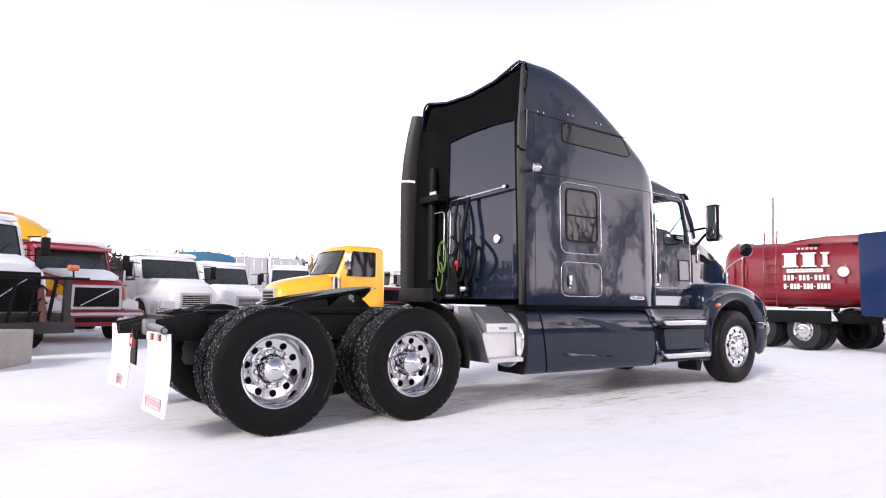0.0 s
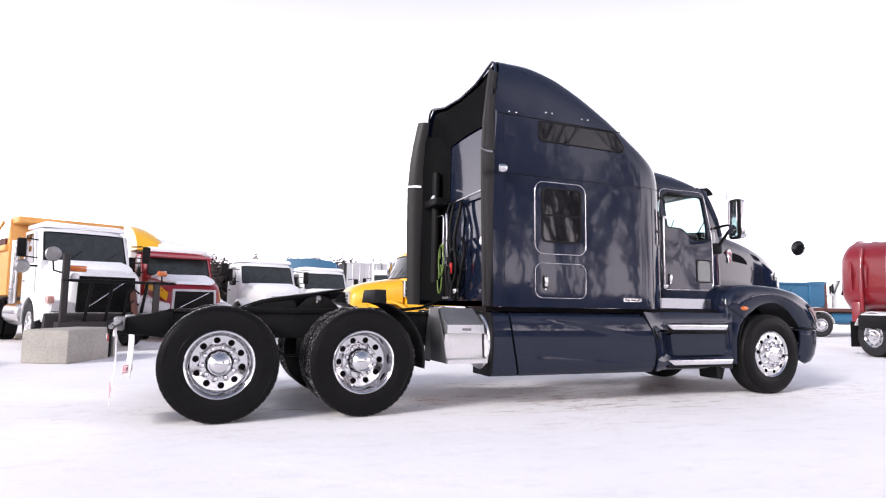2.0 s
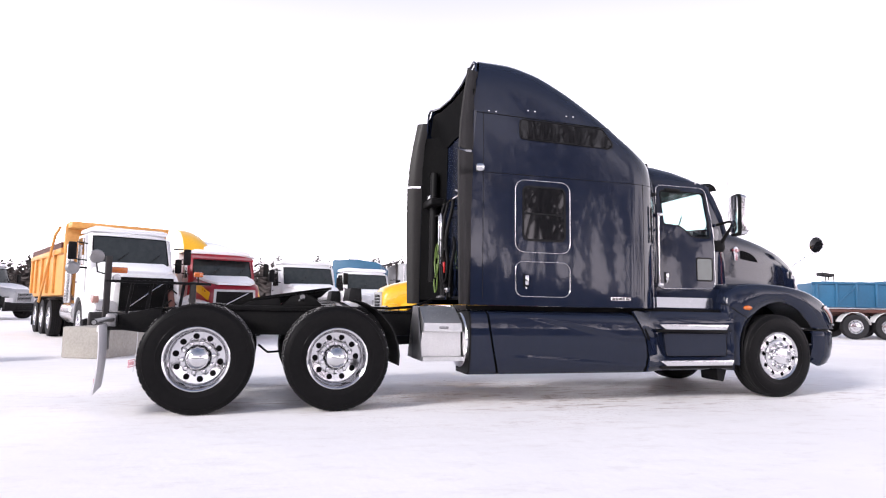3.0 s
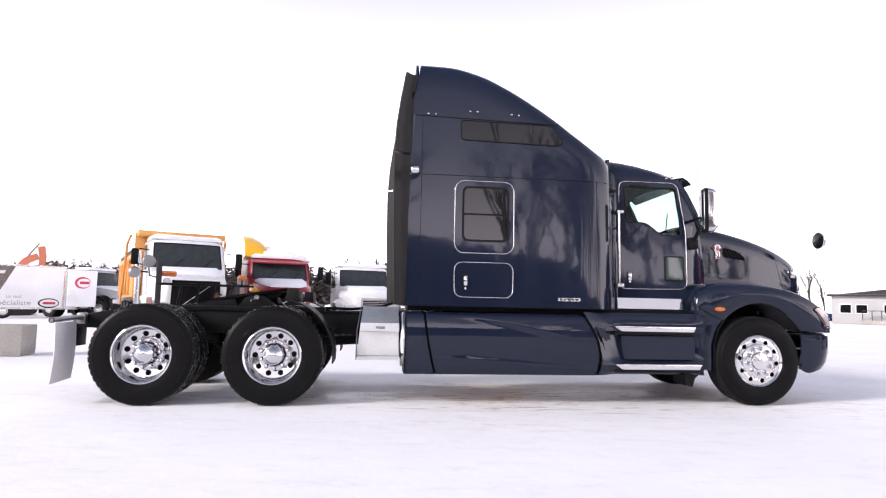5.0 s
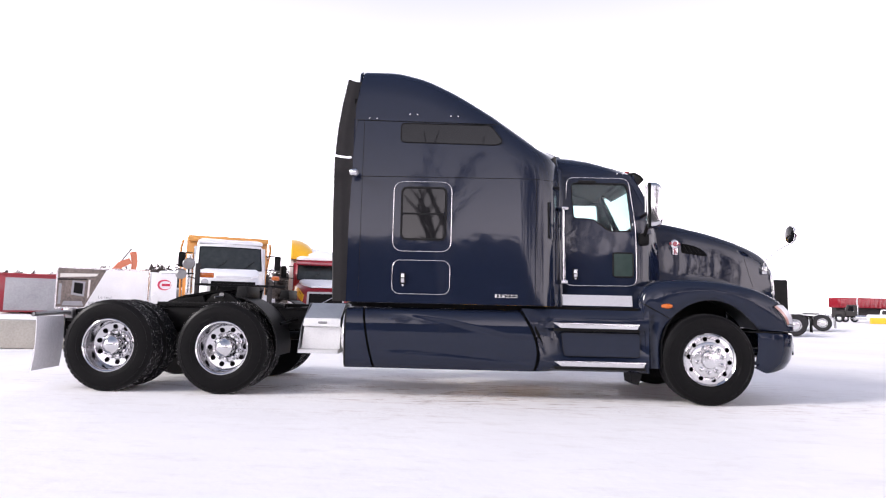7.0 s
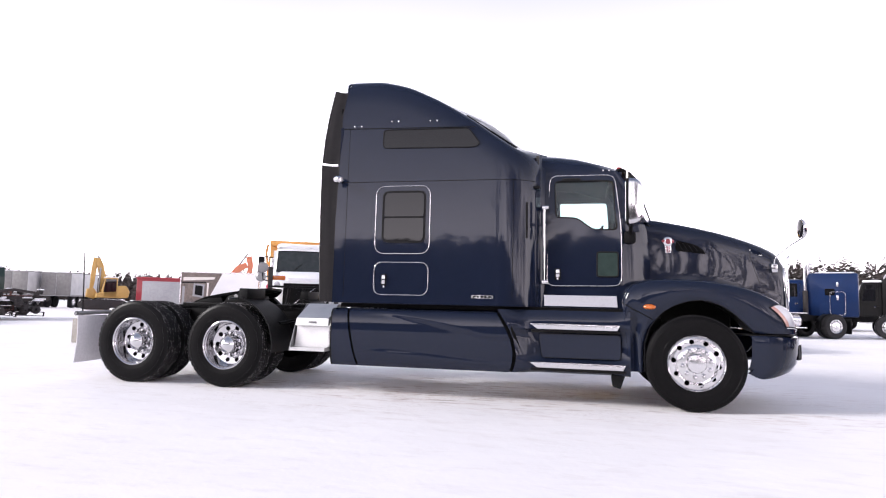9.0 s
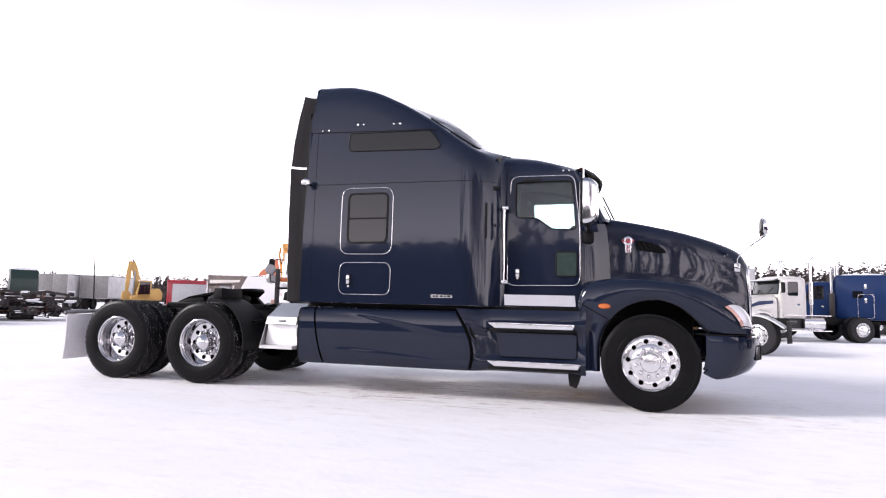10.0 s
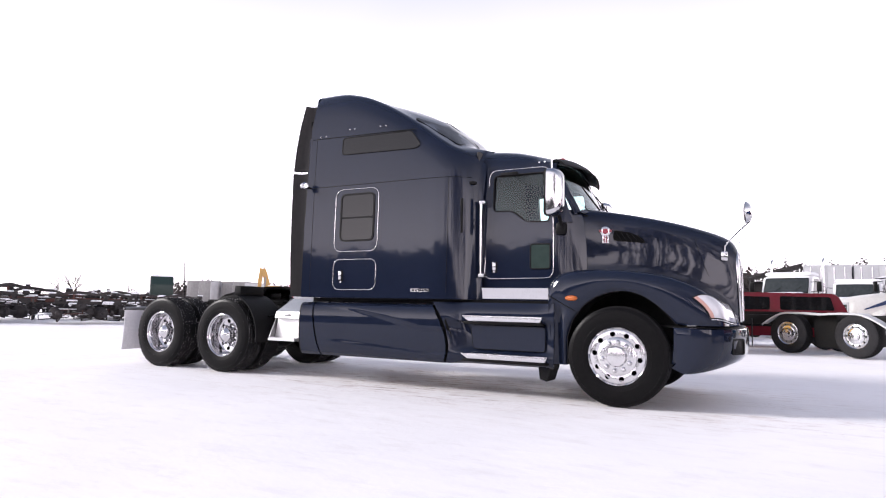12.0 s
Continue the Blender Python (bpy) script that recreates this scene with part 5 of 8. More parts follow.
# aluminium battery box with steps, seen from the side as two sloping stages
step_box = part("battery_box", loft(bmesh.new(), [
    [(2.20, -1.20, 0.49), (2.655, -1.20, 0.49), (2.655, -0.5, 0.49), (2.20, -0.5, 0.49)],
    [(2.205, -1.20, 0.53), (2.655, -1.20, 0.53), (2.655, -0.5, 0.53), (2.205, -0.5, 0.53)],
    [(2.205, -1.075, 0.535), (2.655, -1.075, 0.535), (2.655, -0.5, 0.535), (2.205, -0.5, 0.535)],
    [(2.225, -1.055, 0.79), (2.655, -1.055, 0.79), (2.655, -0.5, 0.79), (2.225, -0.5, 0.79)],
    [(2.225, -1.12, 0.795), (2.655, -1.12, 0.795), (2.655, -0.5, 0.795), (2.225, -0.5, 0.795)],
    [(2.235, -1.10, 0.885), (2.655, -1.10, 0.885), (2.655, -0.5, 0.885), (2.235, -0.5, 0.885)],
    [(2.255, -0.80, 1.06), (2.655, -0.80, 1.06), (2.655, -0.5, 1.06), (2.255, -0.5, 1.06)]]), DIAMOND, TRUCK, "brushed aluminium battery box with built-in steps")
part("box_latch", B(2.4, 2.5, -1.127, -1.105, 0.825, 0.85, bev=0.006), STEEL, step_box)
part("box_side", sheet(bmesh.new(), [[(2.198, -1.2, 0.49), (2.198, -0.75, 0.49)], [(2.2, -1.06, 0.8), (2.2, -0.7, 0.8)], [(2.235, -0.82, 1.06), (2.235, -0.6, 1.06)]], 0.008), STEEL, step_box, "dark tread-plate side")
for k in range(6):
    for j in range(8):
        f = 0.1 + 0.8 * k / 5
        y, z = -1.10 + 0.30 * f, 0.885 + 0.175 * f
        part("tread_stud", B(-0.012, 0.012, -0.004, 0.004, 0, 0.002), DIAMOND, step_box, m=pose(2.29 + 0.048 * j, y, z + 0.001, 30, 0, 45 if (j + k) % 2 else -45))

# ---- frame, axles, fifth wheel ----
for s in (-1, 1):
    bm = P([(-0.98, 0.86), (-0.5, 0.98), (6.6, 0.98), (6.6, 0.72), (-0.45, 0.72), (-0.98, 0.78)], s * 0.40, s * 0.47, 0.008)
    rail = part("frame_rail", bm, BLACK, TRUCK, "black steel frame rail")
    part("rail_flange", B(-0.5, 6.6, *sorted((s * 0.40, s * 0.50)), 0.982, 0.996), BLACK, rail)
    # slanted tail plate
    part("tail_plate", P([(-1.0, 0.88), (-0.42, 1.005), (-0.42, 0.76), (-0.98, 0.76)], s * 0.475, s * 0.5, 0.005), BLACK, rail)
    hang_bar = part("flap_hanger", TB([(-0.86, s * 0.42, 0.86), (-0.88, s * 0.7, 0.875), (-0.88, s * 1.22, 0.86)], 0.028, 12), STEEL, TRUCK, "tubular steel mud-flap hanger")
    part("hanger_clamp", B(-0.93, -0.83, *sorted((s * 0.5, s * 0.58)), 0.8, 0.93, bev=0.02), STEEL, hang_bar)
    part("hanger_mouth", lathe(bmesh.new(), [(0.021, s * 1.223), (0.028, s * 1.223), (0.028, s * 1.2)], (-0.88, 0, 0.86), 12), BLACK, hang_bar)
    rws = []
    for k in range(7):
        f = k / 6
        rws.append([((-0.895 + 0.06 * u if s < 0 else -0.84 - 0.1 * u) + 0.02 * math.sin(f * 3) - 0.02 * f, s * (0.64 + 0.59 * u), 0.835 - 0.62 * f) for u in (0, 0.25, 0.5, 0.75, 1)])
    flap = part("mud_flap", sheet(bmesh.new(), rws, 0.009), FLAP, TRUCK, "white rubber mud flap")
    yaw = 5.8 if s < 0 else -9.6
    at_flap = pose(-0.908 + (0.03 if s < 0 else -0.01), s * 0.935, 0, 0, 0, 90 + (s * yaw if s > 0 else -yaw) if s > 0 else -90 + yaw)
    logo = part("flap_logo", framed([(-0.19, 0.255), (0.19, 0.255), (0.19, 0.345), (-0.19, 0.345)], [(-0.175, 0.268), (0.175, 0.268), (0.175, 0.332), (-0.175, 0.332)], lambda u, v, d: (u, d - 0.016, v), 0.008, 40), PALERED, flap, "faded red outlined mark", m=at_flap)
    for k in range(7):
        part("logo_bar", B(-0.16 + 0.046 * k, -0.128 + 0.046 * k, -0.014, -0.006, 0.278, 0.322), PALERED, logo)
    for k in range(5):
        u0 = (s * (0.66 + 0.1 * k) * s - 0.64) / 0.59
        x0 = (-0.895 + 0.06 * u0 if s < 0 else -0.84 - 0.1 * u0)
        part("flap_reflector", B(x0 - 0.018, x0 - 0.004, *sorted((s * (0.66 + 0.1 * k), s * (0.75 + 0.1 * k))), 0.775, 0.825), REDLENS if k % 2 else WHITEINK, flap)
    # quarter fender ahead of the drive wheels
    rws = []
    for k in range(9):
        a = radians(78 - 86 * k / 8)
        rws.append([(1.36 + 0.60 * math.cos(a), s * y, 0.53 + 0.60 * math.sin(a)) for y in (1.19, 1.17, 0.9, 0.62)])
    qf = part("quarter_fender", sheet(bmesh.new(), rws, 0.012), PLASTIC, TRUCK, "black plastic quarter fender")
    part("fender_stay", TB([(1.9, s * 0.9, 0.8), (1.98, s * 0.45, 0.85)], 0.02), BLACK, qf)
    part("top_flap", P([(1.42, 1.1), (1.56, 1.1), (1.55, 1.235), (1.44, 1.235)], s * 1.12, s * 0.66, 0.006), PLASTIC, TRUCK)
    for x in (0.0, 1.32):
        part("air_spring", lathe(bmesh.new(), [(0.0, 0.45), (0.1, 0.45), (0.13, 0.5), (0.12, 0.55), (0.13, 0.6), (0.11, 0.68), (0.0, 0.69)], (x - 0.28, s * 0.42, 0), 18, "z"), RUBBER, TRUCK)
        part("brake_chamber", lathe(bmesh.new(), [(0.0, -0.1), (0.07, -0.1), (0.085, 0.0), (0.07, 0.1), (0.0, 0.1)], (x + 0.27, s * 0.56, 0.62), 14, "x"), BLACK, TRUCK)
        part("shock_absorber", TB([(x + 0.2, s * 0.52, 0.5), (x + 0.3, s * 0.5, 0.95)], 0.035), BLACK, TRUCK)
for x in (-0.7, 0.3, 1.05, 2.0, 3.4, 5.0):
    part("cross_member", B(x - 0.05, x + 0.05, -0.4, 0.4, 0.75, 0.95, bev=0.01), BLACK, TRUCK)
TAIL0, TAIL1 = -0.52, -0.24
tail = part("tail_lamp_plate", B(-0.965, -0.95, TAIL0, TAIL1, 0.55, 0.84, bev=0.004), BLACK, TRUCK, "black tail-lamp plate")
for k in range(2):
    y = TAIL0 + (TAIL1 - TAIL0) * (0.3 + 0.4 * k)
    lens = part("tail_lamp", lathe(bmesh.new(), [(0.0, -0.03), (0.026, -0.024), (0.034, 0.0)], (0, 0, 0), 16, "x"), REDLENS, tail, "oval red tail lamp", m=pose(-0.962, y, 0.745) @ Matrix.Diagonal((1, 1, 1.9, 1)))
    part("lamp_centre", lathe(bmesh.new(), [(0.0, -0.036), (0.014, -0.032), (0.018, -0.02)], (0, 0, 0), 12, "x"), LAMPGLASS, lens)
for x in (0.0, 1.32):
    part("drive_axle", lathe(bmesh.new(), [(0.0, -0.9), (0.075, -0.9), (0.075, -0.28), (0.2, -0.18), (0.24, 0.0), (0.2, 0.18), (0.075, 0.28), (0.075, 0.9), (0.0, 0.9)], (x, 0, 0.525), 20), BLACK, TRUCK)
part("steer_axle", B(6.82, 6.93, -0.85, 0.85, 0.4, 0.52, bev=0.02), BLACK, TRUCK)
part("drive_shaft", TB([(1.5, 0, 0.6), (4.5, 0, 0.78)], 0.06, 12), BLACK, TRUCK)
part("engine_sump", B(5.9, 7.4, -0.35, 0.35, 0.55, 1.3, bev=0.06), BLACK, TRUCK)
part("steer_spring", B(6.3, 7.5, -0.5, -0.42, 0.55, 0.63, bev=0.02), BLACK, TRUCK)
part("cab_crossplate", B(2.7, 3.2, -0.5, 0.5, 1.0, 1.08, bev=0.01), ALLOY, TRUCK)
part("deck_hose", TB([(2.75, 0.5, 1.14), (2.45, 0.3, 1.05), (2.1, 0.1, 1.02), (1.7, 0.05, 1.03)], 0.018), BLACK, TRUCK)
part("under_hose", TB([(0.55, -0.55, 0.62), (0.65, -0.56, 0.54), (0.8, -0.55, 0.55), (0.9, -0.54, 0.62)], 0.012), BLACK, TRUCK)

# fifth wheel: thin plate with a V mouth to the rear, tilted back on a ribbed saddle
FIFTH = pose(1.0, 0, 1.205, 0, -9, 0)


def fifth_plate():
    bm = bmesh.new()
    half = [(-0.12, 0.04), (-0.5, 0.11), (-0.74, 0.2), (-0.8, 0.3), (-0.72, 0.37), (-0.5, 0.42), (-0.2, 0.455), (0.05, 0.455), (0.2, 0.41), (0.3, 0.31), (0.35, 0.16), (0.36, 0.0)]
    outline = half + [(x, -y) for x, y in reversed(half[:-1])]
    drop = lambda x: -0.06 * max(0.0, (-0.45 - x) / 0.35) ** 1.4
    a = [bm.verts.new((x, y, drop(x))) for x, y in outline]
    b = [bm.verts.new((x * 0.99, y * 0.985, drop(x) - 0.028)) for x, y in outline]
    bm.faces.new(a)
    bm.faces.new(b)
    n = len(a)
    for i in range(n):
        bm.faces.new((a[i], a[(i + 1) % n], b[(i + 1) % n], b[i]))
    return bm


fifth = part("fifth_wheel", fifth_plate(), BLACK, TRUCK, "greasy black fifth-wheel plate", m=FIFTH)
for s in (-1, 1):
    part("plate_skirt", P([(-0.45, -0.03), (0.3, -0.03), (0.2, -0.1), (-0.1, -0.12), (-0.3, -0.1)], s * 0.3, s * 0.33, 0.006), BLACK, fifth)
    part("saddle", P([(0.78, 1.03), (1.24, 1.03), (1.12, 1.14), (1.04, 1.17), (0.95, 1.17), (0.88, 1.14)], s * 0.34, s * 0.44, 0.008), BLACK, TRUCK)
    part("fifth_ramp", P([(0.3, 1.0), (0.42, 1.07), (0.74, 1.13), (0.8, 1.0)], s * 0.42, s * 0.38, 0.004), BLACK, TRUCK)
    part("slide_rail", B(0.2, 1.8, *sorted((s * 0.38, s * 0.5)), 0.996, 1.035, bev=0.005), BLACK, TRUCK)
    for k in range(9):
        part("slide_tooth", B(0.28 + 0.16 * k, 0.34 + 0.16 * k, *sorted((s * 0.34, s * 0.38)), 0.998, 1.03), BLACK, TRUCK)
part("cross_shaft", TB([(1.0, -0.46, 1.135), (1.0, 0.46, 1.135)], 0.03, 10), STEEL, TRUCK)
part("lock_jaw", B(0.92, 1.2, -0.12, 0.12, 1.06, 1.15, bev=0.02), BLACK, TRUCK)
part("release_handle", TB([(1.05, -0.2, 1.12), (1.0, -0.5, 1.11), (0.96, -0.58, 1.1)], 0.012, 6), STEEL, TRUCK)

SLUSH = surface("grey_slush", (0.42, 0.41, 0.41), (0.2, 0.19, 0.19), rough=0.8, scale=8)

# ---- wheels ----
TYRE_PROF = [(0.292, 0.125), (0.30, 0.135), (0.315, 0.1385), (0.318, 0.142), (0.33, 0.145), (0.352, 0.1485), (0.354, 0.1505), (0.362, 0.1515), (0.364, 0.1502), (0.38, 0.152), (0.41, 0.1525), (0.44, 0.150), (0.464, 0.1465), (0.466, 0.1485), (0.474, 0.147), (0.476, 0.1445), (0.485, 0.142), (0.508, 0.130), (0.517, 0.115)]
TYRE_PROF = TYRE_PROF + [(r, -a) for r, a in reversed(TYRE_PROF)]


def disc_with_holes(bm, rc, rh, r_in, r_out, axial, n=10):
    """A wheel disc with a ring of round hand holes cut through it."""
    step = 2 * math.pi / n
    for k in range(n):
        c = step * k
        loop, hole = [], []
        m = 6
        for i in range(m):
            loop.append((r_out, c - step / 2 + step * i / m))
        for i in range(m):
            loop.append((r_out + (r_in - r_out) * i / m, c + step / 2))
        for i in range(m):
            loop.append((r_in, c + step / 2 - step * i / m))
        for i in range(m):
            loop.append((r_in + (r_out - r_in) * i / m, c - step / 2))
        cx, cz = rc * math.cos(c), rc * math.sin(c)
        pts = [(r * math.cos(a), r * math.sin(a)) for r, a in loop]
        ring_o, ring_i, ring_d = [], [], []
        for x, z in pts:
            d = math.atan2(z - cz, x - cx)
            hx, hz = cx + rh * math.cos(d), cz + rh * math.sin(d)
            ring_o.append(bm.verts.new((x, axial(math.hypot(x, z)), z)))
            ring_i.append(bm.verts.new((hx, axial(math.hypot(hx, hz)), hz)))
            ring_d.append(bm.verts.new((hx, axial(math.hypot(hx, hz)) + 0.03, hz)))
        q = len(pts)
        for i in range(q):
            j = (i + 1) % q
            bm.faces.new((ring_o[i], ring_o[j], ring_i[j], ring_i[i]))
            bm.faces.new((ring_i[i], ring_i[j], ring_d[j], ring_d[i]))
    bmesh.ops.remove_doubles(bm, verts=bm.verts, dist=0.0004)
    return bm


def tyre_mesh():
    return lathe(bmesh.new(), TYRE_PROF, n=64)


def tread_mesh(rng):
    """Staggered tread blocks with packed snow left in some grooves."""
    bm = bmesh.new()
    n = 46
    for row, (y0, y1) in enumerate(((-0.128, -0.082), (-0.074, -0.03), (-0.022, 0.022), (0.03, 0.074), (0.082, 0.128))):
        for k in range(n):
            a0 = 2 * math.pi * (k + 0.5 * (row % 2)) / n
            a1 = a0 + 2 * math.pi / n * 0.74
            sk = 0.012 * (1 if row % 2 else -1)
            v = []
            for r in (0.508, 0.5245 - 0.004 * (row in (0, 4))):
                for a, y in ((a0 + sk, y0), (a1 + sk, y0), (a1 - sk, y1), (a0 - sk, y1)):
                    v.append(bm.verts.new((r * math.cos(a), y, r * math.sin(a))))
            bm.faces.new(v[4:])
            for i in range(4):
                j = (i + 1) % 4
                bm.faces.new((v[i], v[j], v[4 + j], v[4 + i]))
    return bm


def rib_mesh():
    """Five plain ribs round a steer tyre."""
    prof = []
    for k in range(5):
        y0 = -0.125 + 0.0515 * k
        crown = 0.523 - 0.004 * (k in (0, 4))
        prof += [(0.51, y0), (crown, y0 + 0.003), (crown, y0 + 0.041), (0.51, y0 + 0.044)]
    return lathe(bmesh.new(), prof, n=64)


def groove_snow(rng):
    bm = bmesh.new()
    for k in range(620):
        a = rng.uniform(0, 2 * math.pi)
        y = rng.choice((-0.078, -0.026, 0.026, 0.078, -0.12, 0.12)) + rng.uniform(-0.012, 0.012)
        w, l_ = rng.uniform(0.0012, 0.0045), rng.uniform(0.0025, 0.009)
        r = 0.5235
        v = []
        for da, dy, dr in ((-l_, -w, 0), (l_, -w * 0.6, 0), (l_ * 0.8, w, 0), (-l_ * 0.9, w * 0.8, 0), (0, 0, 0.004)):
            t = a + da / 0.52
            v.append(bm.verts.new(((r + dr) * math.cos(t), y + dy, (r + dr) * math.sin(t))))
        for i in range(4):
            bm.faces.new((v[i], v[(i + 1) % 4], v[4]))
    return bm


RNG = random.Random(5)
proto = {}


def shared(key, build, mat, parent, name, m, label=""):
    if key not in proto:
        proto[key] = part(name, build(), mat, parent, label, m=m)
        return proto[key]
    o = new(name, proto[key].data)
    o.parent = parent
    o.matrix_basis = m
    if label:
        o["label"] = label
    return o


def drive_face():
    bm = disc_with_holes(bmesh.new(), 0.207, 0.03, 0.17, 0.248, lambda r: 0.055 - 0.25 * (r - 0.2), 10)
    return bm


def drive_barrel():
    return lathe(bmesh.new(), [(0.248, 0.043), (0.258, 0.035), (0.264, 0.0), (0.267, -0.07), (0.272, -0.105), (0.278, -0.115), (0.281, -0.112), (0.287, -0.13), (0.298, -0.139), (0.304, -0.136), (0.304, -0.125), (0.298, -0.12)], n=56)


def drive_hub():
    return lathe(bmesh.new(), [(0.113, 0.038), (0.108, 0.03), (0.104, -0.07), (0.100, -0.082), (0.092, -0.086), (0.075, -0.108), (0.03, -0.13), (0.0, -0.132)], n=40)


def steer_face():
    return disc_with_holes(bmesh.new(), 0.234, 0.027, 0.2, 0.27, lambda r: -0.125 - 0.004 * math.cos((r - 0.235) * 60), 10)


def steer_barrel():
    return lathe(bmesh.new(), [(0.27, -0.122), (0.282, -0.118), (0.294, -0.13), (0.30, -0.136), (0.302, -0.125), (0.298, -0.1)], n=56)


def steer_hub():
    return lathe(bmesh.new(), [(0.2, -0.128), (0.18, -0.138), (0.165, -0.142), (0.15, -0.145), (0.108, -0.147), (0.102, -0.16), (0.095, -0.172), (0.06, -0.18), (0.0, -0.182)], n=40)


def nut():
    return lathe(bmesh.new(), [(0.0, -0.056), (0.016, -0.052), (0.021, -0.04), (0.023, -0.012), (0.027, -0.01), (0.027, 0.0)], n=10)


def backing():
    return lathe(bmesh.new(), [(0.0, 0.105), (0.27, 0.105), (0.27, 0.115), (0.0, 0.12)], n=32)


def wheel(parent, x, y, z, s, kind, spin=0.0, r=0.525):
    """One complete wheel; s is the side its face looks to."""
    k = r / 0.525
    base = pose(x, y, z) @ (pose(0, 0, 0) if s < 0 else pose(0, 0, 0, 0, 0, 180)) @ pose(0, 0, 0, 0, spin, 0) @ Matrix.Diagonal((k, k, k, 1))
    ty = shared("tyre", tyre_mesh, SIDEWALL, parent, "tyre", base, "black tyre with packed snow in the tread")
    if kind == "steer":
        shared("ribs", rib_mesh, RUBBER, ty, "tread", Matrix.Identity(4))
    else:
        shared("tread", lambda: tread_mesh(RNG), RUBBER, ty, "tread", Matrix.Identity(4))
        shared("snow", lambda: groove_snow(RNG), SLUSH, ty, "groove_snow", Matrix.Identity(4))["kind"] = "stuff"
    if kind == "inner":
        return ty
    rim = shared(kind + "face", drive_face if kind == "drive" else steer_face, CHROME if kind == "drive" else ALLOY, parent, "rim", base, "polished alloy wheel with ten hand holes")
    one = Matrix.Identity(4)
    shared(kind + "barrel", drive_barrel if kind == "drive" else steer_barrel, CHROME, rim, "rim_barrel", one)
    shared(kind + "hub", drive_hub if kind == "drive" else steer_hub, CHROME if kind == "drive" else ALLOY, rim, "hub_cap", one, "chrome hub cap")
    if kind == "drive":
        shared("lugring", lambda: lathe(bmesh.new(), [(0.171, 0.0625), (0.166, 0.045), (0.13, 0.042), (0.122, 0.044)], n=40), CHROME, rim, "lug_ring", one)
        # recessed black ring: the gap round the hub, its shadow put into the colour
        shared("hubgroove", lambda: lathe(bmesh.new(), [(0.122, 0.0405), (0.12, 0.06), (0.1, 0.06)], n=40), HOLLOW, rim, "hub_groove", one)
    shared("backing", backing, BLACK, rim, "brake_drum", one)
    rn, an = (0.142, 0.038) if kind == "drive" else (0.147, -0.142)
    for i in range(10):
        t = 2 * math.pi * (i + 0.5) / 10
        shared("nut", nut, CHROME, rim, "lug_nut", pose(rn * math.cos(t), an, rn * math.sin(t)))
    return ty


for s in (-1, 1):
    for i, x in enumerate((0.0, 1.32)):
        wheel(TRUCK, x, s * 1.07, 0.525, s, "drive", 11 + 23 * i)
        wheel(TRUCK, x, s * 0.725, 0.525, s, "inner", 5)
    wheel(TRUCK, 6.876, s * 0.975, 0.52, s, "steer", 7, 0.52)

# ---- the yard behind ----
def far_wheel(parent, x, y, s, r=0.51, hub=None):
    k = r / 0.525
    base = pose(x, y, r) @ (pose(0, 0, 0) if s < 0 else pose(0, 0, 0, 0, 0, 180)) @ Matrix.Diagonal((k, k, k, 1))
    ty = shared("yardtyre", tyre_mesh, DUSTYTYRE, parent, "tyre", base)
    shared("tread", lambda: tread_mesh(RNG), RUBBER, ty, "tread", Matrix.Identity(4))
    rim = shared("yardface", steer_face, hub or DULLALLOY, parent, "rim", base)
    shared("steerbarrel", steer_barrel, CHROME, rim, "rim_barrel", Matrix.Identity(4))
    shared("steerhub", steer_hub, CHROME, rim, "hub_cap", Matrix.Identity(4))
    shared("backing", backing, BLACK, rim, "brake_drum", Matrix.Identity(4))
    return ty


def slab(bm, pts, z0, h, seed=0):
    """A soft-edged layer of snow over an outline (x, y, base height offset)."""
    rng = random.Random(seed)
    c = (sum(p[0] for p in pts) / len(pts), sum(p[1] for p in pts) / len(pts))
    base = [(x, y, z0 + dz) for x, y, dz in pts]
    mid = [(c[0] + (x - c[0]) * 0.99, c[1] + (y - c[1]) * 0.99, z0 + dz + h * rng.uniform(0.5, 0.7)) for x, y, dz in pts]
    top = [(c[0] + (x - c[0]) * 0.86, c[1] + (y - c[1]) * 0.86, z0 + dz + h * rng.uniform(0.9, 1.1)) for x, y, dz in pts]
    return loft(bm, [base, mid, top])


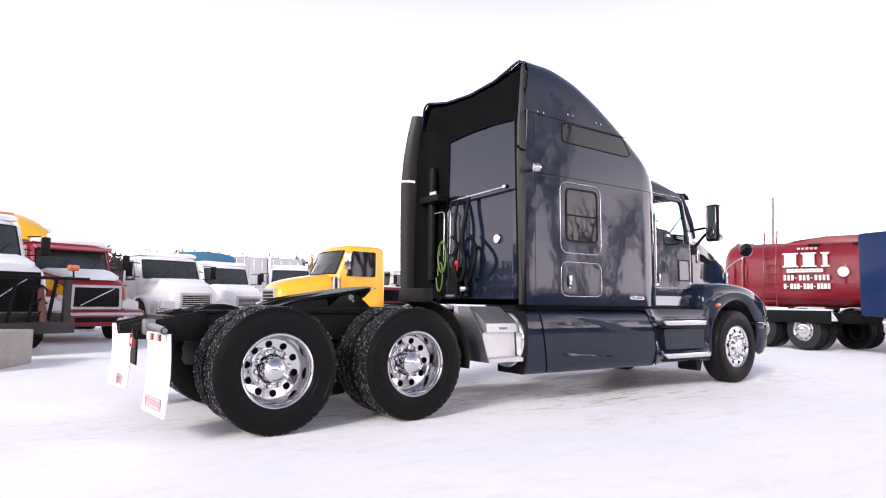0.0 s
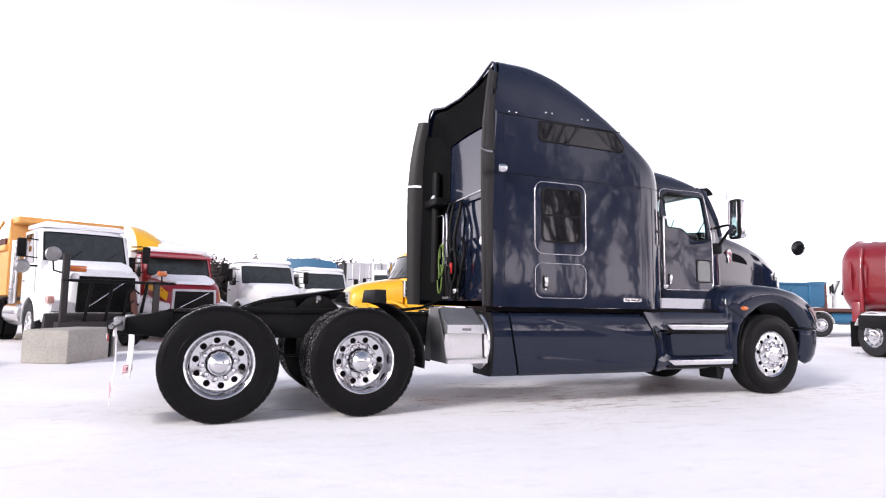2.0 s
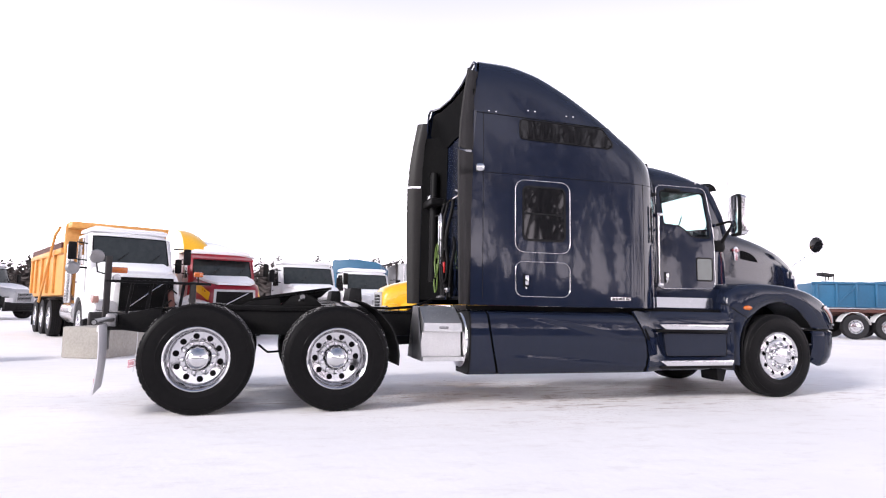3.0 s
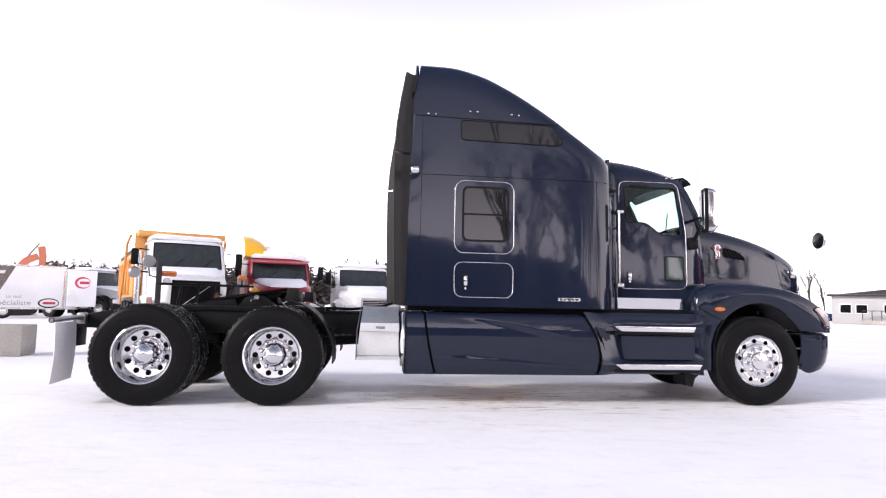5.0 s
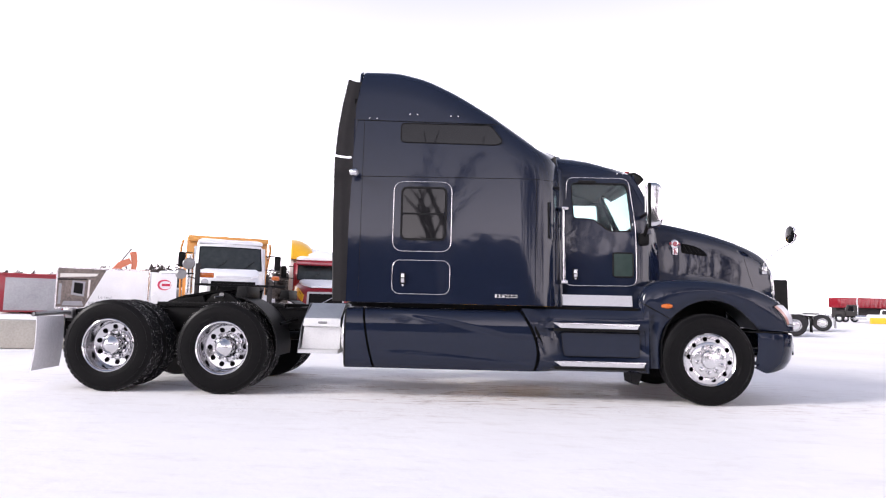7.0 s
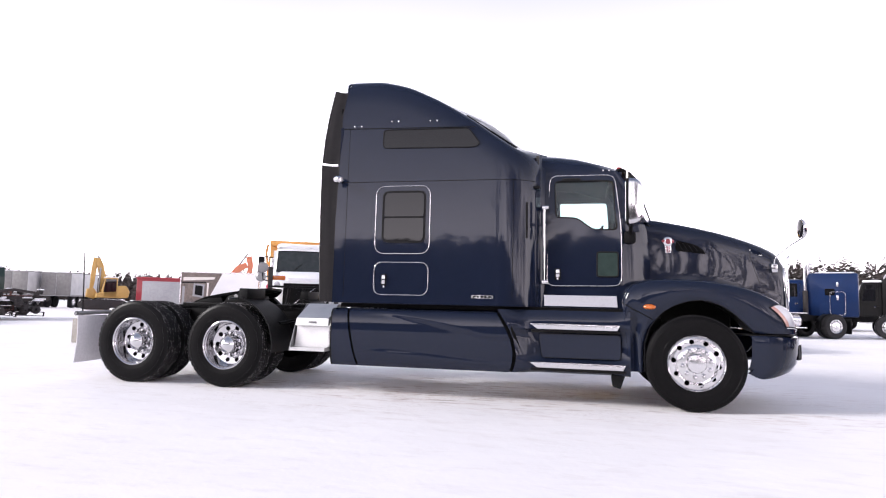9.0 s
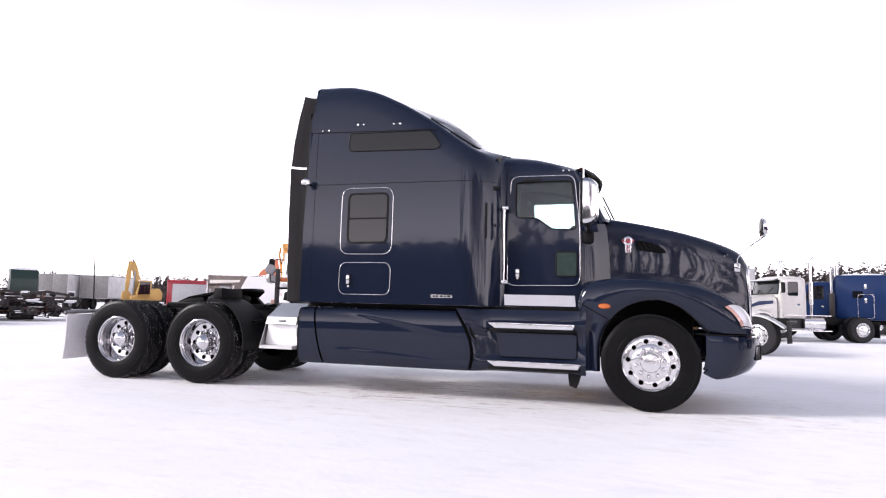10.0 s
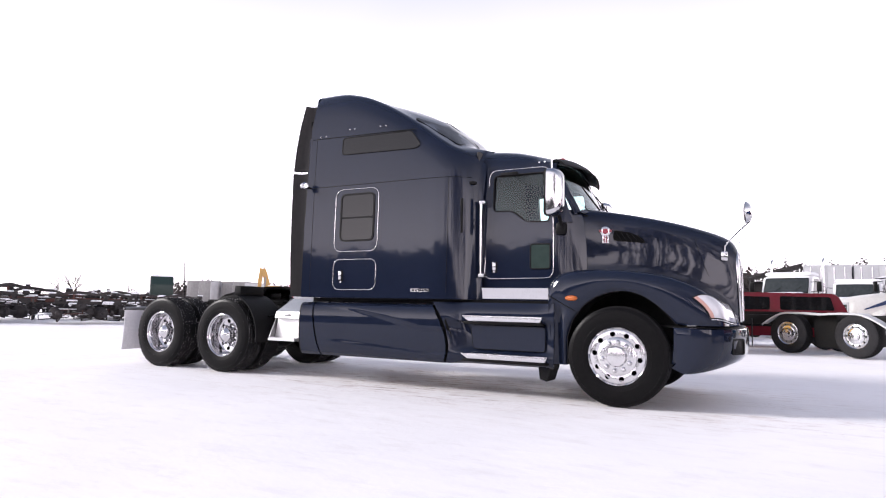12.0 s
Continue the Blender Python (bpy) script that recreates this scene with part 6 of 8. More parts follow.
def conventional(name, label, m, paint, cab_paint=None, nose=0.9, cowl=-0.65, cab_len=1.4, cab_h=2.62, hood_h=1.75, rear_axles=(-4.6, -5.95),
                 sleeper=None, stacks=0, snow=True, grille=None, stripe=None, fender_paint=None, bright=True, visor=False, group="parked trucks", white_guards=False, mirrors=True, tail=0.9, slant=0.28, hood_w=0.93, grille_w=0.45, screen_top=0.94, lamps=False, frame_mat=None, bumper_mat=None, tanks=True, tank_run=(2.6, 1.2), window_trim=0.0, grille_drop=0.32):
    """A bonneted lorry, front axle at the origin, facing +x."""
    T = thing(name, label, "truck", m, group)
    cp = cab_paint or paint
    w = 0.98
    # hood
    rows = []
    ln = nose - cowl
    for f, dz, wf in ((0.0, 0.12, 1.0), (0.2, 0.095, 0.985), (0.42, 0.045, 0.95), (0.64, -0.015, 0.9), (0.82, -0.085, 0.84), (0.93, -0.16, 0.79), (0.98, -0.24, 0.75), (1.0, -0.33, 0.72)):
        x, zt, hw = cowl + ln * f, hood_h + dz, hood_w * wf
        rows.append([(x, -hw, 0.78), (x, -hw, zt - 0.42), (x, -hw * 0.985, zt - 0.24), (x, -hw * 0.93, zt - 0.12), (x, -hw * 0.82, zt - 0.05), (x, -hw * 0.55, zt - 0.005), (x, 0, zt + 0.015),
                     (x, hw * 0.55, zt - 0.005), (x, hw * 0.82, zt - 0.05), (x, hw * 0.93, zt - 0.12), (x, hw * 0.985, zt - 0.24), (x, hw, zt - 0.42), (x, hw, 0.78)])
    part("hood", loft(bmesh.new(), rows), paint, T)
    # fenders
    for s in (-1, 1):
        rws = []
        for k in range(10):
            a = radians(178 - 170 * k / 9)
            rx, rz = 0.66, 0.66
            x, z = rx * math.cos(a), 0.52 + rz * math.sin(a)
            x2, z2 = (rx - 0.07) * math.cos(a), 0.52 + (rz - 0.07) * math.sin(a)
            rws.append([(x2, s * 1.14, z2), (x, s * 1.13, z), (x * 1.04, s * 1.0, z + 0.07), (x * 1.08, s * 0.55, z + 0.1)])
        fen = part("front_fender", sheet(bmesh.new(), rws, 0.03), fender_paint or paint, T)
        part("fender_nose", P([(0.55, 0.55), (nose - 0.02, 0.6), (nose - 0.04, 1.05), (0.6, 1.12)], s * 0.55, s * 1.08, 0.13), fender_paint or paint, fen)
        part("lamp_housing", B(nose - 0.08, nose + 0.004, *sorted((s * 0.61, s * 1.02)), 0.81, 1.03, bev=0.04), BLACK, fen)
        part("headlamp", loft(bmesh.new(), [[(x, s * 0.82 + y * 0.2, 0.92 + z * 0.11) for y, z in ((-1, -0.8), (1, -1), (1, 0.7), (0.6, 1), (-1, 1))] for x in (nose - 0.06, nose + 0.015)]), LAMPGLASS, fen)
        far_wheel(T, 0, s * 0.98, s)
    # grille
    g = part("grille", B(nose - 0.03, nose + 0.03, -grille_w, grille_w, 0.85, hood_h - grille_drop, bev=0.03), BLACK, T)
    gz = hood_h - grille_drop
    part("grille_frame", framed([(-grille_w - 0.04, 0.81), (grille_w + 0.04, 0.81), (grille_w + 0.02, gz + 0.04), (-grille_w - 0.02, gz + 0.04)], [(0.02 - grille_w, 0.87), (grille_w - 0.02, 0.87), (grille_w - 0.04, gz - 0.02), (0.04 - grille_w, gz - 0.02)], lambda u, v, d: (nose + 0.045 - d, u, v), 0.05, 32), frame_mat or (SILVER if bright else paint), g)
    for k in range(6):
        z = 0.9 + (gz - 0.95) * k / 5
        part("grille_slat", B(nose + 0.03, nose + 0.042, 0.03 - grille_w, grille_w - 0.03, z, z + 0.017), BLACK if grille is BLACK else SILVER, g)
    if stripe:
        part("grille_bar", TB([(nose + 0.05, -0.38, 0.9), (nose + 0.05, 0.38, gz - 0.04)], 0.018, 6), CHROME, g)
    bp = part("bumper", P([(nose - 0.1, 0.38), (nose + 0.1, 0.42), (nose + 0.14, 0.75), (nose, 0.8)], -1.16, 1.16, 0.04), bumper_mat or (CHROME if bright else (fender_paint or paint)), T)
    part("bumper_slot", B(nose + 0.11, nose + 0.145, -0.5, 0.5, 0.5, 0.62, bev=0.01), BLACK, bp)
    # cab, rounded in plan, with a bowed front
    wx0, wx1 = cowl, cowl - slant
    zb = hood_h + 0.1
    back = cowl - cab_len

    def front(z):
        f = max(0.0, min(1.0, (z - zb) / (cab_h - zb)))
        return wx0 + (wx1 - wx0) * f

    rings = []
    for z, inn in ((0.85, 0.03), (1.0, 0.0), (zb, 0.0), ((zb + cab_h) / 2, 0.02), (cab_h, 0.05), (cab_h + 0.06, 0.09), (cab_h + 0.11, 0.17), (cab_h + 0.135, 0.32), (cab_h + 0.145, 0.6)):
        xf, hw, xb = front(z) - max(0.0, inn - 0.05), w - inn, back + max(0.0, inn - 0.05)
        rings.append([(x, y, z) for x, y in rpoly([(xb, -hw), (xf - 0.14, -hw), (xf - 0.01, -hw * 0.62), (xf + 0.03, 0), (xf - 0.01, hw * 0.62), (xf - 0.14, hw), (xb, hw)], 0.14, 3)])
    cab = part("cab", loft(bmesh.new(), rings), cp, T)
    rw = []
    zg1 = zb + (cab_h - zb) * screen_top
    for f in (0.0, 0.33, 0.67, 1.0):
        z = zb + 0.05 + (zg1 - zb - 0.05) * f
        xf, hw = front(z), w - 0.02 - 0.03 * f
        rw.append([(xf + lerp_table([(0, 0.045), (0.62, 0.01), (0.9, -0.075), (1.0, -0.12)], abs(u)), u * hw, z) for u in (0.9, 0.8, 0.6, 0.3, 0, -0.3, -0.6, -0.8, -0.9)])
    ws = part("windscreen", sheet(bmesh.new(), rw, 0.008), SCREEN, T, "dark windscreen")
    seal = rw[0] + [r[-1] for r in rw[1:]] + rw[-1][::-1][1:] + [rw[2][0], rw[1][0], rw[0][0]]
    part("screen_seal", TB(seal, 0.016, 6), BLACK, ws)
    n = Vector((0.02, 0, 0))
    for y in (-0.4, 0.35):
        x, z = wx0 + n.x + 0.03, zb + 0.06
        part("wiper", TB([(x, y, z), (x - 0.1, y + 0.3, z + 0.25)], 0.01, 5), BLACK, ws)
    for s in (-1, 1):
        win = rpoly([(wx0 - 0.36 - window_trim, zb - 0.02), (wx1 - 0.24 - window_trim, cab_h - 0.06 - window_trim * 0.5), (cowl - cab_len + 0.35 + window_trim * 0.6, cab_h - 0.06 - window_trim * 0.5), (cowl - cab_len + 0.35 + window_trim * 0.6, zb - 0.02)], 0.05 + window_trim * 0.3)
        d = part("door", P(rpoly([(wx0 - 0.2, 0.98), (wx0 - 0.2, zb), (wx1 - 0.2, cab_h + 0.01), (cowl - cab_len + 0.25, cab_h + 0.01), (cowl - cab_len + 0.25, 0.98)], 0.08), s * (w - 0.06), s * (w + 0.01)), cp, T)
        part("door_window", P(win, s * (w + 0.005), s * (w + 0.02)), DARKGLASS, d)
        part("door_handle", B(cowl - cab_len + 0.34, cowl - cab_len + 0.46, *sorted((s * (w + 0.005), s * (w + 0.035))), 1.45, 1.5), CHROME, d)
        if mirrors:
            mr = part("mirror", B(wx0 - 0.08, wx0 + 0.02, *sorted((s * 1.22, s * 1.4)), zb + 0.08, zb + 0.5, bev=0.035), BLACK, T, "tall black mirror")
            for z in (zb + 0.1, zb + 0.5):
                part("mirror_arm", TB([(wx0 - 0.05, s * 1.22, z), (wx0 - 0.12, s * w, z - 0.02)], 0.016, 6), BLACK, mr)
        part("cab_step", B(cowl - 1.0, cowl - 0.2, *sorted((s * 0.72, s * 1.1)), 0.5, 0.56, bev=0.01), STEEL, T)
        if tanks:
            part("fuel_tank", lathe(bmesh.new(), [(r, cowl - tank_run[0] + e) for r, e in ((0.0, 0), (0.27, 0), (0.3, 0.05))] + [(r, cowl - tank_run[1] - e) for r, e in ((0.3, 0.05), (0.27, 0), (0.0, 0))], (0, s * 0.8, 0.72), 20, "x"), ALLOY, T)
        part("frame_rail", B(rear_axles[-1] - tail, nose - 0.1, *sorted((s * 0.38, s * 0.46)), 0.7, 0.95), BLACK, T)
        for x in rear_axles:
            far_wheel(T, x, s * 1.04, s)
            shared("tyre", tyre_mesh, SIDEWALL, T, "tyre", pose(x, s * 0.72, 0.51))
            if white_guards:
                rws = []
                for k in range(9):
                    a = radians(155 - 130 * k / 8)
                    rws.append([(x + 0.62 * math.cos(a), s * y, 0.5 + 0.62 * math.sin(a)) for y in (1.2, 1.17, 0.62)])
                part("rear_guard", sheet(bmesh.new(), rws, 0.02), ALLOY if white_guards == "alloy" else WHITEPAINT, T, "pale rounded wheel guard")
        part("mud_flap", B(rear_axles[-1] - 0.72, rear_axles[-1] - 0.7, *sorted((s * 0.6, s * 1.18)), 0.2, 0.85), PLASTIC, T)
    if visor:
        part("sun_visor", P([(wx1 + 0.02, cab_h + 0.03), (wx1 + 0.3, cab_h - 0.06), (wx1 + 0.28, cab_h - 0.1), (wx1, cab_h - 0.02)], -0.9, 0.9), visor, T)
    for y in (-0.6, -0.2, 0.2, 0.6) if lamps else ():
        part("roof_lamp", B(wx1 - 0.2, wx1 - 0.1, y - 0.06, y + 0.06, cab_h + 0.12, cab_h + 0.17, bev=0.015), AMBER, T)
    xr = cowl - cab_len
    if sleeper:
        ln, hh, sp = sleeper
        if hh > cab_h + 0.5:
            pr = [(xr + 0.02, 0.9), (xr + 0.02, cab_h - 0.1), (xr + 0.45, cab_h + 0.14), (xr + 0.15, cab_h + 0.45), (xr - 0.35, hh - 0.1), (xr - ln * 0.7, hh), (xr - ln, hh), (xr - ln, 0.9)]
        else:
            pr = [(xr + 0.02, 0.9), (xr + 0.02, cab_h + 0.1), (xr - 0.1, hh), (xr - ln, hh), (xr - ln, 0.9)]
        sl = part("sleeper", P(pr, -1.12, 1.12, 0.09), sp, T)
        for s in (-1, 1):
            part("sleeper_window", P(rrect(xr - ln * 0.55, xr - ln * 0.36, 1.85, 2.15, 0.06), s * 1.11, s * 1.128), DARKGLASS, sl)
            part("locker_door", P(rrect(xr - ln * 0.7, xr - ln * 0.25, 1.05, 1.5, 0.05), s * 1.11, s * 1.126), sp, sl)
    for k in range(stacks):
        s = (-1, 1)[k % 2]
        st = part("exhaust_pipe", TB([(xr - 0.12, s * 1.03, 0.95), (xr - 0.12, s * 1.03, 3.2), (xr - 0.15, s * 1.03, 3.3), (xr - 0.25, s * 1.03, 3.4)], 0.045, 12), CHROME, T, "chrome exhaust pipe")
        part("pipe_shield", TB([(xr - 0.12, s * 1.03, 1.5), (xr - 0.12, s * 1.03, 2.4)], 0.075, 14), ALLOY, st)
    part("fifth_wheel", B(rear_axles[0] - 1.1, rear_axles[0] - 0.2, -0.45, 0.45, 1.02, 1.1, bev=0.02), BLACK, T) if rear_axles and sleeper else None
    if snow:
        part("hood_snow", slab(bmesh.new(), [(cowl + 0.02, -0.8, 0.04), (cowl + ln * 0.42, -0.74, -0.03), (cowl + ln * 0.7, -0.66, -0.09), (cowl + ln * 0.9, -0.45, -0.15), (cowl + ln * 0.93, 0, -0.15), (cowl + ln * 0.9, 0.45, -0.15), (cowl + ln * 0.7, 0.66, -0.09), (cowl + ln * 0.42, 0.74, -0.03), (cowl + 0.02, 0.8, 0.04)], hood_h, 0.12, 3), SNOWCAP, T, "snow lying on the hood")
        part("roof_snow", slab(bmesh.new(), [(wx1 - 0.12, -0.9, 0), (wx1 - 0.05, 0, 0), (wx1 - 0.12, 0.9, 0), (xr + 0.05, 0.92, 0), (xr + 0.05, -0.92, 0)], cab_h + 0.1, 0.13, 5), SNOWCAP, T, "snow lying on the cab roof")
    return T


# white dump truck with orange body and a snow-plough harness
m = pose(-2.5, 9.2, 0, 0, 0, -66)
DT = conventional("dump_truck", "snow-dusted white dump truck with orange tipping body and plough harness", m, WHITEPAINT, cab_h=2.62, hood_h=1.8, nose=1.3, cowl=-0.1, cab_len=1.5, rear_axles=(-3.9, -5.2, -6.5), grille_w=0.54, bright=False, grille=BLACK, stripe=True, tail=0.6, screen_top=0.97, frame_mat=BLACK, bumper_mat=DARKSTEEL, grille_drop=0.27)
bm = P([(-1.9, 1.15), (-1.9, 2.9), (-1.95, 3.0), (-2.05, 2.5), (-7.3, 2.3), (-7.5, 1.3), (-7.0, 1.1)], -1.2, 1.2, 0.02)
tip = part("tipping_body", bm, ORANGE, DT, "orange steel tipping body")
part("cab_guard", P([(-2.0, 2.86), (-1.35, 2.86), (-1.3, 3.0), (-2.0, 3.04)], -1.16, 1.16, 0.02), ORANGE, tip)
for s in (-1, 1):
    for x in (-3.1, -4.2, -5.3, -6.4, -7.3):
        part("body_rib", B(x - 0.07, x + 0.07, *sorted((s * 1.19, s * 1.27)), 1.2, 2.25, bev=0.02), ORANGE, tip)
    part("top_rail", B(-7.4, -1.95, *sorted((s * 1.18, s * 1.28)), 2.22, 2.36, bev=0.02), ORANGE, tip)
    part("board_rail", B(-7.3, -2.1, *sorted((s * 1.2, s * 1.25)), 2.36, 2.52), RUSTRED, tip)
    part("tarp_arm", TB([(-4.7, s * 1.33, 0.95), (-2.4, s * 1.36, 2.7), (-2.1, s * 1.3, 2.9)], 0.035, 8), ORANGE, tip)
    part("harness_post", B(1.62, 1.74, *sorted((s * 0.84, s * 0.96)), 0.45, 2.0 if s < 0 else 1.5, bev=0.012), DARKSTEEL, DT, "rusty dark plough-harness post")
    part("harness_arm", B(0.7, 1.7, *sorted((s * 0.55, s * 0.65)), 0.5, 0.64), DARKSTEEL, DT)
part("exhaust_shield", TB([(-1.75, -1.08, 0.95), (-1.75, -1.08, 2.45)], 0.09, 12), ALLOY, DT)
part("plough_mirror", lathe(bmesh.new(), [(0.0, 0.03), (0.13, 0.025), (0.15, 0.0), (0.15, -0.02), (0.0, -0.03)], (1.6, -1.12, 1.98), 20, "x"), STEEL, DT)
part("mirror_stem", TB([(1.6, -1.12, 1.85), (1.62, -1.1, 1.65), (1.66, -0.92, 1.6)], 0.018, 6), BLACK, DT)
dm = part("door_dish_mirror", lathe(bmesh.new(), [(0.0, 0.05), (0.1, 0.04), (0.15, 0.0), (0.15, -0.015), (0.0, -0.02)], (-0.02, -1.3, 1.78), 20, "x"), STEEL, DT, "round dish mirror below the door mirror")
part("dish_arm", TB([(-0.02, -1.28, 1.78), (-0.12, -1.1, 1.8), (-0.2, -0.98, 1.8)], 0.022, 6), BLACK, dm)
for s in (-1, 1):
    part("fender_lamp", P(rrect(1.12, 1.34, 0.98, 1.14, 0.05), s * 0.98, s * 1.1, 0.01), LAMPPINK if s < 0 else LAMPGLASS, DT, "pale wrap-round headlamp")
for z in (0.7, 0.95, 1.2):
    part("tank_hose", TB([(1.66, 0.3, z), (1.7, 0.42, z + 0.12), (1.66, 0.55, z + 0.02)], 0.02, 6), BLACK, DT)
part("far_plough_lamp", B(1.5, 1.62, 0.95, 1.15, 1.62, 1.74, bev=0.03), AMBER, DT, "amber plough lamp")
part("far_lamp_stem", TB([(1.66, 1.02, 1.46), (1.58, 1.04, 1.64)], 0.018, 6), BLACK, DT)
part("harness_bar", B(1.62, 1.74, -0.96, 1.3, 1.43, 1.49, bev=0.01), BLACK, DT)
part("harness_low_bar", B(1.45, 1.75, -1.0, 1.05, 0.4, 0.62, bev=0.015), DARKSTEEL, DT)
for y in (-0.5, -0.1, 0.25, 0.6):
    part("harness_link", TB([(1.6, y, 0.55), (1.62, y + 0.12, 1.45)], 0.035, 8), BLACK, DT)
part("harness_ram", TB([(1.68, 0.5, 0.6), (1.62, 0.42, 1.3)], 0.07, 10), RUSTRED, DT)
part("plough_lamp", B(1.5, 1.64, -0.86, -0.5, 1.64, 1.77, bev=0.03), AMBER, DT, "amber plough lamp")
part("plough_headlamp", lathe(bmesh.new(), [(0.0, 1.7), (0.07, 1.69), (0.09, 1.64), (0.05, 1.56), (0.0, 1.54)], (0, -0.72, 1.52), 18, "x"), LAMPGLASS, DT)

# red, yellow and white highway tractor with tall yellow roof fairing
m = pose(-0.55, 12.5, 0, 0, 0, -74)
RV = conventional("highway_tractor", "red, yellow and white snow-covered tractor with tall yellow fairing", m, REDPAINT, cab_paint=REDPAINT, cab_h=2.42, hood_h=1.68, nose=1.3, cowl=-0.2, rear_axles=(-4.9, -6.2), sleeper=(1.6, 2.75, WHITEPAINT), grille=BLACK, stripe=True, fender_paint=WHITEPAINT, screen_top=0.86, grille_w=0.55, bumper_mat=REDPAINT, visor=REDPAINT)
part("bumper_stripe", B(1.405, 1.45, -1.1, 1.1, 0.66, 0.73, bev=0.01), SILVER, RV, "pale stripe along the bumper")
rows = []
for y, k in ((-1.09, 0.97), (-1.05, 1.0), (-0.9, 0.99), (-0.7, 0.93), (-0.5, 0.8), (-0.36, 0.62), (-0.28, 0.4)):
    rows.append([(x, y, 2.56 + (z - 2.56) * k) for x, z in ((-0.72, 2.56), (-0.85, 2.8), (-1.1, 3.04), (-1.5, 3.24), (-2.0, 3.36), (-2.6, 3.4))])
part("roof_fairing", sheet(bmesh.new(), rows, 0.03), YELLOW, RV, "curved yellow wind deflector")
part("fairing_side", P([(-0.74, 2.56), (-0.86, 2.78), (-1.1, 3.01), (-1.5, 3.21), (-2.0, 3.33), (-2.6, 3.37), (-2.6, 2.56)], -1.09, -1.07), YELLOW, RV)
part("fairing_back", B(-2.6, -2.55, -1.05, -0.6, 2.56, 3.25), YELLOW, RV)
rows = []
for y, k in ((-0.5, 0.74), (-0.3, 0.7), (0.0, 0.66), (0.4, 0.55), (0.75, 0.36), (1.0, 0.12), (1.08, 0.0)):
    rows.append([(x - 0.1, y, 2.5 + (z - 2.5) * k) for x, z in ((-0.5, 2.56), (-0.75, 2.84), (-1.1, 3.04), (-1.5, 3.2), (-2.0, 3.28), (-2.6, 3.3))])
part("deflector_snow", sheet(bmesh.new(), rows, 0.05), SNOWCAP, RV, "deep snow on the deflector")
for s in (-1, 1):
    part("hood_flash", sheet(bmesh.new(), [[(-0.2, s * 0.95, 1.42), (-0.2, s * 0.94, 1.62)], [(0.4, s * 0.915, 1.36), (0.4, s * 0.88, 1.58)], [(0.8, s * 0.85, 1.26), (0.8, s * 0.81, 1.49)], [(1.15, s * 0.775, 1.14), (1.15, s * 0.73, 1.36)], [(1.27, s * 0.72, 1.08), (1.27, s * 0.68, 1.3)]], 0.012), YELLOW, RV, "yellow flash along the hood")
part("hood_scoop", B(1.0, 1.16, -0.5, 0.5, 1.5, 1.58, bev=0.03), BLACK, RV)

# row of white trucks
m = pose(2.2, 13.95, 0, 0, 0, -76)
conventional("cab_truck", "white snow-dusted truck with chrome slatted grille", m, WHITEPAINT, cab_h=2.3, hood_h=1.55, nose=1.2, cowl=-0.3, grille=STEEL, rear_axles=(-5.0,))
m = pose(4.9, 17.2, 0, 0, 0, -78)
conventional("cab_truck", "white truck with cream fenders and black mirrors", m, WHITEPAINT, cab_h=2.3, hood_h=1.5, nose=0.95, cowl=-0.6, grille=STEEL, rear_axles=(-5.0,), fender_paint=CREAMPAINT)
m = pose(8.6, 21.5, 0, 0, 0, -110)
conventional("cab_truck", "white truck with tall chrome exhaust stacks and mirrors", m, WHITEPAINT, cab_h=2.55, hood_h=1.75, nose=1.0, cowl=-0.7, grille=CHROME, rear_axles=(-5.0, -6.3), stacks=2)
m = pose(11.8, 26.5, 0, 0, 0, -100)
conventional("cab_truck", "white truck parked far back in the row", m, WHITEPAINT, cab_h=2.5, hood_h=1.7, nose=1.0, cowl=-0.7, rear_axles=(-5.0,))
# yellow bonneted truck standing across the row
m = pose(4.8, 10.35, 0, 0, 0, 181)
YK = conventional("yellow_truck", "bright yellow bonneted truck with chrome mirrors and grille", m, YELLOW, cab_h=2.54, hood_h=1.7, nose=0.98, cowl=-0.45, cab_len=1.62, slant=0.3, snow=False, grille=CHROME, rear_axles=(-2.35,), tail=0.2, tanks=False, hood_w=0.85, mirrors=False)
for s in (-1, 1):
    cm = part("chrome_mirror", B(-0.78, -0.66, *sorted((s * 1.14, s * 1.34)), 1.95, 2.42, bev=0.035), CHROME, YK, "tall chrome mirror")
    for z in (2.02, 2.36):
        part("mirror_arm", TB([(-0.72, s * 1.16, z), (-0.8, s * 0.95, z)], 0.014, 6), CHROME, cm)
    part("air_cleaner", TB([(-0.5, s * 0.98, 1.3), (-0.5, s * 0.98, 1.75)], 0.11, 14), CHROME, YK)

# blue tipping body seen over the row
T = thing("tipper_body", "blue steel tipper body standing over the row of trucks", "dump body", pose(5.2, 22.2, 0, 0, 0, -15))
part("hull", P([(-1.3, 0.9), (0.9, 0.9), (0.95, 2.9), (0.7, 3.0), (-0.2, 3.12), (-1.3, 3.06)], -1.2, 3.5, 0.05), BLUEBOX, T)
for y in (-0.9, 0.3, 1.5, 2.7):
    part("rib", P([(-1.35, 0.9), (0.95, 0.9), (1.0, 2.85), (-1.35, 2.95)], y, y + 0.12), BLUEBOX, T)
for x in (-1.0, 1.0):
    part("leg", B(x - 0.1, x + 0.1, -0.8, 3.0, 0, 0.95), DARKSTEEL, T)

